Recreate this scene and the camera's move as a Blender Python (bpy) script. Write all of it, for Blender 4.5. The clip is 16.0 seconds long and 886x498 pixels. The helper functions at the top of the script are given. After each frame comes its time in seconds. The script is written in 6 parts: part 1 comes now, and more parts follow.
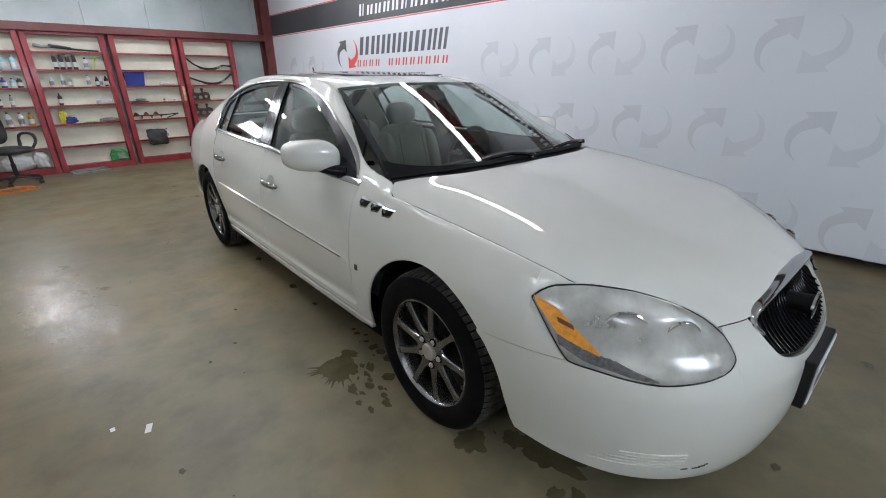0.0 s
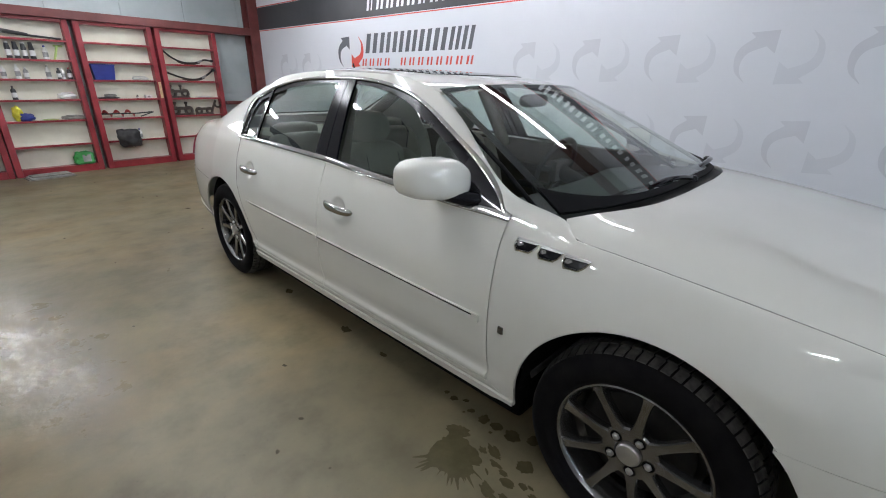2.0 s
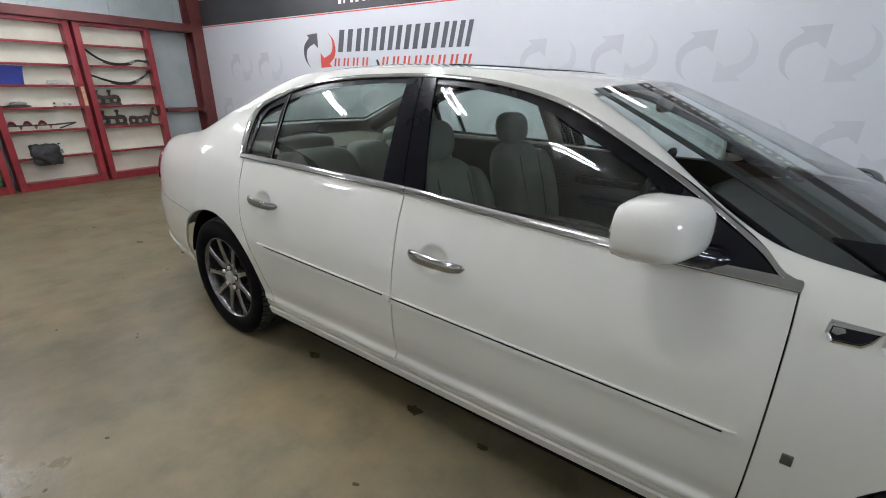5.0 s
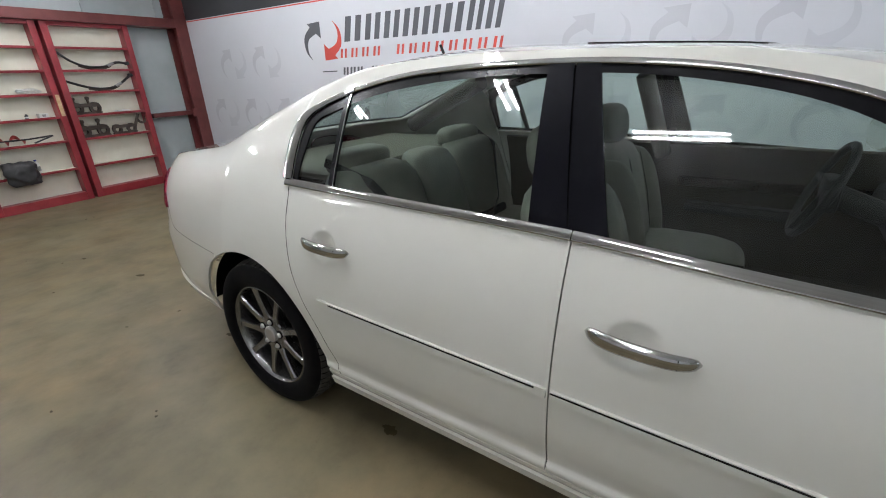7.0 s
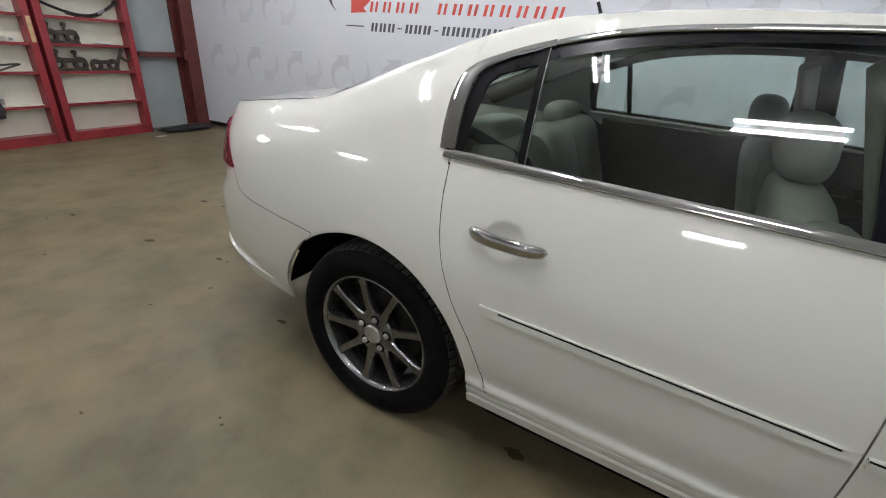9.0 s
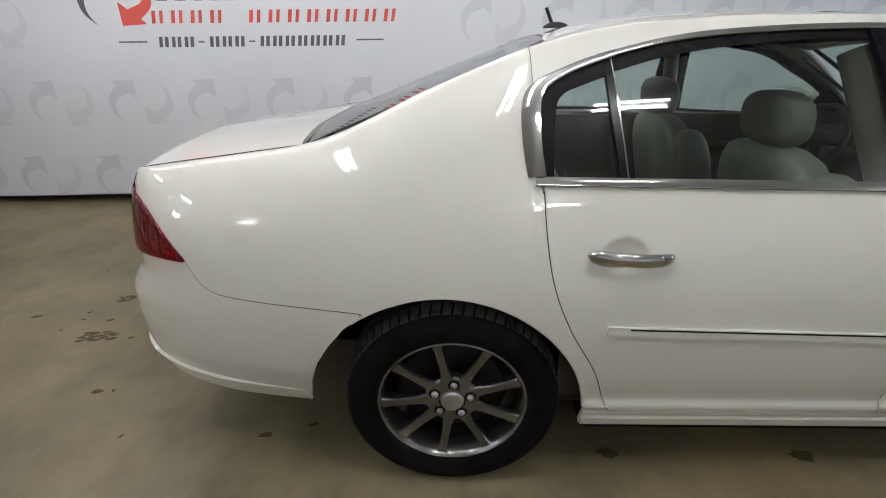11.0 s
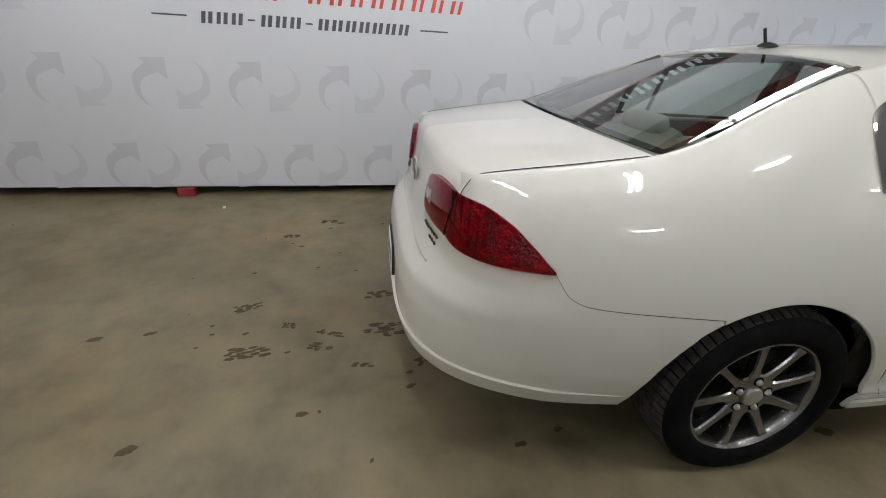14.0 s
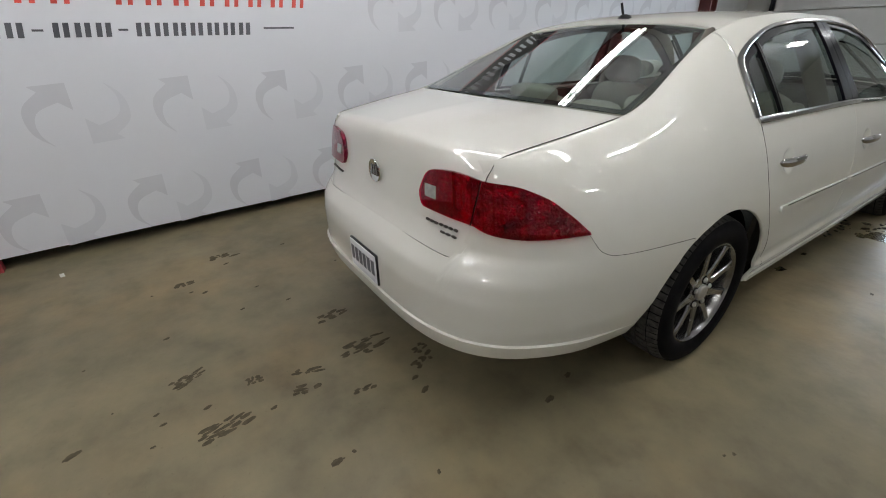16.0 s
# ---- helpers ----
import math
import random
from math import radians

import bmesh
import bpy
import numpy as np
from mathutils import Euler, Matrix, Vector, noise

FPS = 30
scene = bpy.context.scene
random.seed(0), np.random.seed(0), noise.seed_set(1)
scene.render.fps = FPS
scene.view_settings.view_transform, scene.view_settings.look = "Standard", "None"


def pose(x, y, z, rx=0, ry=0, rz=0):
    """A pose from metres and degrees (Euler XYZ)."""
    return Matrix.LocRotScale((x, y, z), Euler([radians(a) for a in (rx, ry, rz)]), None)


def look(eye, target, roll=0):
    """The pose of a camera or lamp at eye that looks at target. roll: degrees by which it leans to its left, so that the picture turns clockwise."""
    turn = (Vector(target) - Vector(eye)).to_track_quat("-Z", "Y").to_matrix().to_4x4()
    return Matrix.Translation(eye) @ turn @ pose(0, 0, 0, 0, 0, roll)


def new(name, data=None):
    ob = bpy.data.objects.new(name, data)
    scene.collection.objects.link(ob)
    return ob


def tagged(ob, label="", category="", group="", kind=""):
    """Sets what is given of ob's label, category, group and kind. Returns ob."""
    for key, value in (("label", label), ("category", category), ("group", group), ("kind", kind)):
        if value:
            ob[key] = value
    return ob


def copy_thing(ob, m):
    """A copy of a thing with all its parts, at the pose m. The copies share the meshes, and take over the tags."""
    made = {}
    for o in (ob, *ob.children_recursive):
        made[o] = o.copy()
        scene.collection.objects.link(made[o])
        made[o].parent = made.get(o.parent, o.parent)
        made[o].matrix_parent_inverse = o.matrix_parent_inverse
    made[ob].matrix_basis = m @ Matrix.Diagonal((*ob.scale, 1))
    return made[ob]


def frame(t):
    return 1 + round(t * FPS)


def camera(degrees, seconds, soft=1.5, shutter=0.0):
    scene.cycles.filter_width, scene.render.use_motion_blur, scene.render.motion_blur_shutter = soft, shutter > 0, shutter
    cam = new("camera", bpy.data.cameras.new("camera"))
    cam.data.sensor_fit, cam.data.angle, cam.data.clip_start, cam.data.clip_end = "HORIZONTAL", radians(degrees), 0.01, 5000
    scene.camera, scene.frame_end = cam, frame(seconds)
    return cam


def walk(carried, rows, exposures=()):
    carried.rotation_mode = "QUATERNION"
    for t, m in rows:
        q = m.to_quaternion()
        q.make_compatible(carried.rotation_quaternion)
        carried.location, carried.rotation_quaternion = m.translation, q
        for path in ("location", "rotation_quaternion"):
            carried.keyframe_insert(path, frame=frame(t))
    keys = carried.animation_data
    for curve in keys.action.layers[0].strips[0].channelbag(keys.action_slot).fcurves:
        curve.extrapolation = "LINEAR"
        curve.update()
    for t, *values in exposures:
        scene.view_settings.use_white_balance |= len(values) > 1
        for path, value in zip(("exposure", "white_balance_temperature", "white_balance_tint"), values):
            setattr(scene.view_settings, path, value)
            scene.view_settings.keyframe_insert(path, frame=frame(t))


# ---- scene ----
cam = camera(91.3, 16.0, 1.0)
PATH = [
    (0, (-1.971, -2.55, 1.4), (-0.672, -1.217, 0.667), -0.6),
    (0.5, (-2.042, -2.31, 1.377), (-0.682, -1.033, 0.656), 0.3),
    (1, (-2.144, -2.051, 1.384), (-0.71, -0.844, 0.686), 1.2),
    (1.5, (-2.13, -1.833, 1.361), (-0.696, -0.631, 0.657), 1.4),
    (2, (-2.086, -1.637, 1.383), (-0.674, -0.416, 0.664), 1.0),
    (2.5, (-2.119, -1.456, 1.373), (-0.704, -0.237, 0.655), 0.5),
    (3, (-2.184, -1.281, 1.38), (-0.676, -0.18, 0.663), 0.9),
    (3.2, (-2.176, -1.235, 1.381), (-0.624, -0.191, 0.67), 1.4),
    (5.5, (-1.918, -0.483, 1.355), (-0.348, 0.536, 0.65), 0.5),
    (6, (-1.806, -0.271, 1.352), (-0.272, 0.773, 0.606), -0.1),
    (6.5, (-1.767, -0.166, 1.364), (-0.252, 0.897, 0.607), -0.7),
    (7, (-1.79, -0.003, 1.38), (-0.215, 0.973, 0.628), -2.3),
    (7.5, (-1.869, 0.163, 1.378), (-0.221, 1.028, 0.646), -0.4),
    (8, (-1.872, 0.359, 1.328), (-0.272, 1.29, 0.572), 4.4),
    (8.5, (-1.806, 0.548, 1.332), (-0.267, 1.5, 0.48), 2.9),
    (9, (-1.862, 0.739, 1.309), (-0.237, 1.541, 0.463), 4.2),
    (9.2, (-1.894, 0.822, 1.314), (-0.21, 1.503, 0.476), 4.4),
    (11.3, (-1.837, 1.679, 1.347), (-0.022, 1.572, 0.515), 0.3),
    (11.5, (-1.824, 1.746, 1.342), (-0.009, 1.627, 0.51), 1.4),
    (12, (-1.715, 1.982, 1.336), (0.096, 1.903, 0.492), 1.9),
    (12.5, (-1.69, 2.16, 1.331), (0.123, 2.054, 0.492), 2.9),
    (13, (-1.759, 2.408, 1.347), (0.027, 2.034, 0.528), 4.2),
    (13.5, (-1.786, 2.591, 1.355), (-0.007, 2.151, 0.553), 4.3),
    (14, (-1.673, 2.839, 1.369), (0.087, 2.433, 0.51), 3.5),
    (14.5, (-1.615, 2.985, 1.362), (0.048, 2.378, 0.432), 0.6),
    (15, (-1.655, 3.164, 1.366), (-0.148, 2.173, 0.501), 1.3),
    (15.5, (-1.583, 3.295, 1.36), (-0.098, 2.263, 0.505), 0.1),
    (16, (-1.413, 3.381, 1.363), (0.028, 2.31, 0.482), -1.3),
]
walk(cam, [(t, look(eye, target, roll)) for t, eye, target, roll in PATH], [
    (0, 0.30, 6280, 9.5), (3, 0.37, 6330, 10), (5.5, 0.35, 6380, 10), (9, 0.25, 6520, 9.5), (12, 0.19, 6700, 9), (14, 0.09, 6730, 9), (16, 0.03, 6720, 9)])

# ---- light ----
world = bpy.data.worlds.new("world")
scene.world = world
world.use_nodes = True
world.node_tree.nodes["Background"].inputs[0].default_value = (0.6, 0.65, 0.7, 1)
world.node_tree.nodes["Background"].inputs[1].default_value = 0.05
TUBE_POWER = 108.0
ROW_POWER = 31.0
CROSS_POWER = 66.0
CEILING = 3.2


# ---- materials ----
def nodes_of(name):
    m = bpy.data.materials.new(name)
    m.use_nodes = True
    return m, m.node_tree, m.node_tree.nodes["Principled BSDF"]


def wire(tree, a, out, b, inp):
    tree.links.new(a.outputs[out], b.inputs[inp])


def noise_node(tree, scale, detail=4.0, rough=0.55, stretch=None):
    n = tree.nodes.new("ShaderNodeTexNoise")
    n.inputs["Scale"].default_value, n.inputs["Detail"].default_value, n.inputs["Roughness"].default_value = scale, detail, rough
    c = tree.nodes.new("ShaderNodeTexCoord")
    if stretch:
        mp = tree.nodes.new("ShaderNodeMapping")
        mp.inputs["Scale"].default_value = stretch
        wire(tree, c, "Object", mp, "Vector")
        wire(tree, mp, "Vector", n, "Vector")
    else:
        wire(tree, c, "Object", n, "Vector")
    return n


def ramp_node(tree, source, stops):
    r = tree.nodes.new("ShaderNodeValToRGB")
    while len(r.color_ramp.elements) < len(stops):
        r.color_ramp.elements.new(0.5)
    for e, (pos, col) in zip(r.color_ramp.elements, stops):
        e.position, e.color = pos, (*col, 1)
    wire(tree, source, 0, r, "Fac")
    return r


def surface(name, dark, light, rough=0.5, metal=0.0, scale=8.0, fine=90.0, bump=0.05, coat=0.0, rough_var=0.0, stretch=None, spec=0.5):
    """A plain surface with two scales of variation: broad tone between dark and light, fine relief."""
    m, tree, b = nodes_of(name)
    n = noise_node(tree, scale, 5, 0.6, stretch)
    r = ramp_node(tree, n, [(0.3, dark), (0.7, light)])
    wire(tree, r, "Color", b, "Base Color")
    b.inputs["Roughness"].default_value, b.inputs["Metallic"].default_value = rough, metal
    b.inputs["Coat Weight"].default_value, b.inputs["Coat Roughness"].default_value = coat, 0.03
    b.inputs["Specular IOR Level"].default_value = spec
    if coat >= 1.0:
        b.inputs["Coat IOR"].default_value = 1.62
    if rough_var:
        mr = tree.nodes.new("ShaderNodeMapRange")
        mr.inputs["To Min"].default_value, mr.inputs["To Max"].default_value = max(rough - rough_var, 0.02), rough + rough_var
        wire(tree, noise_node(tree, scale * 2.3, 4), "Fac", mr, "Value")
        wire(tree, mr, "Result", b, "Roughness")
    if bump:
        bp = tree.nodes.new("ShaderNodeBump")
        bp.inputs["Strength"].default_value, bp.inputs["Distance"].default_value = bump, 0.004
        wire(tree, noise_node(tree, fine, 3), "Fac", bp, "Height")
        wire(tree, bp, "Normal", b, "Normal")
    return m


def clear(name, tint, gloss=0.05, rough=0.0, haze=0.0):
    """A clear pane: tinted see-through body with a Fresnel gloss."""
    m, tree, b = nodes_of(name)
    tree.nodes.remove(b)
    t, g, f, mix = (tree.nodes.new("ShaderNode" + k) for k in ("BsdfTransparent", "BsdfGlossy", "LayerWeight", "MixShader"))
    rise, scale_up = tree.nodes.new("ShaderNodeMath"), tree.nodes.new("ShaderNodeMath")
    rise.operation, scale_up.operation = "POWER", "MULTIPLY_ADD"
    t.inputs["Color"].default_value = (*tint, 1)
    g.inputs["Roughness"].default_value = rough
    f.inputs["Blend"].default_value = 0.5
    rise.inputs[1].default_value, scale_up.inputs[1].default_value, scale_up.inputs[2].default_value = 3.4, 1 - gloss, gloss
    wire(tree, f, "Facing", rise, 0)
    wire(tree, rise, 0, scale_up, 0)
    wire(tree, scale_up, 0, mix, "Fac")
    body = t
    if haze:
        body, milk = tree.nodes.new("ShaderNodeMixShader"), tree.nodes.new("ShaderNodeBsdfDiffuse")
        milk.inputs["Color"].default_value = (0.72, 0.71, 0.66, 1)
        cloud = ramp_node(tree, noise_node(tree, 9, 5), [(0.3, (haze * 0.6,) * 3), (0.7, (haze * 1.3,) * 3)])
        wire(tree, cloud, "Color", body, 0)
        wire(tree, t, "BSDF", body, 1)
        wire(tree, milk, "BSDF", body, 2)
    wire(tree, body, 0, mix, 1)
    wire(tree, g, "BSDF", mix, 2)
    wire(tree, mix, "Shader", tree.nodes["Material Output"], "Surface")
    return m


def glow(name, colour, power):
    m, tree, b = nodes_of(name)
    b.inputs["Base Color"].default_value = (*colour, 1)
    b.inputs["Emission Color"].default_value, b.inputs["Emission Strength"].default_value = (*colour, 1), power
    return m


paint = surface("pearl_white_paint", (0.645, 0.640, 0.582), (0.665, 0.660, 0.606), 0.32, 0, 3.0, 900, 0.0, 1.0, spec=0.12)
trim_black = surface("black_gloss_trim", (0.004, 0.004, 0.006), (0.008, 0.008, 0.011), 0.07, 0, 6, 300, 0.0, 0.0, spec=0.35)
rubber = surface("tyre_rubber", (0.004, 0.004, 0.005), (0.009, 0.0085, 0.0085), 0.72, 0, 14, 160, 0.12, spec=0.05)
tread_rubber = surface("dusty_tread_rubber", (0.020, 0.0195, 0.019), (0.085, 0.080, 0.073), 0.75, 0, 26, 160, 0.12, spec=0.2)
plastic_dark = surface("dark_plastic", (0.006, 0.006, 0.007), (0.014, 0.014, 0.014), 0.5, 0, 9, 250, 0.08, spec=0.3)
bright_trim = surface("polished_trim_steel", (0.48, 0.47, 0.46), (0.55, 0.54, 0.53), 0.07, 1.0, 5, 200, 0.0)
pillar_black = surface("satin_black_pillar", (0.004, 0.004, 0.006), (0.008, 0.008, 0.011), 0.16, 0, 6, 300, 0.0, 0.0, spec=0.12)
frame_black = surface("black_frame_vinyl", (0.004, 0.004, 0.005), (0.008, 0.008, 0.009), 0.24, 0, 6, 300, 0.0, 0.0, spec=0.15)
chrome = surface("chrome", (0.78, 0.78, 0.76), (0.86, 0.86, 0.84), 0.07, 1.0, 5, 200, 0.0)
alloy = surface("grey_alloy", (0.15, 0.147, 0.146), (0.27, 0.265, 0.262), 0.24, 0.9, 22, 220, 0.05, 0.25, 0.08)
steel_dark = surface("brake_steel", (0.03, 0.028, 0.027), (0.09, 0.08, 0.07), 0.55, 0.6, 30, 200, 0.1)
disc_dark = surface("dark_brake_disc", (0.008, 0.008, 0.008), (0.022, 0.020, 0.018), 0.6, 0.3, 30, 200, 0.1)
# shade of hollows and joints put into a near-black base colour
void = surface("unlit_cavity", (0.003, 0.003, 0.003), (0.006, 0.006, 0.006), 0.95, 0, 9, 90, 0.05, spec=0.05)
glass_side = clear("tinted_door_glass", (0.70, 0.78, 0.745), 0.07)
glass_front = clear("windscreen_glass", (0.80, 0.92, 0.87), 0.08)
border_black = surface("black_glass_border", (0.004, 0.004, 0.005), (0.007, 0.007, 0.008), 0.6, 0, 6, 300, 0.0, spec=0.1)
glass_lamp = clear("hazed_lamp_lens", (0.9, 0.91, 0.89), 0.05, 0.12, 0.45)
glass_red = clear("red_lamp_lens", (0.84, 0.03, 0.19))
lamp_red = surface("red_lamp_body", (0.035, 0.0015, 0.011), (0.50, 0.014, 0.080), 0.18, 0.6, 18, 40, 1.0, 0.0)
for node in lamp_red.node_tree.nodes:
    if node.type == "BUMP":
        node.inputs["Distance"].default_value = 0.03
lamp_clear = surface("grey_reverse_lens", (0.32, 0.3, 0.3), (0.45, 0.42, 0.42), 0.15, 0.3, 40, 80, 0.3, 0.6)
lamp_silver = surface("lamp_reflector", (0.41, 0.405, 0.39), (0.60, 0.595, 0.575), 0.34, 0.8, 7, 60, 0.1)
lamp_prism = surface("dark_prism_reflector", (0.10, 0.10, 0.10), (0.30, 0.30, 0.30), 0.25, 0.6, 70, 240, 0.5, 0.4)
lamp_slot = surface("brown_reflector_slot", (0.10, 0.040, 0.010), (0.15, 0.06, 0.015), 0.35, 0.0, 40, 200, 0.2)
lamp_amber = surface("amber_reflector", (0.62, 0.22, 0.015), (0.85, 0.36, 0.03), 0.25, 0.0, 60, 220, 0.4, 0.6)
leather = surface("grey_beige_leather", (0.185, 0.177, 0.148), (0.255, 0.242, 0.203), 0.5, 0, 9, 240, 0.25)
cabin_beige = surface("beige_cabin_trim", (0.105, 0.094, 0.070), (0.155, 0.140, 0.106), 0.65, 0, 7, 220, 0.2)
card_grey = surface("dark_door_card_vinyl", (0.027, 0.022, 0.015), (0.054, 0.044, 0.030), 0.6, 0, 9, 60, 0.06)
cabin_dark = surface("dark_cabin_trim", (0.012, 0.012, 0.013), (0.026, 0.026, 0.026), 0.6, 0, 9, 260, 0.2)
wood_trim = surface("dark_wood_trim", (0.018, 0.011, 0.007), (0.040, 0.024, 0.014), 0.25, 0, 14, 90, 0.05, 0.5, 0, (1, 8, 8))
carpet = surface("grey_carpet", (0.05, 0.05, 0.05), (0.1, 0.095, 0.09), 0.95, 0, 30, 500, 0.5)

vinyl = surface("white_banner_vinyl", (0.66, 0.68, 0.72), (0.70, 0.72, 0.76), 0.42, 0, 0.8, 2.2, 0.10)
ink_black = surface("black_banner_ink", (0.028, 0.028, 0.032), (0.045, 0.045, 0.05), 0.4, 0, 1.5, 60, 0.02)
ink_dark = surface("charcoal_banner_ink", (0.075, 0.08, 0.095), (0.11, 0.115, 0.13), 0.42, 0, 2.5, 60, 0.02)
ink_red = surface("red_banner_ink", (0.60, 0.075, 0.055), (0.70, 0.10, 0.075), 0.42, 0, 2, 60, 0.02)
ink_white = surface("white_banner_ink", (0.70, 0.71, 0.74), (0.75, 0.76, 0.79), 0.42, 0, 2, 60, 0.02)
ink_grey = surface("pale_grey_banner_ink", (0.565, 0.58, 0.62), (0.605, 0.62, 0.66), 0.42, 0, 3, 60, 0.02)
ink_pale = surface("paler_grey_banner_ink", (0.60, 0.62, 0.66), (0.63, 0.65, 0.69), 0.42, 0, 3, 60, 0.02)
red_steel = surface("red_oxide_steel", (0.10, 0.022, 0.02), (0.17, 0.04, 0.036), 0.5, 0.0, 5, 70, 0.15, 0, 0.1)
red_paint = surface("glossy_red_wood_paint", (0.20, 0.012, 0.02), (0.31, 0.03, 0.038), 0.38, 0, 5, 60, 0.2, 0.1, 0.12)
shelf_white = surface("cream_painted_board", (0.58, 0.555, 0.46), (0.70, 0.68, 0.58), 0.6, 0, 2.6, 40, 0.1)
sheet_metal = surface("pale_wall_sheet", (0.34, 0.39, 0.39), (0.46, 0.51, 0.51), 0.42, 0.0, 1.3, 25, 0.1, 0, 0.1)
ceiling_white = surface("pale_ceiling_liner", (0.52, 0.53, 0.53), (0.60, 0.61, 0.61), 0.7, 0, 1.2, 20, 0.1)
wall_pale = surface("pale_bounce_wall", (0.73, 0.75, 0.77), (0.80, 0.82, 0.84), 0.6, 0, 0.9, 30, 0.1)
wall_grey = surface("grey_wall_board", (0.40, 0.40, 0.38), (0.52, 0.52, 0.49), 0.7, 0, 1.0, 25, 0.1)
door_white = surface("white_door_sheet", (0.55, 0.56, 0.55), (0.64, 0.65, 0.64), 0.5, 0, 1.0, 40, 0.05)
tube_glow = glow("fluorescent_tube", (0.95, 0.955, 1.0), TUBE_POWER)
cross_glow = glow("softer_fluorescent_tube", (0.95, 0.955, 1.0), CROSS_POWER)
row_glow = glow("dim_fluorescent_tube", (0.95, 0.955, 1.0), ROW_POWER)
window_glow = glow("daylit_window", (0.95, 0.97, 1.0), 30.0)
door_glow = glow("door_fill_pane", (0.74, 0.85, 1.0), 29.0)
fixture_white = surface("white_enamel", (0.7, 0.7, 0.68), (0.78, 0.78, 0.76), 0.35, 0, 4, 80, 0.05)
bare_wood = surface("bare_pine", (0.50, 0.34, 0.18), (0.66, 0.48, 0.28), 0.6, 0, 6, 60, 0.1, 0, 0, (1, 1, 6))


def concrete():
    """Sealed warehouse slab: olive-grey, cloudy, scuffed, with glossy and dull patches."""
    m, tree, b = nodes_of("sealed_concrete")
    big = noise_node(tree, 0.7, 5, 0.6)
    base = ramp_node(tree, big, [(0.25, (0.108, 0.090, 0.053)), (0.5, (0.172, 0.145, 0.088)), (0.78, (0.240, 0.202, 0.124))])
    fine = noise_node(tree, 4.0, 6, 0.6)
    tone = ramp_node(tree, fine, [(0.30, (0.70, 0.70, 0.68)), (0.50, (1, 1, 1)), (0.74, (1.24, 1.22, 1.17))])
    mul = tree.nodes.new("ShaderNodeMixRGB")
    mul.blend_type = "MULTIPLY"
    mul.inputs["Fac"].default_value = 0.95
    wire(tree, base, "Color", mul, "Color1")
    wire(tree, tone, "Color", mul, "Color2")
    hue = ramp_node(tree, noise_node(tree, 0.95, 4, 0.62), [(0.32, (0.96, 1.0, 0.98)), (0.5, (1, 1, 0.98)), (0.62, (1.08, 0.985, 0.86)), (0.75, (1.03, 0.99, 0.92))])
    tint = tree.nodes.new("ShaderNodeMixRGB")
    tint.blend_type = "MULTIPLY"
    tint.inputs["Fac"].default_value = 0.8
    wire(tree, mul, "Color", tint, "Color1")
    wire(tree, hue, "Color", tint, "Color2")
    mul = tint
    speck = noise_node(tree, 60.0, 3, 0.6)
    dots = ramp_node(tree, speck, [(0.28, (0.55, 0.52, 0.45)), (0.36, (1, 1, 1))])
    mul2 = tree.nodes.new("ShaderNodeMixRGB")
    mul2.blend_type = "MULTIPLY"
    mul2.inputs["Fac"].default_value = 0.35
    wire(tree, mul, "Color", mul2, "Color1")
    wire(tree, dots, "Color", mul2, "Color2")
    wire(tree, mul2, "Color", b, "Base Color")
    b.inputs["Specular IOR Level"].default_value = 0.36
    rr = tree.nodes.new("ShaderNodeMapRange")
    rr.inputs["From Min"].default_value, rr.inputs["From Max"].default_value = 0.3, 0.7
    rr.inputs["To Min"].default_value, rr.inputs["To Max"].default_value = 0.36, 0.50
    wire(tree, noise_node(tree, 2.2, 4, 0.55), "Fac", rr, "Value")
    # a worn, damp patch with a fine relief
    here, off, scale, far = (tree.nodes.new(k) for k in ("ShaderNodeTexCoord", "ShaderNodeVectorMath", "ShaderNodeVectorMath", "ShaderNodeVectorMath"))
    off.operation, scale.operation, far.operation = "SUBTRACT", "MULTIPLY", "LENGTH"
    off.inputs[1].default_value, scale.inputs[1].default_value = (-2.0, 1.2, 0.0), (1 / 0.42, 1 / 1.45, 0.0)
    wire(tree, here, "Object", off, 0)
    wire(tree, off, 0, scale, 0)
    wire(tree, scale, 0, far, 0)
    edge = tree.nodes.new("ShaderNodeMapRange")
    edge.inputs["From Min"].default_value, edge.inputs["From Max"].default_value = 0.35, 1.1
    edge.inputs["To Min"].default_value, edge.inputs["To Max"].default_value = 1.0, 0.0
    wire(tree, far, "Value", edge, "Value")
    cloud = ramp_node(tree, noise_node(tree, 7.0, 6, 0.65), [(0.36, (0.1, 0.1, 0.1)), (0.60, (1, 1, 1))])
    patch = tree.nodes.new("ShaderNodeMath")
    patch.operation = "MULTIPLY"
    wire(tree, edge, "Result", patch, 0)
    wire(tree, cloud, "Color", patch, 1)
    gloss = tree.nodes.new("ShaderNodeMapRange")
    gloss.inputs["To Min"].default_value, gloss.inputs["To Max"].default_value = 1.0, 0.48
    wire(tree, patch, 0, gloss, "Value")
    both = tree.nodes.new("ShaderNodeMath")
    both.operation = "MULTIPLY"
    wire(tree, rr, "Result", both, 0)
    wire(tree, gloss, "Result", both, 1)
    wire(tree, both, 0, b, "Roughness")
    bp = tree.nodes.new("ShaderNodeBump")
    bp.inputs["Strength"].default_value, bp.inputs["Distance"].default_value = 0.24, 0.01
    wire(tree, noise_node(tree, 10, 5, 0.55), "Fac", bp, "Height")
    ripple = tree.nodes.new("ShaderNodeBump")
    ripple.inputs["Distance"].default_value = 0.003
    wire(tree, patch, 0, ripple, "Strength")
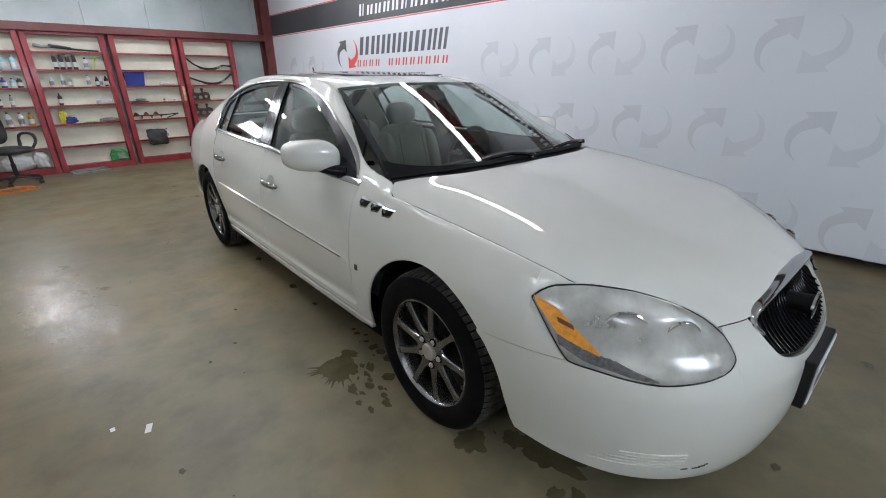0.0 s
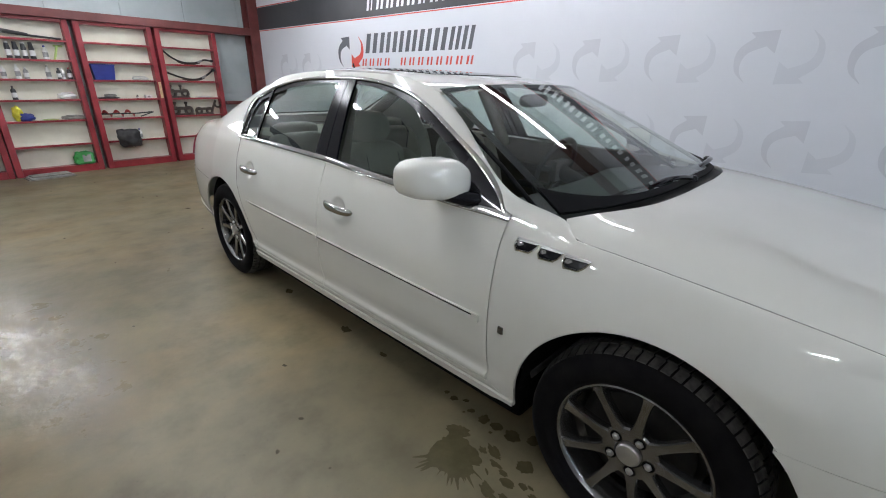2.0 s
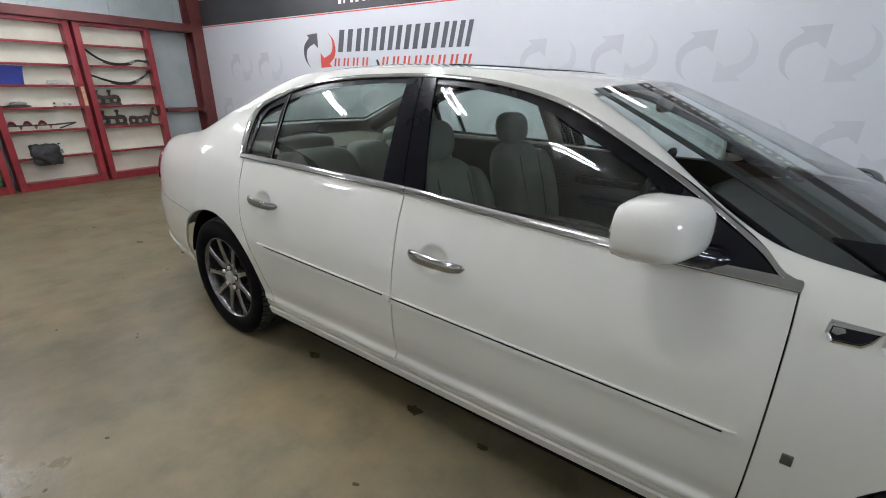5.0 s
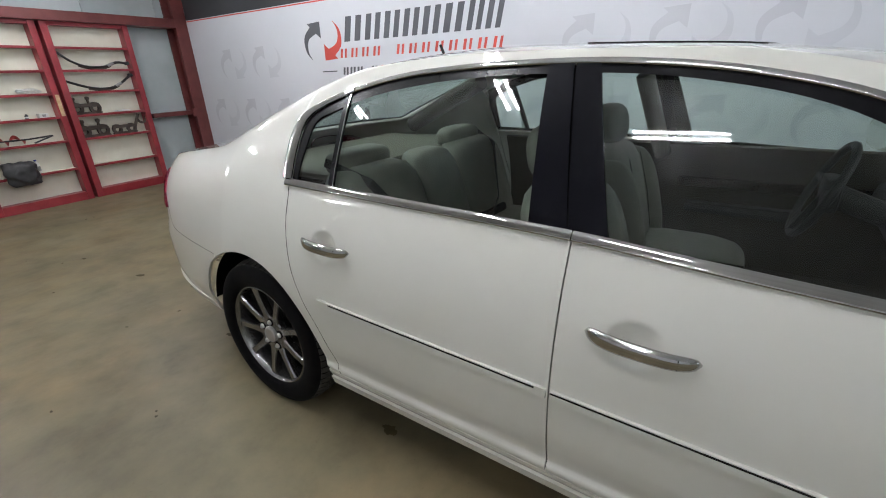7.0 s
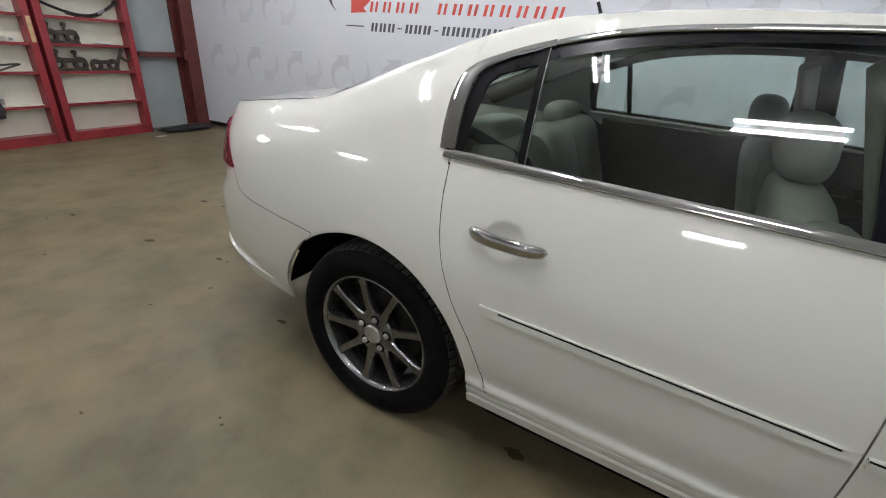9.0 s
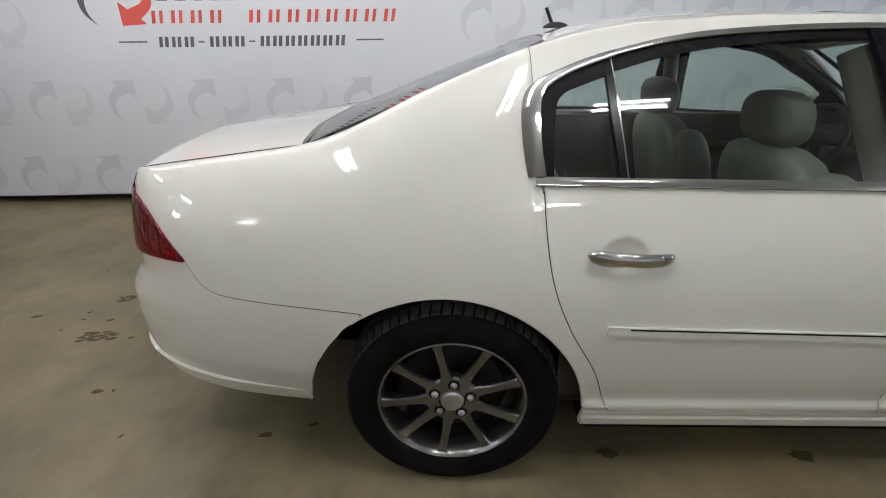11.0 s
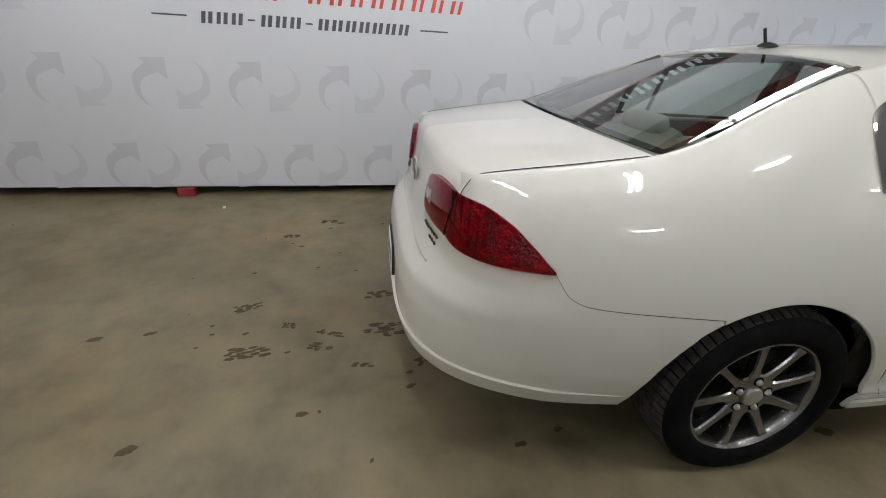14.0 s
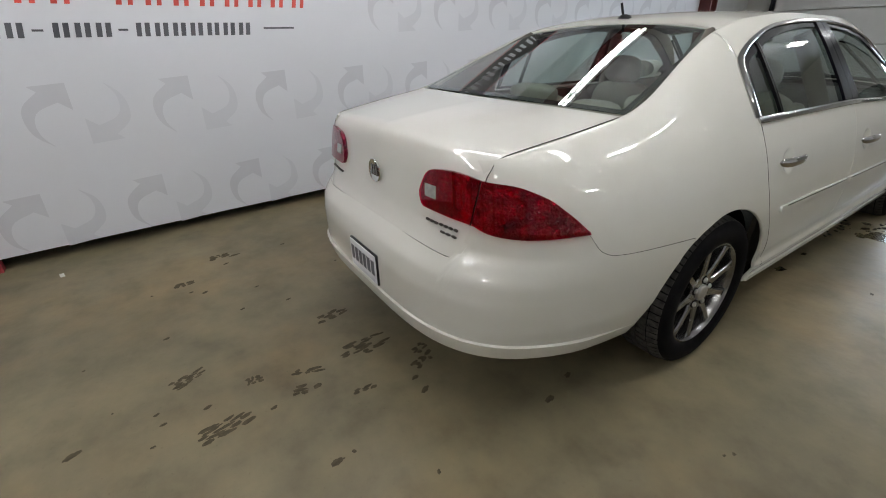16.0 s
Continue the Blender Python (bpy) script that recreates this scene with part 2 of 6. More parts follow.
    wire(tree, noise_node(tree, 17, 5, 0.62), "Fac", ripple, "Height")
    wire(tree, bp, "Normal", ripple, "Normal")
    wire(tree, ripple, "Normal", b, "Normal")
    return m


concrete_mat = concrete()
wet = surface("wet_oily_spill", (0.066, 0.056, 0.027), (0.118, 0.102, 0.055), 0.14, 0, 9, 40, 0.08, 0.3)
mud = surface("dried_dark_tyre_mud", (0.046, 0.037, 0.020), (0.092, 0.077, 0.046), 0.7, 0, 30, 120, 0.2, spec=0.2)


# ---- builders ----
def link_mesh(name, verts, faces, material, parent=None, label="", smooth=True):
    me = bpy.data.meshes.new(name)
    me.from_pydata([tuple(map(float, v)) for v in verts], [], faces)
    me.update()
    for m in (material if isinstance(material, (list, tuple)) else [material]):
        me.materials.append(m)
    if smooth:
        me.shade_smooth()
    ob = new(name, me)
    ob.parent = parent
    if label:
        ob["label"] = label
    return ob


def part(name, bm, material, parent=None, label="", smooth=False, angle=35):
    """Links a bmesh as one mesh object under a thing or a part."""
    bmesh.ops.recalc_face_normals(bm, faces=bm.faces)
    if smooth:
        for f in bm.faces:
            f.smooth = True
        for e in bm.edges:
            e.smooth = len(e.link_faces) == 2 and e.calc_face_angle(0) < radians(angle)
    me = bpy.data.meshes.new(name)
    bm.to_mesh(me)
    bm.free()
    for m in (material if isinstance(material, (list, tuple)) else [material]):
        me.materials.append(m)
    ob = new(name, me)
    ob.parent = parent
    if label:
        ob["label"] = label
    return ob


def holder(name, m=None, label="", category="", group="", kind=""):
    ob = new(name)
    ob.empty_display_size = 0.1
    if m is not None:
        ob.matrix_basis = m
    return tagged(ob, label, category, group, kind)


def box(bm, lo, hi, bevel=0.0, segments=2):
    """Adds a box between two corners, with rounded edges."""
    vs = [bm.verts.new((x, y, z)) for x in (lo[0], hi[0]) for y in (lo[1], hi[1]) for z in (lo[2], hi[2])]
    fs = [bm.faces.new([vs[i] for i in q]) for q in ((0, 1, 3, 2), (4, 6, 7, 5), (0, 4, 5, 1), (2, 3, 7, 6), (0, 2, 6, 4), (1, 5, 7, 3))]
    if bevel:
        es = list({e for f in fs for e in f.edges})
        bmesh.ops.bevel(bm, geom=es, offset=bevel, segments=segments, profile=0.6, affect="EDGES")
    return bm


def boxed(lo, hi, bevel=0.0, segments=2):
    return box(bmesh.new(), lo, hi, bevel, segments)


def lathe(bm, profile, n=32, axis="z", at=(0, 0, 0), closed=True):
    """Turns a profile of (radius, height) round an axis."""
    rings = []
    for r, h in profile:
        ring = []
        for i in range(n):
            a = 2 * math.pi * i / n
            p = {"z": (r * math.cos(a), r * math.sin(a), h), "x": (h, r * math.cos(a), r * math.sin(a)), "y": (r * math.cos(a), h, r * math.sin(a))}[axis]
            ring.append(bm.verts.new([p[k] + at[k] for k in range(3)]))
        rings.append(ring)
    for a, b in zip(rings[:-1], rings[1:]):
        for i in range(n):
            bm.faces.new((a[i], a[(i + 1) % n], b[(i + 1) % n], b[i]))
    if closed:
        bm.faces.new(rings[0][::-1])
        bm.faces.new(rings[-1])
    return bm


def tube(bm, pts, r, n=8, flat=1.0, closed=False):
    """A bar of round or flattened section along points."""
    pts = [Vector(p) for p in pts]
    rings = []
    for i, p in enumerate(pts):
        a, b = pts[max(i - 1, 0)], pts[min(i + 1, len(pts) - 1)]
        if closed:
            a, b = pts[i - 1], pts[(i + 1) % len(pts)]
        d = (b - a).normalized()
        side = d.cross(Vector((0, 0, 1)))
        if side.length < 0.05:
            side = d.cross(Vector((0, 1, 0)))
        side.normalize()
        up = side.cross(d)
        rings.append([bm.verts.new(p + side * (r * flat * math.cos(2 * math.pi * k / n)) + up * (r * math.sin(2 * math.pi * k / n))) for k in range(n)])
    pairs = list(zip(rings[:-1], rings[1:])) + ([(rings[-1], rings[0])] if closed else [])
    for a, b in pairs:
        for k in range(n):
            bm.faces.new((a[k], a[(k + 1) % n], b[(k + 1) % n], b[k]))
    if not closed:
        bm.faces.new(rings[0][::-1])
        bm.faces.new(rings[-1])
    return bm


def smooth_line(pts, n):
    """n points along a Catmull-Rom curve through pts, evenly spaced."""
    p = np.array(pts, float)
    ext = np.vstack([2 * p[0] - p[1], p, 2 * p[-1] - p[-2]])
    out = []
    for i in range(len(p) - 1):
        a, b, c, d = ext[i:i + 4]
        for t in np.linspace(0, 1, 16, endpoint=False):
            out.append(0.5 * (2 * b + (c - a) * t + (2 * a - 5 * b + 4 * c - d) * t * t + (3 * b - a - 3 * c + d) * t ** 3))
    out = np.array(out + [p[-1]])
    s = np.concatenate([[0], np.cumsum(np.linalg.norm(np.diff(out, axis=0), axis=1))])
    q = np.linspace(0, s[-1], n)
    return np.stack([np.interp(q, s, out[:, k]) for k in range(out.shape[1])], 1)


def sheet(name, grid, material, parent, label="", rim=0.012, out_from=(0, 0.1, 0.55), lift=0.0):
    """A curved panel from a grid of places (rows, columns, 3), with its edges turned inwards by rim."""
    g = np.array(grid, float)
    du, dv = np.gradient(g, axis=1), np.gradient(g, axis=0)
    n = np.cross(du, dv)
    n /= np.maximum(np.linalg.norm(n, axis=2, keepdims=True), 1e-9)
    flip = np.mean(np.sum(n * (g - np.array(out_from)), axis=2)) < 0
    if flip:
        n = -n
    g = g + n * lift
    r, c = g.shape[:2]
    verts = list(g.reshape(-1, 3))
    idx = np.arange(r * c).reshape(r, c)
    faces = []
    for i in range(r - 1):
        for j in range(c - 1):
            f = (idx[i, j], idx[i, j + 1], idx[i + 1, j + 1], idx[i + 1, j])
            faces.append([int(k) for k in (f[::-1] if flip else f)])
    loop = list(idx[0, :]) + list(idx[1:, -1]) + list(idx[-1, -2::-1]) + list(idx[-2:0:-1, 0])
    flat_n = n.reshape(-1, 3)
    base = len(verts)
    flat_g = g.reshape(-1, 3)
    verts += [flat_g[k] - flat_n[k] * rim for k in loop]
    m = len(loop)
    for k in range(m):
        a, b = int(loop[k]), int(loop[(k + 1) % m])
        f = [b, a, base + k, base + (k + 1) % m]
        faces.append(f[::-1] if flip else f)
    ob = link_mesh(name, verts, faces, material, parent, label)
    me = ob.data
    edge = {tuple(sorted((int(loop[k]), int(loop[(k + 1) % m])))) for k in range(m)}
    sharp = me.attributes.new("sharp_edge", "BOOLEAN", "EDGE")
    sharp.data.foreach_set("value", [tuple(sorted(e.vertices)) in edge for e in me.edges])
    return ob


def mirrored(grid):
    return np.array(grid) * np.array([-1, 1, 1])


def coons(low, high, first, last):
    """A grid filled between four edge curves of places: low and high run along, first and last run up."""
    low, high, first, last = (np.array(k) for k in (low, high, first, last))
    u, v = np.linspace(0, 1, len(low))[None, :, None], np.linspace(0, 1, len(first))[:, None, None]
    ruled = (1 - v) * low[None] + v * high[None] + (1 - u) * first[:, None] + u * last[:, None]
    return ruled - ((1 - u) * (1 - v) * low[0] + u * (1 - v) * low[-1] + (1 - u) * v * high[0] + u * v * high[-1])


# ---- the car: its skin as curves ----
def curve(*knots):
    """A smooth monotone curve through (position, value) knots."""
    k = np.array(knots, float)
    x, y = k[:, 0], k[:, 1]
    d = np.diff(y) / np.diff(x)
    m = np.concatenate([[d[0]], [0 if a * b <= 0 else 2 * a * b / (a + b) for a, b in zip(d[:-1], d[1:])], [d[-1]]])

    def at(v):
        v = np.clip(v, x[0], x[-1])
        i = np.clip(np.searchsorted(x, v) - 1, 0, len(x) - 2)
        h = x[i + 1] - x[i]
        t = (v - x[i]) / h
        return (y[i] * (1 + 2 * t) * (1 - t) ** 2 + h * m[i] * t * (1 - t) ** 2
                + y[i + 1] * t * t * (3 - 2 * t) + h * m[i + 1] * t * t * (t - 1))
    return at


# car skin: half width over length and height; the car's front is -y
FRONT_Y, REAR_Y, FRONT_N = -1.6, 1.65, 2.5
half_width = curve((-1.6, 0.918), (-0.9, 0.922), (0, 0.926), (1, 0.926), (1.65, 0.92))
inset = curve((0.15, 0.06), (0.25, 0.046), (0.32, 0.028), (0.4, 0.014), (0.5, 0.004), (0.6, 0), (0.7, 0.006), (0.8, 0.024), (0.9, 0.050), (0.97, 0.077), (1.0, 0.090), (1.1, 0.140), (1.2, 0.197), (1.3, 0.258), (1.387, 0.320), (1.44, 0.362))
nose = curve((0.12, -2.49), (0.2, -2.525), (0.3, -2.545), (0.4, -2.552), (0.5, -2.55), (0.58, -2.525), (0.65, -2.478), (0.7, -2.432), (0.74, -2.388), (0.78, -2.32), (0.82, -2.25))
tail = curve((0.2, 2.54), (0.27, 2.60), (0.34, 2.642), (0.45, 2.666), (0.56, 2.666), (0.64, 2.650), (0.70, 2.604), (0.74, 2.572), (0.9, 2.553), (1.0, 2.540), (1.06, 2.51))
top_z = curve((-2.2, 0.775), (-2.03, 0.815), (-1.97, 0.842), (-1.88, 0.864), (-1.7, 0.887), (-1.5, 0.910), (-1.3, 0.931), (-1.18, 0.943), (-1.11, 0.976), (-0.9, 1.013), (-0.5, 1.258), (-0.35, 1.342), (-0.3, 1.364), (0, 1.414), (0.6, 1.430), (1.0, 1.410), (1.225, 1.366), (1.5, 1.268), (1.905, 1.107), (2.1, 1.077), (2.3, 1.050), (2.5, 1.020))
top_x = curve((-2.2, 0.61), (-2.03, 0.745), (-1.97, 0.779), (-1.88, 0.800), (-1.7, 0.807), (-1.5, 0.815), (-1.3, 0.822), (-1.18, 0.826), (-1.11, 0.770), (-0.9, 0.748), (-0.34, 0.587), (0, 0.578), (0.6, 0.576), (1.0, 0.568), (1.225, 0.561), (1.905, 0.655), (2.2, 0.645), (2.5, 0.606))


def rear_n(z):
    """How square the tail's corners are: squarer at the lamps than at the bumper."""
    z = np.asarray(z, float)
    return 4.25 + 0.75 * np.clip((z - 0.60) / 0.22, 0, 1)


def shrink(y, z):
    """How far the plan has closed in towards the nose or the tail, 1 to 0."""
    f = np.clip((FRONT_Y - y) / (FRONT_Y - nose(z)), 0, 1)
    r = np.clip((y - REAR_Y) / (tail(z) - REAR_Y), 0, 1)
    n = rear_n(z)
    return (1 - f ** FRONT_N) ** (1 / FRONT_N) * (1 - r ** n) ** (1 / n) * (1 - 0.09 * np.clip(y - REAR_Y, 0, 1))


# the tuck along the foot of the doors and the outward flare under it
sill_flare = curve((0.295, 0), (0.328, 0.009), (0.352, 0.009), (0.374, -0.005), (0.392, -0.006), (0.43, -0.002), (0.47, 0))
HANDLES = ((0.0195, 0.810), (1.023, 0.848))


def flank(y, z, dented=False):
    """Half width of the skin at length y and height z; dented: with the scoops behind the door handles."""
    y, z = np.asarray(y, float), np.asarray(z, float)
    c, zt = shrink(y, z), top_z(y)
    x = (half_width(y) - inset(z)) * c
    over = np.maximum((half_width(y) - inset(zt)) * shrink(y, zt) - top_x(y), 0)
    t = np.clip((z - (zt - 0.2)) / 0.2, 0, 1)
    x = x - over * (1 - (1 - t ** 2.2) ** (1 / 2.2))
    x = x + sill_flare(z) * np.clip((y + 1.03) / 0.10, 0, 1) * np.clip((1.15 - y) / 0.12, 0, 1)
    if dented:
        for yc, zc in HANDLES:
            d = np.clip(1.12 - ((y - yc) / 0.056) ** 2 - ((z - zc) / 0.047) ** 2, 0, 1)
            x = x - 0.016 * d ** 0.8
    return x


def bow(angle, z, front):
    """The skin round the nose or tail: angle 0 at the middle, 90 degrees at the flank, negative on the car's right."""
    s, c = np.abs(np.sin(angle)), np.abs(np.cos(angle))
    n, y0, end = (FRONT_N, FRONT_Y, nose(z)) if front else (rear_n(z), REAR_Y, tail(z))
    x = (half_width(y0) - inset(z)) * s ** (2 / n)
    if not front:
        x = x * (1 - 0.035 * np.clip((0.47 - z) / 0.17, 0, 1) ** 1.4)
    y = y0 + (end - y0) * c ** (2 / n)
    if not front:
        x = x * (1 - 0.09 * (y - y0))
    return np.sign(angle) * x, y, z


# ---- the room ----
WALL_X, WALL_Y = 2.443, 6.98
X0, Y0 = -6.6, -7.2


def structure(name, lo, hi, material, label, bevel=0.0, parent=None):
    ob = part(name, boxed(lo, hi, bevel), material, parent)
    return tagged(ob, label, "", "", "structure") if parent is None else ob


structure("floor", (X0 - 0.2, Y0 - 0.2, -0.15), (2.9, 7.5, 0.0), concrete_mat, "scuffed olive-grey sealed concrete slab")
structure("ceiling", (X0 - 0.2, Y0 - 0.2, CEILING), (2.9, 7.5, CEILING + 0.1), ceiling_white, "pale lined metal building ceiling")
structure("wall_east", (2.70, Y0, 0), (2.85, 7.3, CEILING), wall_grey, "plain wall behind the banner")
wall_north = structure("wall_north", (X0, 7.20, 0), (2.70, 7.35, CEILING), sheet_metal, "pale green-grey sheet metal wall")
structure("wall_south", (X0, Y0 - 0.15, 0), (2.70, Y0, CEILING), wall_grey, "grey end wall")
# west wall is out of view, kept pale to bounce light onto the flank
structure("wall_west", (X0 - 0.15, Y0, 0), (X0, 7.3, CEILING), wall_pale, "unseen pale side wall that bounces light onto the car")
for x in np.arange(X0 + 0.5, 2.6, 0.92):
    part("sheet_rib", boxed((x - 0.012, 7.185, 2.25), (x + 0.012, 7.20, CEILING - 0.01), 0.004), sheet_metal, wall_north)


def steel(name, lo, hi, label):
    return tagged(part(name, boxed(lo, hi, 0.006), red_steel), label, "", "", "structure")


steel("beam_north", (X0 + 0.01, 6.90, 2.13), (2.26, 7.18, 2.245), "dark red steel wall girt over the shelving")
steel("girt_low", (1.70, 7.05, 0.925), (2.27, 7.18, 0.985), "dark red steel wall girt")
col = holder("column_north", None, "dark red steel corner column", "", "", "structure")
part("flange", boxed((2.27, 6.93, 0.0), (2.47, 6.955, CEILING - 0.05), 0.003), red_steel, col)
part("web", boxed((2.36, 6.956, 0.0), (2.38, 7.16, CEILING - 0.05), 0.002), red_steel, col)
part("flange", boxed((2.27, 7.161, 0.0), (2.47, 7.186, CEILING - 0.05), 0.003), red_steel, col)
part("clip", boxed((2.22, 6.915, 0.90), (2.29, 6.928, 1.02), 0.003), red_steel, col)
col2 = holder("column_south", None, "dark red steel column at the end of the banner", "", "", "structure")
part("flange", boxed((2.28, -4.78, 0.0), (2.48, -4.755, CEILING - 0.05), 0.003), red_steel, col2)
part("web", boxed((2.37, -4.95, 0.0), (2.39, -4.781, CEILING - 0.05), 0.002), red_steel, col2)
part("flange", boxed((2.28, -4.975, 0.0), (2.48, -4.951, CEILING - 0.05), 0.003), red_steel, col2)
door = holder("overhead_door", None, "white sectional overhead door", "door", "", "structure")
for k in range(6):
    part("door_panel", boxed((-1.9, Y0 + 0.002, 0.01 + 0.55 * k), (2.2, Y0 + 0.05, 0.545 + 0.55 * k), 0.008), door_white, door)
part("door_track", boxed((2.22, Y0 + 0.004, 0.0), (2.28, Y0 + 0.09, 3.2), 0.004), trim_black, door)
part("door_track", boxed((-1.99, Y0 + 0.004, 0.0), (-1.93, Y0 + 0.09, 3.2), 0.004), trim_black, door)

# glowing panes out of view, added to brighten the car from the front
fill_panes = holder("fill_panes", None, "row of unseen glowing panes added to light the car's front", "window", "", "structure")
for x in (-1.75, -0.98):
    part("pane", boxed((x, Y0 + 0.051, 1.32), (x + 0.66, Y0 + 0.056, 1.92)), door_glow, fill_panes)
    for lo, hi in (((x - 0.03, 1.29), (x, 1.95)), ((x + 0.66, 1.29), (x + 0.69, 1.95)), ((x, 1.29), (x + 0.66, 1.32)), ((x, 1.92), (x + 0.66, 1.95))):
        part("window_frame", boxed((lo[0], Y0 + 0.0505, lo[1]), (hi[0], Y0 + 0.066, hi[1]), 0.002), fixture_white, fill_panes)

# lamps: tubes in open white battens
def batten(length, tubes, label, light):
    lamp = holder("ceiling_lamp", pose(0, 0, 0), label, "ceiling lamp", "ceiling lamps")
    h = length / 2
    part("tray", boxed((-0.045, -h, 0.035), (0.045, h, 0.085), 0.01), fixture_white, lamp)
    for s in ((-0.038, 0.038) if tubes == 2 else (0.0,)):
        bm = bmesh.new()
        lathe(bm, [(0.0125, 0.014 - h), (0.0125, h - 0.014)], 10, "y", (s, 0, 0.012))
        part("tube", bm, light, lamp, "lit fluorescent tube", True, 60)
        for e in (0.008 - h, h - 0.008):
            part("socket", boxed((s - 0.018, e - 0.006, -0.008), (s + 0.018, e + 0.006, 0.036), 0.002), fixture_white, lamp)
    for e in (-h * 0.7, h * 0.7):
        bm = bmesh.new()
        tube(bm, [(0, e, 0.08), (0, e, CEILING - LAMP_Z)], 0.004, 6)
        part("hanger", bm, steel_dark, lamp)
    return lamp


LAMP_Z = 2.88
short = batten(0.58, 2, "short white twin-tube fluorescent ceiling lamp, lit, some copies added as unseen fill", tube_glow)
# lamps at y -2.9 and -4.3: unseen, added to brighten nose and flank
places = [(-1.86, 0.33, 0), (-1.6, 5.6, 90), (-3.5, -2.9, 0), (0.3, 5.7, 90), (-4.6, 0.5, 0), (-4.3, 5.6, 0), (-1.7, -4.3, 0), (-0.2, -4.3, 90)]
short.matrix_basis = pose(places[0][0], places[0][1], LAMP_Z, 0, 0, places[0][2])
for x, y, r in places[1:]:
    copy_thing(short, pose(x, y, LAMP_Z, 0, 0, r))
cross = batten(1.05, 2, "white twin-tube fluorescent ceiling lamp hung crosswise, lit", cross_glow)
cross.matrix_basis = pose(-1.0, 1.38, LAMP_Z, 0, 0, 90)
copy_thing(cross, pose(-1.08, 2.94, LAMP_Z, 0, 0, 90))
long = batten(1.25, 2, "long white twin-tube fluorescent ceiling lamp, lit", row_glow)
rows = [(1.30, y) for y in (-0.11, 1.15, 2.41, 3.67, 4.93)]
long.matrix_basis = pose(rows[0][0], rows[0][1], LAMP_Z)
for x, y in rows[1:]:
    copy_thing(long, pose(x, y, LAMP_Z))
steel("purlin", (1.43, Y0 + 0.01, LAMP_Z + 0.11), (1.70, 6.88, CEILING - 0.01), "dark red steel purlin beside the lamps")
window = holder("window_1", None, "bright daylit window high in the sheet metal wall", "window", "", "structure")
part("pane", boxed((-2.42, 7.186, 2.36), (-1.92, 7.196, 2.68)), window_glow, window)
for lo, hi in (((-2.47, 7.17, 2.31), (-2.42, 7.199, 2.73)), ((-1.92, 7.17, 2.31), (-1.87, 7.199, 2.73)), ((-2.42, 7.17, 2.31), (-1.92, 7.199, 2.36)), ((-2.42, 7.17, 2.68), (-1.92, 7.199, 2.73))):
    part("window_frame", boxed(lo, hi, 0.004), fixture_white, window)

# ---- the printed banner ----
banner = part("banner", boxed((WALL_X, -4.72, 0.08), (WALL_X + 0.03, 6.925, CEILING - 0.02), 0.004), vinyl)
tagged(banner, "long white printed vinyl banner hung along the wall", "banner")


def printed(name, outline, material, depth=0.0012, label=""):
    """A flat printed shape on the banner, outline as (y, z); its face stands a hair proud."""
    bm = bmesh.new()
    front = [bm.verts.new((WALL_X - depth, y, z)) for y, z in outline]
    back = [bm.verts.new((WALL_X + 0.001, y, z)) for y, z in outline]
    bm.faces.new(front)
    n = len(outline)
    for i in range(n):
        bm.faces.new((front[i], front[(i + 1) % n], back[(i + 1) % n], back[i]))
    bmesh.ops.triangulate(bm, faces=[f for f in bm.faces if len(f.verts) > 4])
    return part(name, bm, material, banner, label)


def slab(y0, y1, z0, z1, material, name, slant=0.0, depth=0.0012):
    """An upright or leaning bar; y falls along the reading direction."""
    return printed(name, [(y0, z0), (y1, z0), (y1 - slant, z1), (y0 - slant, z1)], material, depth)


slab(6.92, -4.715, 2.235, 2.60, ink_black, "black_band")
slab(6.92, -4.715, 2.212, 2.226, ink_red, "red_line")
slab(6.92, -4.715, 2.604, 2.618, ink_red, "red_line")
# address line: plain light bars
for i in range(28):
    y = 3.80 - i * 0.205
    top = 2.445 if i % 4 else 2.475
    slab(y, y - 0.048, 2.315, top, ink_white, "light_bar", 0.03, 0.0024)
    slab(y - 0.090, y - (0.138 if i % 5 else 0.115), 2.315, top, ink_white, "light_bar", 0.03, 0.0024)
# firm's name: leaning charcoal bars, a row of thin red bars below
for i, w in enumerate((0.30, 0.26, 0.25, 0.24, 0.25, 0.26, 0.20, 0.20)):
    y = 3.865 - sum((0.30, 0.26, 0.25, 0.24, 0.25, 0.26, 0.20, 0.20)[:i]) * 1.035
    slab(y, y - w * 0.30, 1.762, 2.02, ink_dark, "charcoal_bar", 0.055)
    slab(y - w * 0.52, y - w * 0.80, 1.762, 2.02, ink_dark, "charcoal_bar", 0.055)
for i in range(13):
    if i == 4:
        continue
    y = 3.95 - i * 0.166
    slab(y, y - 0.032, 1.592, 1.690, ink_red, "red_bar", 0.02)
    slab(y - 0.066, y - 0.094, 1.592, 1.690, ink_red, "red_bar", 0.02)
# telephone line: dashes and small charcoal bars
slab(4.275, 4.03, 1.444, 1.456, ink_dark, "charcoal_dash")
slab(2.205, 1.965, 1.444, 1.456, ink_dark, "charcoal_dash")
for i in range(15):
    y = 3.935 - i * 0.110
    if i in (3, 7):
        slab(y - 0.015, y - 0.070, 1.440, 1.452, ink_dark, "charcoal_bar")
    else:
        slab(y, y - 0.030, 1.405, 1.488, ink_dark, "charcoal_bar", 0.014)
        slab(y - 0.050, y - 0.080, 1.405, 1.488, ink_dark, "charcoal_bar", 0.014)


OUTER = smooth_line([(0.26, 0.0), (0.06, 0.20), (0.0, 0.46), (0.06, 0.68), (0.30, 0.88)], 14)
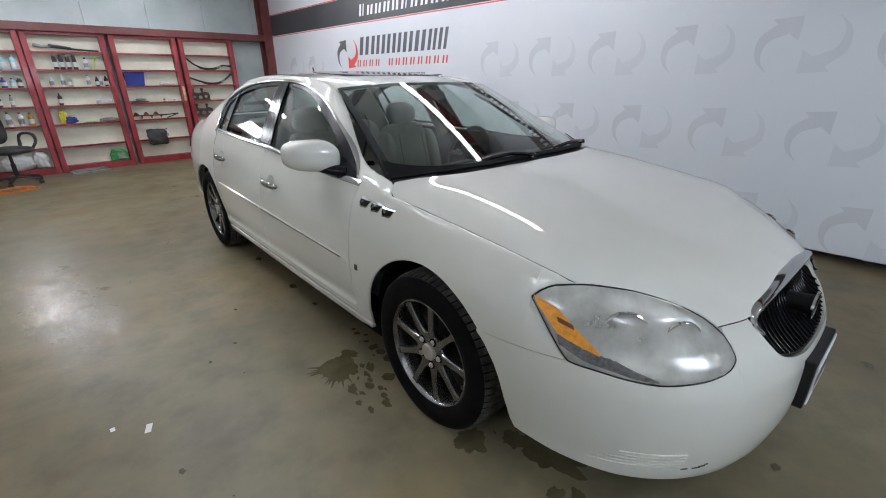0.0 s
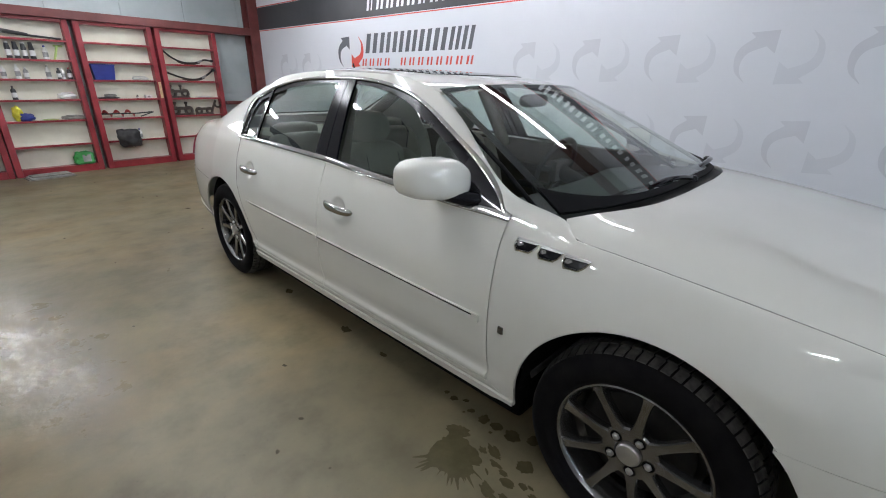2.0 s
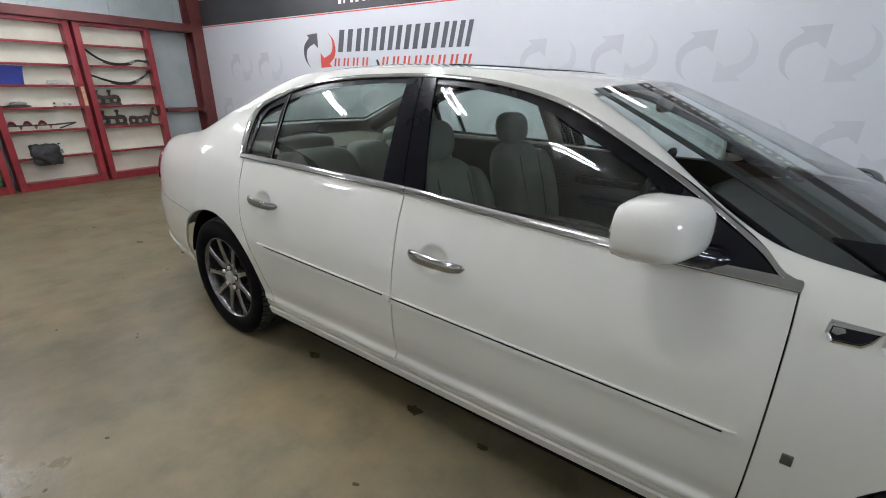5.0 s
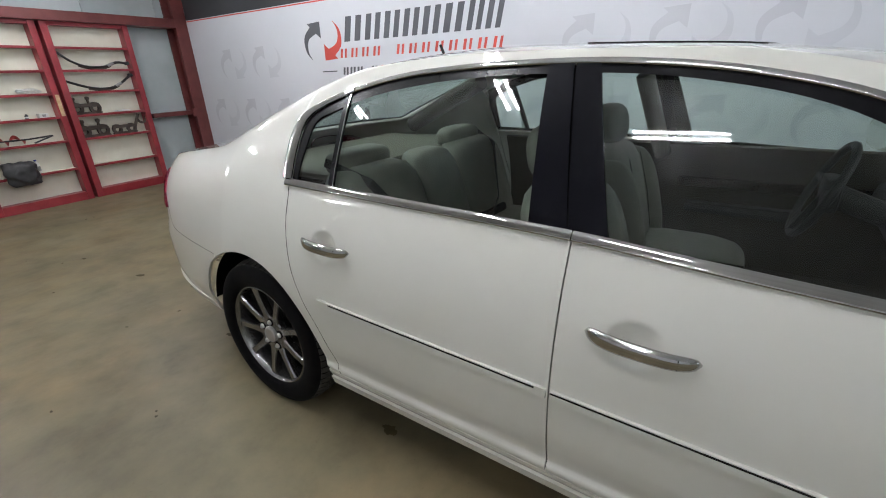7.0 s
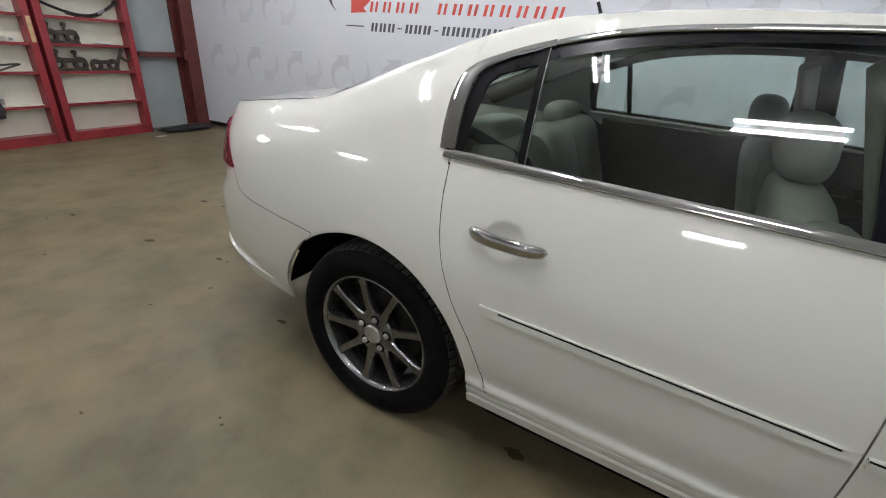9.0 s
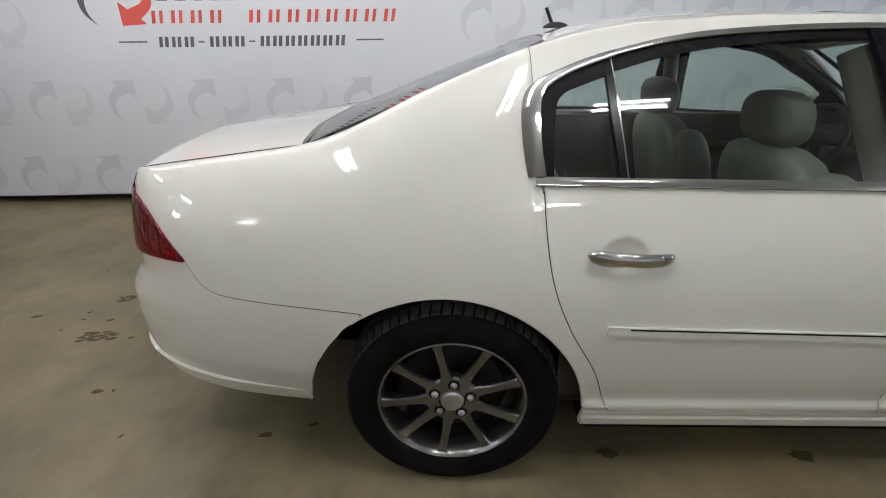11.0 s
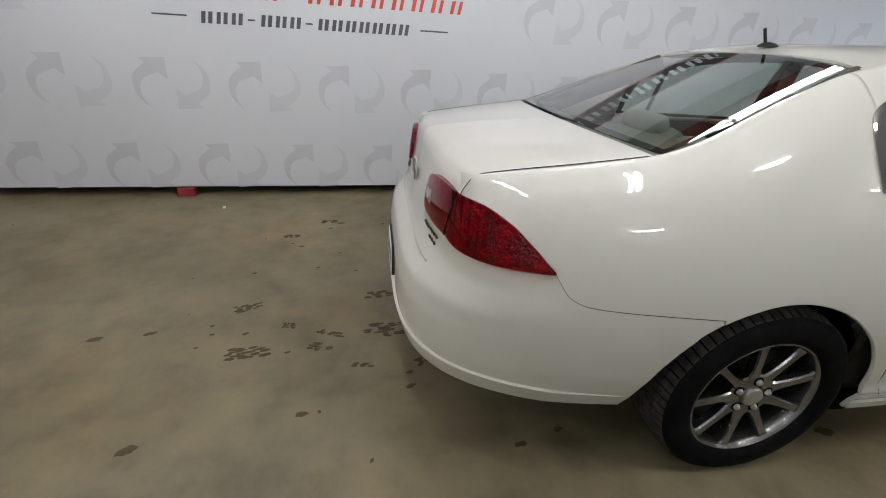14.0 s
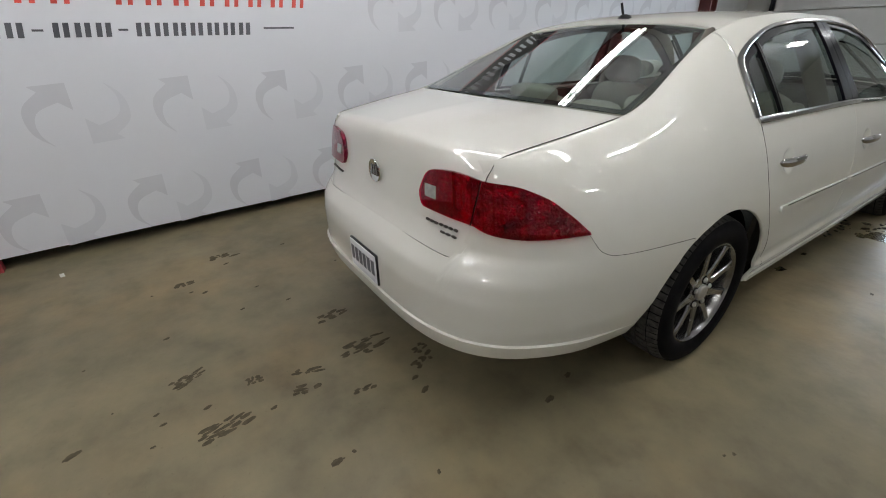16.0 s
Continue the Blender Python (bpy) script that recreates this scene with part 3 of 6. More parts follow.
INNER = smooth_line([(0.27, 0.005), (0.15, 0.18), (0.13, 0.40), (0.23, 0.58), (0.52, 0.70)], 14)


def arrow(y, z, size, up, material, name):
    """A curved arrow of the banner's pattern: a swept crescent with a barbed head, tip at (y, z + size)."""
    bm = bmesh.new()

    def place(u, v, x):
        if up:
            return bm.verts.new((x, y - (u - 0.70) * size, z + v * size))
        return bm.verts.new((x, y + (u - 0.70) * size, z + (1 - v) * size))
    for x in (WALL_X - 0.0012, WALL_X + 0.001):
        a, b = [place(*p, x) for p in OUTER], [place(*p, x) for p in INNER]
        for i in range(13):
            bm.faces.new((a[i], a[i + 1], b[i + 1], b[i]))
        head = [place(*p, x) for p in ((0.20, 0.97), (0.70, 1.0), (0.69, 0.56), (0.52, 0.70), (0.30, 0.88))]
        bm.faces.new((head[0], head[1], head[4]))
        bm.faces.new((head[1], head[2], head[3]))
        bm.faces.new((head[1], head[3], head[4]))
    return part(name, bm, material, banner)


arrow(4.23, 1.585, 0.42, True, ink_dark, "charcoal_arrow")
arrow(4.20, 1.575, 0.42, False, ink_red, "red_arrow")
STEP = 0.717
for row, (z, shift) in enumerate(((2.64, 0.0), (1.42, 5.311), (0.76, 5.683), (0.085, 5.311))):
    if row == 0:
        continue
    for k in range(-2, 15):
        tip = shift - STEP * k
        if not -4.4 < tip < 6.6 or (row == 1 and 1.35 < tip < 5.2):
            continue
        arrow(tip, z, 0.385, True, ink_grey, "grey_arrow")
        arrow(tip - 0.035, z - 0.012, 0.385, False, ink_pale, "pale_arrow")
pad = part("wood_pad", boxed((2.40, 4.21, 0.0), (2.48, 4.35, 0.075), 0.006), red_paint)
tagged(pad, "small red block under the banner's lower edge", "block")

# ---- shelving along the north wall ----
SHELF_Z = (1.852, 1.590, 1.330, 1.055, 0.768, 0.420, 0.105)
BAYS = ((-2.44, -1.545), (-1.385, -0.490), (-0.290, 0.560), (0.745, 1.555))


def bay(x0, x1, k):
    unit = holder("shelf_unit", None, "red-edged cream wooden shelf unit on the wall", "shelf", "wall shelves")
    part("back_board", boxed((x0 - 0.05, 7.095, 0.02), (x1 + 0.05, 7.112, 2.12)), shelf_white, unit)
    for xa, xb in ((x0 - 0.075, x0), (x1, x1 + 0.070)):
        part("post", boxed((xa, 6.955, 0.0), (xb, 7.094, 2.128), 0.006), red_paint, unit)
    part("top_rail", boxed((x0 + 0.001, 6.965, 2.085), (x1 - 0.001, 7.094, 2.128), 0.004), red_paint, unit)
    part("plinth", boxed((x0 + 0.001, 6.96, 0.0), (x1 - 0.001, 7.094, 0.104), 0.004), red_paint, unit)
    for z in SHELF_Z[:-1]:
        sh = part("shelf", boxed((x0 + 0.002, 6.985, z - 0.022), (x1 - 0.002, 7.093, z), 0.003), shelf_white, unit)
        part("shelf_edge", boxed((x0 + 0.001, 6.972, z - 0.026), (x1 - 0.001, 6.984, z + 0.003), 0.002), red_paint, unit)
    return unit


for k, (x0, x1) in enumerate(BAYS):
    u = bay(x0, x1, k)
    if k == 2:
        part("bare_patch", boxed((x1 + 0.02, 6.949, 1.06), (x1 + 0.060, 6.956, 1.31), 0.002), bare_wood, u, "bare wood patch on the post")


# ---- the car ----
car = holder("car", pose(0, 0, 0, 0, 0, -3.0), "white four-door sedan parked on a concrete workshop floor", "car")
AXLES = (-1.460, 1.481)
ARCHES = {AXLES[0]: (-1.462, 0.332, 0.414), AXLES[1]: (1.508, 0.300, 0.432)}
belt = curve((-0.95, 0.958), (-0.9, 0.961), (-0.558, 0.975), (-0.352, 0.985), (-0.132, 0.996), (0.21, 1.015), (0.737, 1.026), (1.3, 1.036))
# upper outline of the side windows
brow = curve((-0.945, 0.960), (-0.9, 0.975), (-0.86, 1.010), (-0.76, 1.075), (-0.655, 1.14), (-0.53, 1.207), (-0.40, 1.271), (-0.33, 1.302), (-0.243, 1.332), (-0.143, 1.356), (-0.03, 1.376), (0.095, 1.390), (0.24, 1.399), (0.39, 1.402), (0.542, 1.400), (0.763, 1.389), (0.89, 1.374), (1.025, 1.346), (1.10, 1.325), (1.17, 1.302), (1.235, 1.277), (1.267, 1.258), (1.286, 1.236))
# upper edge of the glass inside the black frame
glass_top = curve((-0.945, 0.930), (-0.66, 1.092), (-0.53, 1.165), (-0.345, 1.248), (-0.253, 1.291), (-0.152, 1.322), (-0.041, 1.343), (0.085, 1.360), (0.228, 1.369), (0.434, 1.371), (0.634, 1.363), (0.808, 1.345), (0.937, 1.323), (1.06, 1.291))
door_edge = curve((1.0, 0.335), (1.01, 0.352), (1.066, 0.494), (1.158, 0.656), (1.209, 0.787), (1.232, 0.926), (1.24, 1.045))
rear_seam = curve((1.735, 0.680), (1.9, 0.691), (2.05, 0.702), (2.15, 0.714), (2.2, 0.735), (2.257, 0.812), (2.317, 0.873), (2.366, 0.916), (2.407, 0.940), (2.442, 0.953), (2.473, 0.957), (2.492, 0.960))
front_seam = curve((-2.07, 0.6075), (-1.95, 0.6065), (-1.77, 0.604))


def arch(y, axle):
    yc, zc, r = ARCHES[axle]
    return zc + np.sqrt(np.maximum(r ** 2 - (y - yc) ** 2, 0))


def columns(*stops, step=0.025):
    """Evenly filled stations between stops; a stop given twice leaves a jump of 2 mm."""
    out = [stops[0]]
    for a, b in zip(stops[:-1], stops[1:]):
        n = max(int(abs(b - a) / step), 1)
        out += list(np.linspace(a, b, n + 1)[1:])
    return np.array(out)


def flank_sheet(name, ys, low, high, material, label="", rows=36, lift=0.0, rim=0.012, parent=None, right=True, crowd=1.0, dented=False):
    """A panel of the car's side between two outlines over its length."""
    lo, hi = np.array([low(y) for y in ys]), np.array([high(y) for y in ys])
    t = 1 - (1 - np.linspace(0, 1, rows)[:, None]) ** crowd
    z = lo[None] * (1 - t) + hi[None] * t
    y = np.broadcast_to(ys[None], z.shape)
    g = np.stack([-flank(y, z, dented), y, z], 2)
    return sheet(name, g if right else mirrored(g), material, parent or car, label, rim, (0, 0.1, 0.55), lift)


def plan_angles(front, n=70):
    """Angles round the nose or tail, evenly spaced along the skin, flank first."""
    a = np.linspace(math.pi / 2 - 1e-4, 1e-5, 4000)
    x, y, _ = bow(a, np.full_like(a, 0.5), front)
    s = np.concatenate([[0], np.cumsum(np.hypot(np.diff(x), np.diff(y)))])
    return np.interp(np.linspace(0, s[-1], n), s, a)


def bow_sheet(name, angles, low, high, material, front, label="", rows=24, lift=0.0, rim=0.012, parent=None, z_power=1.0):
    lo, hi = np.array([low(a) for a in angles]), np.array([high(a) for a in angles])
    t = (np.linspace(0, 1, rows) ** z_power)[:, None]
    z = lo[None] * (1 - t) + hi[None] * t
    a = np.broadcast_to(np.asarray(angles)[None], z.shape)
    g = np.stack(bow(a, z, front), 2)
    return sheet(name, g, material, parent or car, label, rim, (0, 0.1, 0.55), lift)


def fender_low(y):
    if y > -1.050:
        return 0.297
    return float(arch(y, AXLES[0])) if y > -1.775 else float(front_seam(y)) + 0.0015


def fender_high(y):
    if y > -1.9305:
        return float(top_z(y))
    return 0.770 - (-1.935 - y) * 1.22


def quarter_low(y):
    if y < 1.081:
        return 0.345
    return float(arch(y, AXLES[1])) if y < 1.735 else float(rear_seam(y)) + 0.0024


def quarter_high(y):
    if y < 1.244:
        return float(door_edge(y)) - 0.005 if y > 1.016 else 0.352
    return float(top_z(y)) if y > 1.263 else float(np.interp(y, [1.248, 1.262], [1.034, 1.225]))


def strip_line(y0, y1, z_at, n=40, lift=0.006, side=-1):
    ys = np.linspace(y0, y1, n)
    zs = np.array([float(z_at(y)) for y in ys])
    return [(side * (float(flank(y, z)) + lift), y, z) for y, z in zip(ys, zs)]


def band(name, ys, z_low, z_high, lift, material, parent, label="", right=True, rows=4):
    """A raised moulding that follows the flank."""
    return flank_sheet(name, ys, z_low, z_high, material, label, rows, lift, lift + 0.004, parent, right)


def door_handle(parent, y0, y1, z, right):
    """A thick bright pull bar with rounded ends over the scoop, and the lock's small round cover."""
    s = -1 if right else 1
    bm = bmesh.new()
    n, m = 26, 14
    rings = []
    for i in range(n + 1):
        t = i / n
        u = abs(2 * t - 1)
        y = y0 + (y1 - y0) * t
        zz = z + 0.006 * (t - 0.5)
        full = math.sqrt(max(1 - u ** 7.0, 0.0))
        off = 0.006 + 0.026 * (1 - u ** 3.0)
        h, d = 0.002 + 0.0195 * full * (0.86 + 0.14 * t), 0.002 + 0.009 * full
        c = Vector((s * (float(flank(y, zz)) + off), y, zz))
        rings.append([bm.verts.new(c + Vector((s * d * math.cos(2 * math.pi * k / m), 0, h * math.sin(2 * math.pi * k / m)))) for k in range(m)])
    for a, b in zip(rings[:-1], rings[1:]):
        for k in range(m):
            bm.faces.new((a[k], a[(k + 1) % m], b[(k + 1) % m], b[k]))
    bm.faces.new(rings[0][::-1])
    bm.faces.new(rings[-1])
    part("door_handle", bm, bright_trim, parent, "bright steel pull handle", True, 60)
    bm = bmesh.new()
    y, zz = y0 + 0.175 * (y1 - y0), z - 0.002
    tube(bm, [(s * (float(flank(y, zz)) + 0.0345), y + dy, zz + dz) for dy, dz in ((0.0, 0.0125), (0.001, 0.0), (0.0, -0.0125))], 0.0007, 6)
    part("handle_joint", bm, void, parent, "", True, 60)


def car_side(right):
    s = -1 if right else 1
    # fender
    ys = columns(-2.066, -1.936, -1.93, -1.776, -1.774, -1.0515, -1.0485, -0.9342)
    fender = flank_sheet("fender", ys, fender_low, fender_high, paint, "white painted front fender", 50, right=right, crowd=2.2)
    flank_sheet("fender_tip", columns(-2.045, -1.931, step=0.008), lambda y: float(np.interp(-y, [1.931, 1.938, 1.985, 2.045], [0.758, 0.764, 0.798, 0.803])), lambda y: max(float(top_z(y)), float(np.interp(-y, [1.931, 1.938, 1.985, 2.045], [0.758, 0.764, 0.798, 0.803])) + 0.001), paint, "", 12, parent=fender, right=right, crowd=2.0)
    for k in range(3):
        y0 = -1.0 - 0.088 * k
        zc = 0.893 - 0.004 * k
        bm = bmesh.new()
        for dz, dx, r in ((0, 0.006, 1.0),):
            ring = []
            for (a, b) in ((-0.040, 0.016), (0.046, 0.016), (0.032, -0.006), (0.016, -0.019), (-0.034, -0.021), (-0.044, -0.004)):
                ring.append((a, b))
            outer = [bm.verts.new((s * (float(flank(y0 - 0.03 - a, zc + b)) + 0.004), y0 - 0.03 - a, zc + b)) for a, b in ring]
            inner = [bm.verts.new((s * (float(flank(y0 - 0.03 - a * .86, zc + b * .76)) + 0.007), y0 - 0.03 - a * .86, zc + b * .76)) for a, b in ring]
            deep = [bm.verts.new((s * (float(flank(y0 - 0.03 - a * .80, zc + b * .68)) - 0.012), y0 - 0.03 - a * .80, zc + b * .68)) for a, b in ring]
            foot = [bm.verts.new((s * (float(flank(y0 - 0.03 - a, zc + b)) - 0.006), y0 - 0.03 - a, zc + b)) for a, b in ring]
            for p, q in ((foot, outer), (outer, inner), (inner, deep)):
                for i in range(6):
                    bm.faces.new((p[i], p[(i + 1) % 6], q[(i + 1) % 6], q[i]))
        port = part("fender_vent", bm, chrome, fender, "chrome porthole vent with a dark recess")
        bm = bmesh.new()
        bm.faces.new([bm.verts.new((s * (float(flank(y0 - 0.03 - a * .84, zc + b * .72)) + 0.0015), y0 - 0.03 - a * .84, zc + b * .72)) for a, b in ring])
        part("vent_recess", bm, trim_black, fender)
        # small metal patch put in for the bright reflection inside the port
        bm = bmesh.new()
        bm.faces.new([bm.verts.new((s * (float(flank(y0 - 0.03 - a, zc + b)) + d), y0 - 0.03 - a, zc + b)) for a, b, d in ((-0.032, 0.009, 0.0045), (-0.014, 0.009, 0.002), (-0.010, 0.002, 0.002), (-0.024, -0.005, 0.0045), (-0.034, -0.001, 0.0045))])
        part("vent_glint", bm, alloy, fender)
    band("vent_bar", columns(-1.25, -0.992, step=0.03), lambda y: 0.9075 + (y + 1.0) * 0.045, lambda y: 0.9125 + (y + 1.0) * 0.045, 0.004, chrome, fender, "", right)
    bm = boxed((s * float(flank(-0.992, 0.585)) - 0.004, -1.003, 0.572), (s * float(flank(-0.992, 0.585)) + 0.004, -0.981, 0.600), 0.002)
    part("fender_badge", bm, alloy, fender, "small grey engine badge")
    # doors
    front = flank_sheet("front_door", columns(-0.930, -0.06, 0.10, 0.1935, step=0.008), lambda y: 0.338, lambda y: float(belt(y)) - 0.012, paint, "white painted front door", 84, right=right, dented=True)
    rear = flank_sheet("rear_door", np.concatenate([columns(0.1975, 1.0, step=0.008), columns(1.004, 1.238, step=0.008)]), lambda y: 0.338 if y < 1.002 else float(door_edge(y)), lambda y: float(belt(y)) - 0.012, paint, "white painted rear door", 84, right=right, dented=True)
    door_handle(front, -0.112, 0.127, 0.814, right)
    door_handle(rear, 0.896, 1.126, 0.852, right)
    for parent, y0, y1 in ((front, -0.895, 0.189), (rear, 0.202, 1.052)):
        mid = lambda y: 0.598 + (y + 0.87) * 0.025
        band("side_moulding", columns(y0, y1, step=0.05), lambda y: mid(y) - 0.019, lambda y: mid(y) + 0.0085, 0.009, paint, parent, "", right)
        band("moulding_line", columns(y0 + 0.03 + (0.0 if parent is front else 0), y1 - (0.0 if parent is front else 0.06), step=0.05), lambda y: mid(y) + 0.0010, lambda y: mid(y) + 0.0054, 0.0104, trim_black, parent, "thin dark chrome insert", right)
        sill_y = columns(-0.934 if parent is front else 0.1975, 0.1945 if parent is front else 1.262, step=0.04)
        rows = []
        for u in np.linspace(-1, 1, 9):
            zz = np.array([float(belt(q)) + 0.0115 * u for q in sill_y])
            rows.append(np.stack([-(flank(sill_y, zz) + 0.003 + 0.006 * (1 - abs(u) ** 5) + 0.003 * (1 - u) / 2), sill_y, zz], 1))
        g = np.array(rows)
        sheet("belt_moulding", g if right else mirrored(g), bright_trim, parent, "bright steel window sill moulding", 0.008, (0, 0.1, 0.55))
    # window surrounds and panes
    frame_top = lambda y: float(glass_top(y))
    band("window_frame", columns(-0.66, 0.262, step=0.03), frame_top, lambda y: float(brow(y)) - 0.003, -0.004, frame_black, front, "gloss black window frame", right)
    lower, upper = lambda y: float(belt(y)) + 0.008, lambda y: float(brow(y)) - 0.010
    def slanted(name, lo_y, hi_y, parent, lift, mat, lab="", rim=0.012):
        zt = np.linspace(0, 1, 14)[:, None]
        t = np.linspace(0, 1, 6)[None]
        ylo, yhi = lo_y[0] + (lo_y[1] - lo_y[0]) * t, hi_y[0] + (hi_y[1] - hi_y[0]) * t
        z0, z1 = np.vectorize(lower)(ylo), np.vectorize(upper)(yhi)
        y = ylo * (1 - zt) + yhi * zt
        z = z0 * (1 - zt) + z1 * zt
        g = np.stack([-flank(y, z), y, z], 2)
        return sheet(name, g if right else mirrored(g), mat, parent, lab, rim, (0, 0.1, 0.55), lift)
    slanted("pillar_cover", (0.116, 0.207), (0.226, 0.288), front, 0.002, pillar_black, "satin black pillar cover")
    slanted("pillar_cover", (0.212, 0.310), (0.293, 0.362), rear, 0.002, pillar_black, "satin black pillar cover")
    slanted("pillar_seal", (0.185, 0.235), (0.265, 0.315), front, -0.008, void)
    slanted("window_divider", (1.022, 1.041), (1.056, 1.075), rear, 0.000, frame_black)
    slanted("divider_chrome", (1.0185, 1.0215), (1.0525, 1.0555), rear, 0.001, bright_trim, "", 0.002)
    band("window_frame", columns(0.31, 1.062, step=0.03), frame_top, lambda y: float(brow(y)) - 0.003, -0.004, frame_black, rear, "gloss black window frame", right)
    sail = columns(-0.925, -0.640, step=0.03)
    band("mirror_sail", sail, lambda y: float(belt(y)) + 0.006, lambda y: max(float(brow(y)) - 0.004, float(belt(y)) + 0.008), -0.002, trim_black, front, "black triangular mirror base", right)
    flank_sheet("door_glass", columns(-0.655, 0.225, step=0.03), lower, lambda y: frame_top(y) + 0.01, glass_side, "tinted side window", 14, -0.012, 0.004, front, right)
    flank_sheet("door_glass", columns(0.27, 1.06, step=0.03), lower, lambda y: frame_top(y) + 0.01, glass_side, "tinted side window", 14, -0.012, 0.004, rear, right)
    flank_sheet("quarter_glass", columns(1.05, 1.232, step=0.015), lower, lambda y: frame_top(y) + 0.006, glass_side, "small fixed rear pane", 14, -0.012, 0.004, rear, right)
    # bright outline of the windows, widening round the rear corner, and the black frame inside that corner
    def ribbon(name, outer, inner, n, lift, mat, parent, lab="", swell=0.0):
        o, i = (np.array(smooth_line([(0, *p) for p in q], n)) for q in (outer, inner))
        u = np.linspace(0, 1, 7)[:, None]
        y, z = o[None, :, 1] * (1 - u) + i[None, :, 1] * u, o[None, :, 2] * (1 - u) + i[None, :, 2] * u
        g = np.stack([-flank(y, z) - swell * (1 - np.abs(2 * u - 1) ** 3), y, z], 2)
        return sheet(name, g if right else mirrored(g), mat, parent, lab, 0.007, (0, 0.1, 0.55), lift)
    ys = columns(-0.936, 1.040, step=0.02)
    ribbon("window_chrome", [(y, float(brow(y)) + 0.0025) for y in ys], [(y, float(brow(y)) - 0.0095) for y in ys], 110, 0.002, bright_trim, car, "narrow bright steel window outline", 0.004)
    outer = [(1.043, 1.3435), (1.122, 1.321), (1.182, 1.300), (1.235, 1.279), (1.267, 1.260), (1.286, 1.238), (1.295, 1.205), (1.296, 1.165), (1.291, 1.105), (1.283, 1.060), (1.279, 1.043)]
    inner = [(1.042, 1.3325), (1.107, 1.313), (1.157, 1.295), (1.210, 1.268), (1.231, 1.250), (1.243, 1.230), (1.246, 1.200), (1.247, 1.165), (1.244, 1.110), (1.238, 1.068), (1.235, 1.048)]
    pane = [(1.050, 1.292), (1.105, 1.275), (1.140, 1.263), (1.172, 1.251), (1.188, 1.238), (1.198, 1.225), (1.204, 1.198), (1.207, 1.165), (1.212, 1.110), (1.212, 1.068), (1.212, 1.042)]
    ribbon("window_chrome", outer, inner, 44, 0.005, bright_trim, car, "wide bright steel rear window corner", 0.003)
    ribbon("window_frame", inner, pane, 44, -0.004, frame_black, rear, "black rounded quarter window frame")
    # pillars and roof rail above the windows
    ys = np.concatenate([columns(-0.945, -0.3, step=0.015), columns(-0.27, 1.2, step=0.03), columns(1.205, 1.2625, step=0.006)])
    flank_sheet("roof_rail", ys, lambda y: float(brow(y)) + 0.001, lambda y: float(top_z(y)), paint, "white painted roof rail and screen pillar", 16, right=right, crowd=2.0)
    # rear quarter and sill
    ys = np.concatenate([columns(1.006, 1.080, step=0.01), columns(1.083, 1.242, step=0.008), columns(1.246, 1.2622, step=0.004), columns(1.2645, 1.734, step=0.012), columns(1.736, 2.488, step=0.012)])
    flank_sheet("quarter_panel", ys, quarter_low, quarter_high, paint, "white painted rear quarter panel with rust at the arch lip", 70, right=right, crowd=1.8)
    flank_sheet("sill", columns(-1.046, 1.077, step=0.05), lambda y: 0.255 if y > -0.96 else 0.270, lambda y: 0.333 if y > -0.945 else 0.294, paint, "white sill panel with a raised lower lip", 10, right=right)
    band("sill_lip", columns(-1.044, 1.074, step=0.05), lambda y: 0.262 if y > -0.96 else 0.272, lambda y: 0.298 if y > -0.95 else 0.293, 0.010, paint, car, "", right)
    # dark joints behind the rear door and above the bumper
    for name, line, r in (("door_gap", [(float(q), float(door_edge(q)) - 0.0025) for q in np.linspace(1.004, 1.238, 46)] + [(1.2412, 1.005), (1.2435, 1.028)], 0.0014),
                          ("bumper_gap", [(float(q), float(rear_seam(q)) + 0.0012) for q in np.linspace(1.737, 2.255, 120)], 0.0009)):
        bm = bmesh.new()
        tube(bm, [(s * (float(flank(q, z)) - 0.0004), q, z) for q, z in line], r, 6)
        part(name, bm, void, car, "thin dark panel joint", True, 60)
    # arch lips and wheel wells
    for axle in AXLES:
        bm = bmesh.new()
        pts = []
        for a in np.linspace(-0.10, math.pi + 0.12, 60):
            yc, zc, r = ARCHES[axle]
            y, z = yc + (r + 0.001) * math.cos(a), zc + (r + 0.001) * math.sin(a)
            pts.append((s * (float(flank(y, z)) - 0.007), y, z))
        tube(bm, [p for p in pts if p[2] > (0.64 if abs(p[1]) > abs(axle) else 0.34)], 0.0050, 6, 1.2)
        part("arch_lip", bm, paint, car, "", True, 60)
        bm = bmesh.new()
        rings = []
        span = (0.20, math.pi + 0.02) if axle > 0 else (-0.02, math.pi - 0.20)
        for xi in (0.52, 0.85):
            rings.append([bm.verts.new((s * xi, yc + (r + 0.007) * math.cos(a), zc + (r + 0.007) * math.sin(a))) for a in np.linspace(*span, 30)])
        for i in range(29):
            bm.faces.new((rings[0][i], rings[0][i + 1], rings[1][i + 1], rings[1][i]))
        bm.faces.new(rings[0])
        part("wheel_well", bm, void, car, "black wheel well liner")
    # mirror
    bm = bmesh.new()
    bmesh.ops.create_uvsphere(bm, u_segments=28, v_segments=18, radius=1)
    for v in bm.verts:
        x, y, z = v.co
        p = 3.5
        k = (abs(x) ** p + abs(y) ** p + abs(z) ** p) ** (-1 / p)
        x, y, z = x * k, y * k, z * k
        yy = max(y, -1) if y < 0.55 else 0.55
        taper = 1 - 0.12 * (x * 0.5 + 0.5) - (0.42 * min(max((-x - 0.45) / 0.55, 0), 1) ** 1.5 if z > 0 else 0)
        v.co = (s * (0.921 + 0.118 * x), -0.648 + 0.088 * yy + 0.034 * x, 1.061 + 0.077 * z * taper + 0.004 * x)
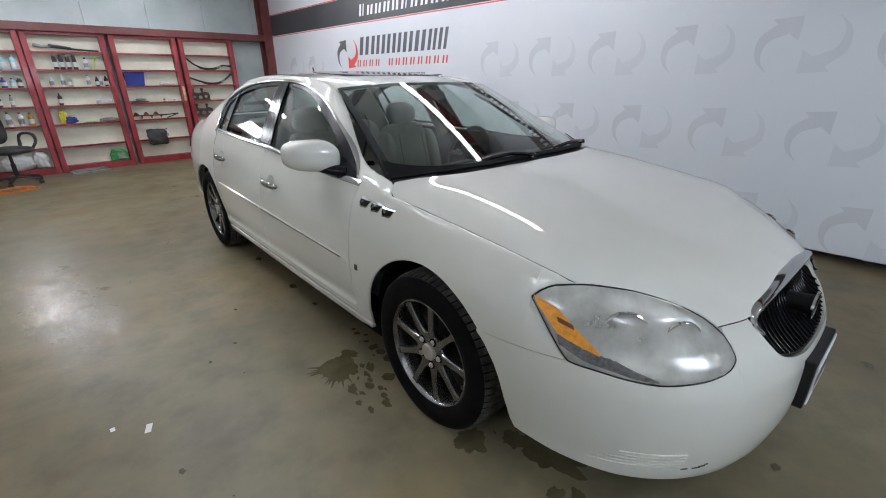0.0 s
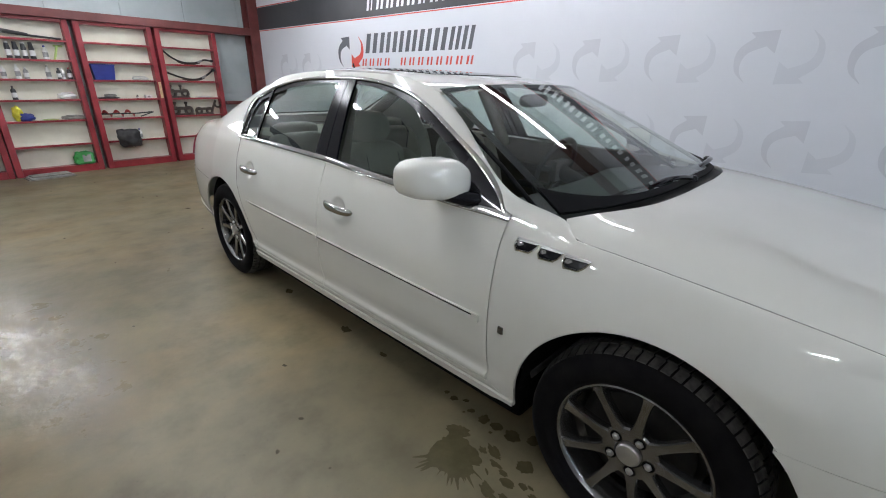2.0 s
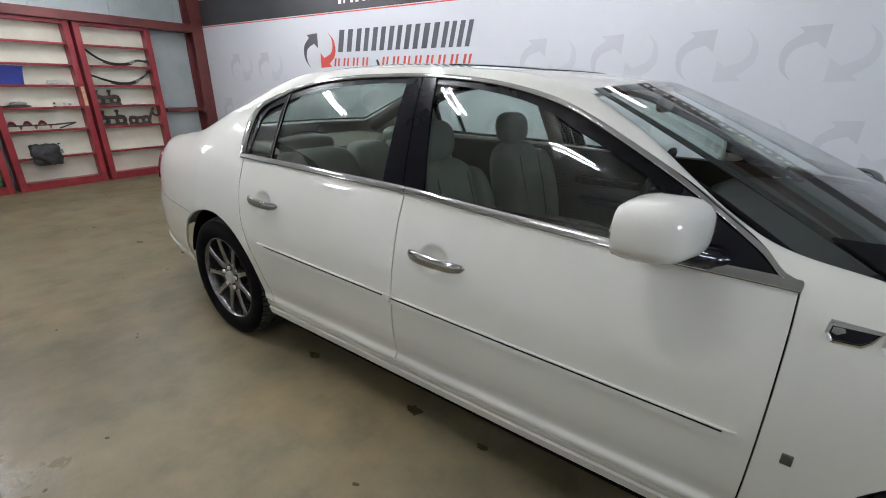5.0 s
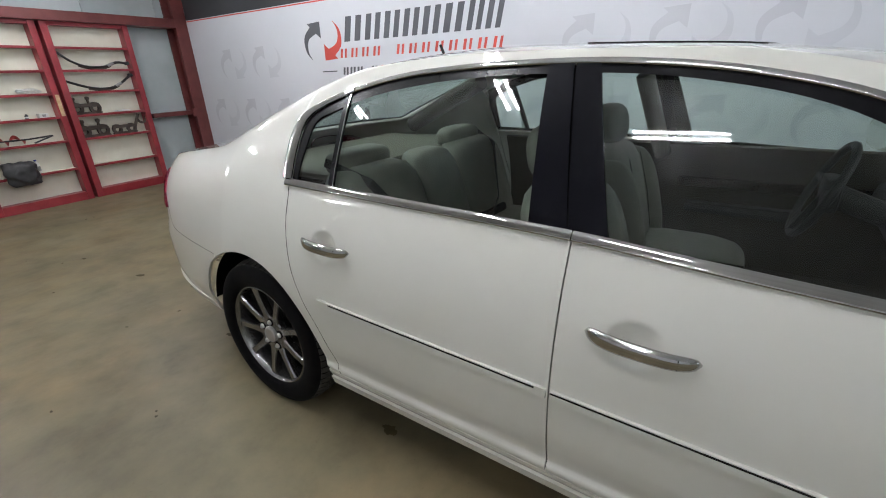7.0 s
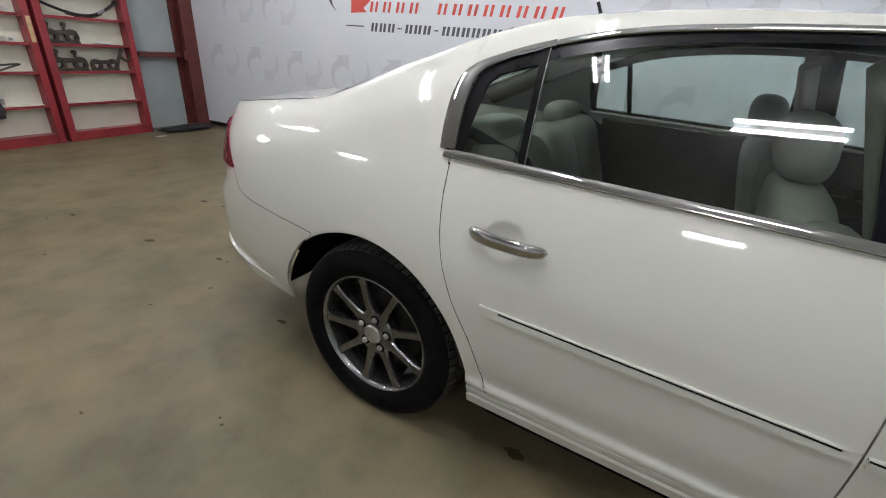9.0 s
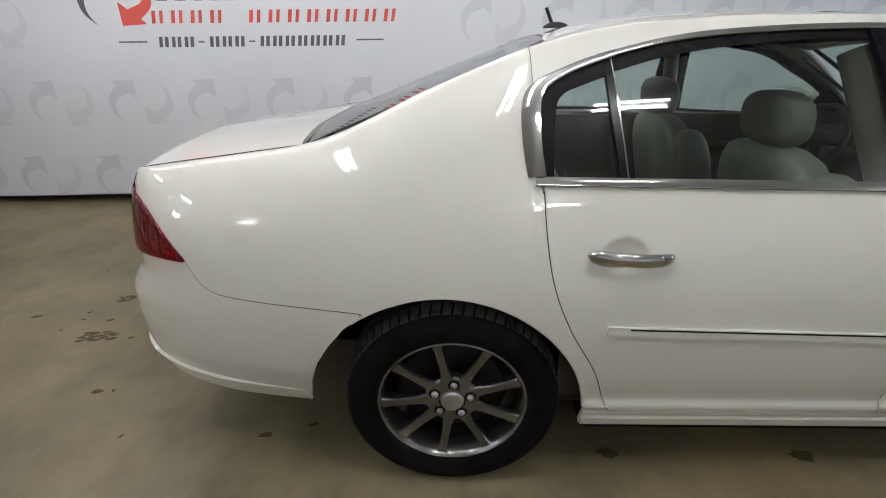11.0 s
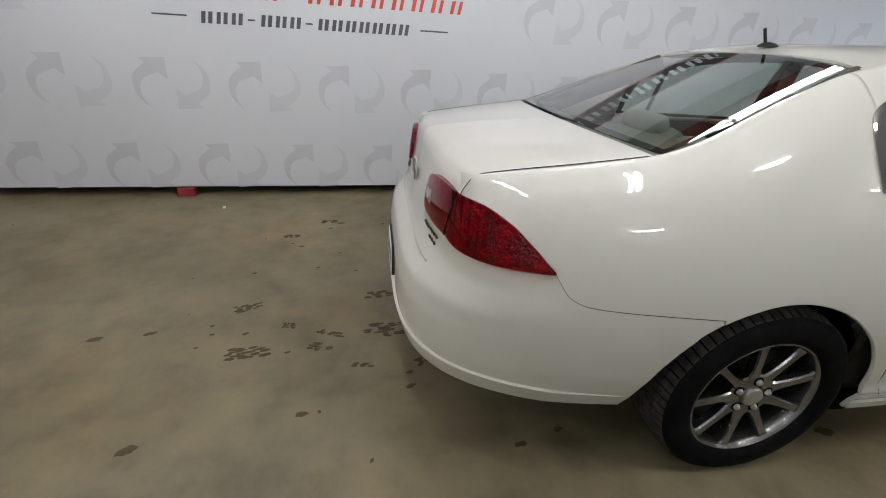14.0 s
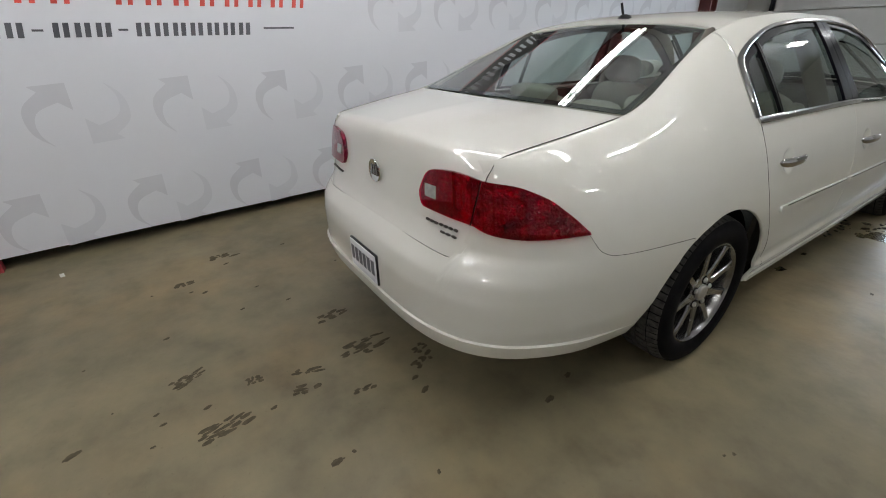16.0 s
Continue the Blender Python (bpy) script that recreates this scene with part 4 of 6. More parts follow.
    mirror = part("door_mirror", bm, paint, car, "white painted door mirror", True, 50)
    bm = bmesh.new()
    tube(bm, [(s * 0.80, -0.760, 0.984), (s * 0.84, -0.735, 0.990), (s * 0.88, -0.685, 1.006)], 0.03, 10, 1.4)
    part("mirror_arm", bm, trim_black, mirror, "black mirror foot", True, 60)
    bm = bmesh.new()
    rim = [(s * (0.925 + 0.094 * math.cos(a)), -0.5985 + 0.030 * math.cos(a), 1.061 + 0.068 * math.sin(a)) for a in np.linspace(0, 2 * math.pi, 24, endpoint=False)]
    back = [(x, y + 0.004, z) for x, y, z in rim]
    a, b = [bm.verts.new(p) for p in rim], [bm.verts.new(p) for p in back]
    bm.faces.new(a)
    bm.faces.new(b)
    for i in range(24):
        bm.faces.new((a[i], a[(i + 1) % 24], b[(i + 1) % 24], b[i]))
    part("mirror_glass", bm, chrome, mirror, "mirror glass")


car_side(True)
car_side(False)

# hood, roof, trunk lid and the two screens
N = 28
hood_side = smooth_line([(0.752, -1.100, 0.977), (0.790, -1.125, 0.960), (0.820, -1.19, 0.9405), (0.818, -1.3, 0.931), (0.811, -1.5, 0.910), (0.803, -1.7, 0.887), (0.796, -1.88, 0.864), (0.775, -1.97, 0.842), (0.742, -2.03, 0.816), (0.676, -2.113, 0.807), (0.600, -2.205, 0.780), (0.537, -2.292, 0.745), (0.495, -2.352, 0.707)], 60)
hood_mid = smooth_line([(0, -1.2875, 1.007), (0, -1.45, 0.992), (0, -1.7, 0.951), (0, -2.05, 0.877), (0, -2.30, 0.818), (0, -2.425, 0.768)], 60)
hood_back = smooth_line([(x, -1.2875 + 0.1875 * (x / 0.752) ** 3.8, 1.007 - 0.030 * (x / 0.752) ** 3.3) for x in (0, 0.2, 0.4, 0.52, 0.62, 0.69, 0.73, 0.752)], N)
hood_front = smooth_line([(0, -2.425, 0.768), (0.2, -2.420, 0.757), (0.31, -2.413, 0.738), (0.38, -2.398, 0.712), (0.495, -2.352, 0.707)], N)
half = coons(hood_back, hood_front, hood_mid, hood_side)
v = np.linspace(0, 1, 60)[:, None]
u = np.clip(half[..., 0] / np.maximum(half[:, -1:, 0], 1e-6), 0, 1)
crown = half[:, :1, 2] + (half[:, -1:, 2] - half[:, :1, 2]) * (0.36 * u ** 2 + 0.64 * u ** 12)
keep = np.clip((1 - v) / 0.45, 0, 1)
keep = keep * keep * (3 - 2 * keep)
half[..., 2] = half[..., 2] * (1 - keep) + crown * keep
full = np.concatenate([mirrored(half)[:, :0:-1], half], 1)
hood = sheet("hood", full, paint, car, "white painted hood", 0.014)
for side in (-1, 1):
    bm = bmesh.new()
    tube(bm, [(side * (x + 0.0035), y, z - 0.0005) for x, y, z in hood_side[1:44]], 0.0011, 6)
    part("hood_gap", bm, void, hood, "dark panel gap", True, 60)
    bm = bmesh.new()
    tube(bm, [(side * x, y - 0.002, z - 0.001) for x, y, z in hood_front if x > 0.375], 0.0016, 6)
    part("hood_gap", bm, void, hood, "dark panel gap", True, 60)
roof_mid = curve((-0.46, 1.380), (-0.1, 1.423), (0.15, 1.442), (0.6, 1.460), (0.85, 1.453), (1.05, 1.429), (1.18, 1.399))
a, b = np.meshgrid(np.linspace(-1, 1, 41), np.linspace(0, 1, 60))
y = (-0.448 + 0.097 * a * a) * (1 - b) + (1.165 + 0.060 * a * a) * b
x = a * (top_x(y) - 0.003)
z = top_z(y) + (roof_mid(y) - top_z(y)) * (1 - np.abs(a) ** 3.2)
roof = sheet("roof", np.stack([x, y, z], 2), paint, car, "white painted roof", 0.014)
sa, sb = np.meshgrid(np.linspace(-0.66, 0.66, 17), np.linspace(0.19, 0.46, 13))
y = (-0.445 + 0.107 * sa * sa) * (1 - sb) + (1.165 + 0.060 * sa * sa) * sb
z = top_z(y) + (roof_mid(y) - top_z(y)) * (1 - np.abs(sa) ** 3.2)
sheet("sunroof", np.stack([sa * top_x(y), y, z], 2), trim_black, roof, "dark sunroof glass", 0.003, lift=0.003)
a, b = np.meshgrid(np.linspace(-1, 1, 33), np.linspace(0, 1, 25))


def screen(low_corner, low_mid, high_corner, high_mid, bulge, power=2.2):
    k = np.abs(a) ** power
    low = np.stack([a * low_corner[0], low_mid[1] + (low_corner[1] - low_mid[1]) * k, low_mid[2] + (low_corner[2] - low_mid[2]) * k], 2)
    high = np.stack([a * high_corner[0], high_mid[1] + (high_corner[1] - high_mid[1]) * k, high_mid[2] + (high_corner[2] - high_mid[2]) * k], 2)
    g = low * (1 - b[..., None]) + high * b[..., None]
    g[..., 2] += bulge * 4 * b * (1 - b) * (1 - 0.5 * a * a)
    return g


wind = screen((0.756, -1.075, 0.986), (0, -1.245, 1.012), (0.585, -0.351, 1.358), (0, -0.450, 1.380), 0.014, 3.4)
windshield = sheet("windshield", wind, glass_front, car, "curved windshield", 0.004)
back_glass = screen((0.650, 1.903, 1.106), (0, 1.952, 1.115), (0.561, 1.226, 1.362), (0, 1.168, 1.400), 0.006)
rear_window = sheet("rear_window", back_glass, glass_front, car, "curved rear window with a black border", 0.004)


def border(g, name, parent, w):
    """A black printed border just inside a screen's edge."""
    r, c = g.shape[:2]
    n = np.cross(np.gradient(g, axis=1), np.gradient(g, axis=0))
    n /= np.linalg.norm(n, axis=2, keepdims=True)
    n *= np.sign(n[..., 2:3])
    q = g - n * 0.003
    mid = q[r // 2, c // 2]
    loop = [q[0, j] for j in range(c)] + [q[i, -1] for i in range(1, r)] + [q[-1, j] for j in range(c - 2, -1, -1)] + [q[i, 0] for i in range(r - 2, 0, -1)]
    ins = []
    for i, j in [(0, j) for j in range(c)] + [(i, c - 1) for i in range(1, r)] + [(r - 1, j) for j in range(c - 2, -1, -1)] + [(i, 0) for i in range(r - 2, 0, -1)]:
        ii, jj = min(max(i, w), r - 1 - w), min(max(j, w), c - 1 - w)
        side = 0.62 if ii == i else 1.0
        ins.append(q[i, j] + (q[ii, jj] - q[i, j]) * side)
    m = len(loop)
    link_mesh(name, loop + ins, [(k, (k + 1) % m, m + (k + 1) % m, m + k) for k in range(m)], border_black, parent, "")


border(wind, "black_border", windshield, 1)
border(back_glass, "black_border", rear_window, 1)
for side in (-1, 1):
    part("corner_trim", boxed((min(side * 0.779, side * 0.794), -0.925, 0.914), (max(side * 0.779, side * 0.794), -0.868, 0.953), 0.005), paint, car)
# cowl between hood and windshield, wipers
rise = np.linspace(0, 1, 6)[:, None, None] * (0.024 + 0.105 * np.abs(np.linspace(-1, 1, 33))[None, :, None] ** 6)
slope = wind[2] - wind[0]
slope /= np.linalg.norm(slope, axis=1, keepdims=True)
sheet("cowl_edge", wind[0][None] + slope[None] * rise, border_black, car, "glossy black cowl edge over the glass", 0.006, lift=0.010)
low = smooth_line([(x, -1.282 + 0.1875 * (abs(x) / 0.752) ** 3.8, 1.004 - 0.030 * (abs(x) / 0.752) ** 3.3) for x in (-0.75, -0.73, -0.69, -0.6, -0.4, 0, 0.4, 0.6, 0.69, 0.73, 0.75)], 60)
cowl = np.stack([low - np.array([0, 0, 0.006]), low + np.array([0, 0.07, 0.002])], 0)
sheet("cowl", cowl, plastic_dark, car, "black plastic cowl panel", 0.02)
for x0, x1, y1, z1 in ((0.58, -0.02, -1.255, 1.016), (-0.08, -0.62, -1.150, 1.006)):
    bm = bmesh.new()
    ys = lambda xx: -1.235 + 0.17 * (abs(xx) / 0.752) ** 3.6 + 0.022
    pts = [(x0 + (x1 - x0) * t, ys(x0 + (x1 - x0) * t) + 0.035 * math.sin(math.pi * t), 1.015 + 0.016 * math.sin(math.pi * t)) for t in np.linspace(0, 1, 9)]
    tube(bm, pts, 0.008, 6, 1.3)
    part("wiper", bm, plastic_dark, car, "black wiper arm and blade", True, 60)
for x0, x1 in ((0.665, 0.30), (0.02, -0.30)):
    bm = bmesh.new()
    ends = [(x0 + (x1 - x0) * t, -1.232 + 0.17 * (abs(x0 + (x1 - x0) * t) / 0.752) ** 3.6 - 0.012 + 0.05 * t, 1.010 + 0.034 * math.sin(math.pi * (0.15 + 0.7 * t))) for t in np.linspace(0, 1, 9)]
    tube(bm, ends, 0.010, 8, 1.3)
    lathe(bm, [(0.020, 0.0), (0.020, 0.016), (0.012, 0.024)], 14, "z", (ends[0][0], ends[0][1], ends[0][2] - 0.012))
    part("wiper_arm", bm, trim_black, car, "glossy black wiper arm", True, 50)
lid_mid = smooth_line([(0, 1.972, 1.109), (0, 2.25, 1.088), (0, 2.44, 1.067), (0, 2.505, 1.055), (0, 2.536, 1.028), (0, 2.549, 0.95), (0, 2.568, 0.82), (0, 2.585, 0.74), (0, 2.600, 0.708)], 70)
lid_side = smooth_line([(0.645, 1.925, 1.101), (0.638, 2.15, 1.072), (0.614, 2.37, 1.041), (0.610, 2.448, 1.026), (0.611, 2.474, 1.000), (0.606, 2.490, 0.970), (0.600, 2.502, 0.90), (0.592, 2.514, 0.83), (0.578, 2.532, 0.76), (0.558, 2.562, 0.700)], 70)
lid_front = smooth_line([(0, 1.972, 1.109), (0.3, 1.966, 1.109), (0.5, 1.947, 1.106), (0.645, 1.925, 1.101)], N)
lid_low = smooth_line([(0, 2.600, 0.7080), (0.25, 2.598, 0.7065), (0.42, 2.590, 0.7030), (0.50, 2.579, 0.7010), (0.558, 2.562, 0.700)], N)
half = coons(lid_front, lid_low, lid_mid, lid_side)
lid = sheet("trunk_lid", np.concatenate([mirrored(half)[:, :0:-1], half], 1), paint, car, "white painted trunk lid", 0.014)

for side in (-1, 1):
    bm = bmesh.new()
    tube(bm, [(side * (x + 0.0035), y, z - 0.0005) for x, y, z in lid_side[1:56]], 0.0013, 6)
    part("lid_gap", bm, void, lid, "dark panel gap", True, 60)

# bumpers
q_front = plan_angles(True, 90)
q_rear = plan_angles(False, 90)


def lamp_turn(t, back=False):
    """Angle round the tail for a station along the tail lamps, and back."""
    a, b = (0, 0.15, 0.2465, 0.575, 0.9, 1.21, 1.6), (0, 0.110, 0.172, 0.488, 0.860, 1.21, 1.6)
    return np.interp(t, b, a) if back else np.interp(t, a, b)


def lamp_drop(t):
    return 0.005 + 0.009 * np.clip((1.15 - np.asarray(t)) / 0.5, 0, 1)


def rear_low(t):
    _, y, _ = bow(np.array(abs(t)), np.array(0.45), False)
    return float(np.interp(float(y), [1.735, 1.79, 1.84, 1.885, 1.915, 1.935, 1.947, 1.957, 2.15, 2.4, 2.66], [0.666, 0.627, 0.572, 0.50, 0.43, 0.36, 0.312, 0.303, 0.325, 0.355, 0.372]))


def rear_high(t):
    t = float(lamp_turn(abs(t), True))
    if t > 1.205:
        _, y, _ = bow(np.array(t), np.array(0.68), False)
        return float(min(rear_seam(float(y)), 0.806))
    return float(np.interp(t, [0, 0.42, 0.442, 0.49, 0.533, 0.62, 0.707, 0.896, 1.205], [0.7076, 0.7004, 0.7026, 0.770, 0.822, 0.808, 0.801, 0.797, 0.800]))


def front_low(t):
    _, y, _ = bow(np.array(abs(t)), np.array(0.45), True)
    return float(np.interp(-float(y), [1.765, 1.80, 1.84, 1.862, 1.875, 1.885, 1.905, 2.06, 2.25, 2.5], [0.606, 0.572, 0.50, 0.44, 0.37, 0.29, 0.236, 0.203, 0.172, 0.155]))


def front_high(t):
    t = abs(t)
    if t > 1.102:
        return 0.605
    return float(np.interp(t, [0, 0.11, 0.19, 0.245, 0.273, 0.300, 0.325, 0.463, 0.473, 0.477, 0.539, 0.657, 0.785, 0.906, 1.005, 1.102],
                           [0.545, 0.550, 0.565, 0.583, 0.599, 0.640, 0.703, 0.706, 0.686, 0.622, 0.591, 0.573, 0.567, 0.577, 0.591, 0.603]))


def around(q, limit, extra=()):
    half = sorted([t for t in q if t < limit and t > 0.004] + list(extra), reverse=True)
    return np.array([-t for t in half] + half[::-1])


lim_r = 1.5662
rear_bumper = bow_sheet("rear_bumper", around(q_rear, lim_r, (*[float(lamp_turn(t)) for t in (0.42, 0.442, 0.49, 0.533)], 1.566)), rear_low, rear_high, paint, False, "white painted rear bumper", 40)
lip_t = around(q_rear, 1.50)
fade = np.clip((1.50 - np.abs(lip_t)) / 0.22, 0, 1)
bow_sheet("bumper_lip", lip_t, lambda t: rear_low(t) - 0.001, lambda t: rear_low(t) + 0.058, paint, False, "", 8, (0.001 + 0.010 * fade)[None, :, None], 0.012, rear_bumper)
lim_f = 1.456
front_bumper = bow_sheet("front_bumper", around(q_front, lim_f, (0.2995, 0.3245, 0.4625, 0.4725, 0.4765)), front_low, front_high, paint, True, "white painted front bumper with scuffed chin", 40)
for side in (-1, 1):
    for k in range(5):
        z = 0.232 + 0.016 * k
        ang = np.linspace(0.66, 1.04 - 0.03 * k, 14) * side
        bow_sheet("bumper_rib", ang, lambda t, z=z: z, lambda t, z=z: z + 0.008, paint, True, "", 3, 0.004, 0.006, front_bumper)
for a0, a1, z0 in ((-0.66, -0.63, 0.222), (-0.61, -0.575, 0.222), (-0.585, -0.555, 0.228), (-0.56, -0.545, 0.236)):
    bow_sheet("scuff_mark", np.linspace(a0, a1, 5), lambda t: z0, lambda t: z0 + 0.006, plastic_dark, True, "black scraped paint chip", 3, 0.001, 0.002, front_bumper)

# headlights
hl_t = np.array([0.475, 0.481, 0.50, 0.53, 0.58, 0.64, 0.70, 0.77, 0.84, 0.91, 0.98, 1.04, 1.085, 1.115, 1.145, 1.175, 1.182])
hl_top = curve((0.474, 0.66), (0.481, 0.689), (0.536, 0.741), (0.623, 0.777), (0.757, 0.804), (0.921, 0.815), (1.042, 0.810), (1.12, 0.795), (1.183, 0.772))
hl_low = curve((0.474, 0.634), (0.481, 0.622), (0.539, 0.595), (0.657, 0.577), (0.785, 0.571), (0.906, 0.581), (1.005, 0.595), (1.102, 0.607), (1.148, 0.679), (1.183, 0.766))


def hl_grid(side, shrink_by, lift_mid, rows=20):
    ts = np.interp(np.linspace(0, 1, 40), np.linspace(0, 1, len(hl_t)), hl_t)
    v = np.linspace(0, 1, rows)[:, None]
    lo, hi = hl_low(ts)[None] + shrink_by, hl_top(ts)[None] - shrink_by
    mid = (lo + hi) / 2
    lo, hi = np.minimum(lo, mid), np.maximum(hi, mid)
    z = lo * (1 - v) + hi * v
    tt = np.broadcast_to(ts[None], z.shape)
    u = np.linspace(0, 1, 40)[None]
    x, y, z = bow(tt, z, True)
    puff = lift_mid * (4 * v * (1 - v)) ** 0.5 * (4 * u * (1 - u)) ** 0.5
    g = np.stack([x + puff * 0.7, y - puff * 0.7, z], 2)
    return g if side > 0 else mirrored(g)


for side in (-1, 1):
    lamp = sheet("headlight", hl_grid(side, 0.0, -0.055), lamp_silver, car, "large hazed headlight with an amber corner", 0.003, lift=-0.004)
    sheet("headlight_lens", hl_grid(side, 0.002, 0.008), glass_lamp, lamp, "hazed clear lens", 0.02, lift=0.002)
    edge = hl_grid(side, 0.0, 0.0)
    loop = list(edge[0]) + list(edge[1:, -1]) + list(edge[-1, -2::-1]) + list(edge[-2:0:-1, 0])
    bm = bmesh.new()
    tube(bm, loop, 0.0035, 6, 1.0, True)
    part("lamp_gasket", bm, trim_black, lamp, "", True, 70)
    for cr, tt, zz, f0, f1 in ((0.070, 0.700, 0.678, 95, 265), (0.074, 0.880, 0.700, 75, 285), (0.056, 0.880, 0.702, 100, 260)):
        x0, y0, _ = bow(np.array(tt - 0.1), np.array(zz), True)
        x1, y1, _ = bow(np.array(tt + 0.1), np.array(zz), True)
        per = math.hypot(float(x1 - x0), float(y1 - y0)) / 0.2
        arc = []
        for f in np.radians(np.linspace(f0, f1, 22)):
            x, yy, z = bow(np.array(tt - cr * math.cos(f) / per), np.array(zz + cr * math.sin(f)), True)
            arc.append((side * (float(x) - 0.010), float(yy) + 0.012, float(z)))
        bm = bmesh.new()
        tube(bm, arc, 0.0045, 8, 1.6)
        part("bowl_rim", bm, chrome, lamp, "bright reflector rim", True, 60)
    for tt, zz, cr in ((0.650, 0.676, 0.060), (0.860, 0.698, 0.066)):
        # a deep round reflector bowl with its bulb shield, turned to face the lens
        (x0, y0, _), (x1, y1, _) = (bow(np.array(tt + d), np.array(zz), True) for d in (-0.02, 0.02))
        run = Vector((float(x1 - x0), float(y1 - y0), 0)).normalized()
        out = Vector((-run.y, run.x, 0))
        if out.y > 0:
            out = -out
        mid_x, mid_y, _ = bow(np.array(tt), np.array(zz), True)
        seat = Vector((float(mid_x), float(mid_y), zz)) - out * 0.022
        for name, profile, skin in (("reflector_bowl", [(cr + 0.004, -0.004), (cr + 0.004, 0.004), (cr, 0.006), (cr * 0.92, -0.006), (cr * 0.72, -0.020), (cr * 0.42, -0.029), (cr * 0.16, -0.031)], chrome),
                                    ("bulb_shield", [(cr * 0.26, -0.030), (cr * 0.26, -0.004), (cr * 0.20, 0.001), (0.001, 0.003)], lamp_silver)):
            bm = bmesh.new()
            lathe(bm, profile, 28, "z", (0, 0, 0), False)
            for q in bm.verts:
                w = seat + run * q.co.x + Vector((0, 0, 1)) * q.co.y + out * q.co.z
                q.co = (side * w.x, w.y, w.z)
            part(name, bm, skin, lamp, "", True, 40)
    ts = np.linspace(0.985, 1.17, 12)
    v = np.linspace(0, 1, 8)[:, None]
    lo = np.interp(ts, [0.985, 1.115, 1.165], [0.640, 0.680, 0.750])[None]
    hi = np.interp(ts, [0.985, 1.09, 1.17], [0.650, 0.754, 0.779])[None]
    z = lo * (1 - v) + hi * v
    g = np.stack(bow(np.broadcast_to(ts[None], z.shape), z, True), 2)
    sheet("amber_reflector", g if side > 0 else mirrored(g), lamp_amber, lamp, "amber side reflector", 0.006, lift=0.010)
    for name, t0, t1, ends, tops, skin, up in (("reflector_slot", 1.050, 1.105, (0.703, 0.719), (0.717, 0.733), lamp_slot, 0.0125), ("prism_reflector", 0.80, 1.125, (0.581, 0.588, 0.605, 0.618, 0.655), (0.586, 0.612, 0.646, 0.670, 0.684), lamp_prism, 0.008)):
        ts = np.linspace(t0, t1, 14)
        lo = np.interp(ts, np.linspace(t0, t1, len(ends)), ends)[None]
        hi = np.interp(ts, np.linspace(t0, t1, len(tops)), tops)[None]
        z = lo * (1 - v) + hi * v
        g = np.stack(bow(np.broadcast_to(ts[None], z.shape), z, True), 2)
        sheet(name, g if side > 0 else mirrored(g), skin, lamp, "", 0.003, lift=up)

# tail lights
lamp_top = curve((0.15, 0.895), (0.165, 0.918), (0.213, 0.962), (0.284, 0.984), (0.412, 0.991), (0.52, 0.988), (0.617, 0.980), (0.806, 0.970), (0.987, 0.934), (1.117, 0.876), (1.215, 0.813))
lamp_low = curve((0.15, 0.880), (0.160, 0.860), (0.185, 0.846), (0.334, 0.844), (0.533, 0.840), (0.62, 0.826), (0.707, 0.818), (0.896, 0.812), (1.077, 0.811), (1.215, 0.809))


def lamp_grid(ts, lean):
    v = np.linspace(0, 1, 16)[:, None]
    t = ts[None] + 0.084 * v * lean[None]
    z = lamp_low(ts)[None] * (1 - v) + lamp_top(t[-1])[None] * v - lamp_drop(t)
    return np.stack(bow(lamp_turn(t), z, False), 2)


for side in (-1, 1):
    ts = np.linspace(0.537, 1.21, 34)
    g = lamp_grid(ts, np.clip(1 - (ts - 0.537) / 0.3, 0, 1))
    outer = sheet("tail_light", g if side > 0 else mirrored(g), lamp_red, car, "red outer tail light", 0.03, lift=0.004)
    sheet("red_lens", g if side > 0 else mirrored(g), glass_red, outer, "", 0.006, lift=0.010)
    ts = np.linspace(0.152, 0.530, 26)
    g = lamp_grid(ts, np.clip((ts - 0.30) / 0.23, 0, 1))
    inner = sheet("tail_light", g if side > 0 else mirrored(g), lamp_red, car, "red inner tail light on the trunk lid", 0.03, lift=0.005)
    sheet("red_lens", g if side > 0 else mirrored(g), glass_red, inner, "", 0.006, lift=0.011)
    bm = bmesh.new()
    split = [bow(lamp_turn(np.array(0.5335 + 0.084 * u)), np.array(0.824 + 0.142 * u), False) for u in np.linspace(0, 1, 10)]
    tube(bm, [(side * float(p), float(q) + 0.009, float(r)) for p, q, r in split], 0.0026, 6)
    part("lamp_gap", bm, void, outer, "", True, 60)
    ts = np.linspace(0.205, 0.288, 6)
    z = np.linspace(0.873, 0.916, 6)[:, None] * np.ones((1, 6))
    g = np.stack(bow(lamp_turn(np.broadcast_to(ts[None], z.shape)), z, False), 2)
    sheet("reverse_lens", g if side > 0 else mirrored(g), lamp_clear, inner, "pale square reversing lens", 0.004, lift=0.013)

# grille
bm = bmesh.new()
outline = []
for t in np.linspace(-0.310, 0.310, 30):
    p = bow(np.array(t if abs(t) > 1e-3 else 1e-3), np.array(front_high(t) if abs(t) < 0.346 else 0.66), True)
    outline.append((float(p[0]), float(p[1]) - 0.004, float(p[2]) + 0.006))
crown = [(x, -2.427 + 0.13 * x * x, 0.770 - 0.31 * x * x) for x in np.linspace(0.346, -0.346, 26)]
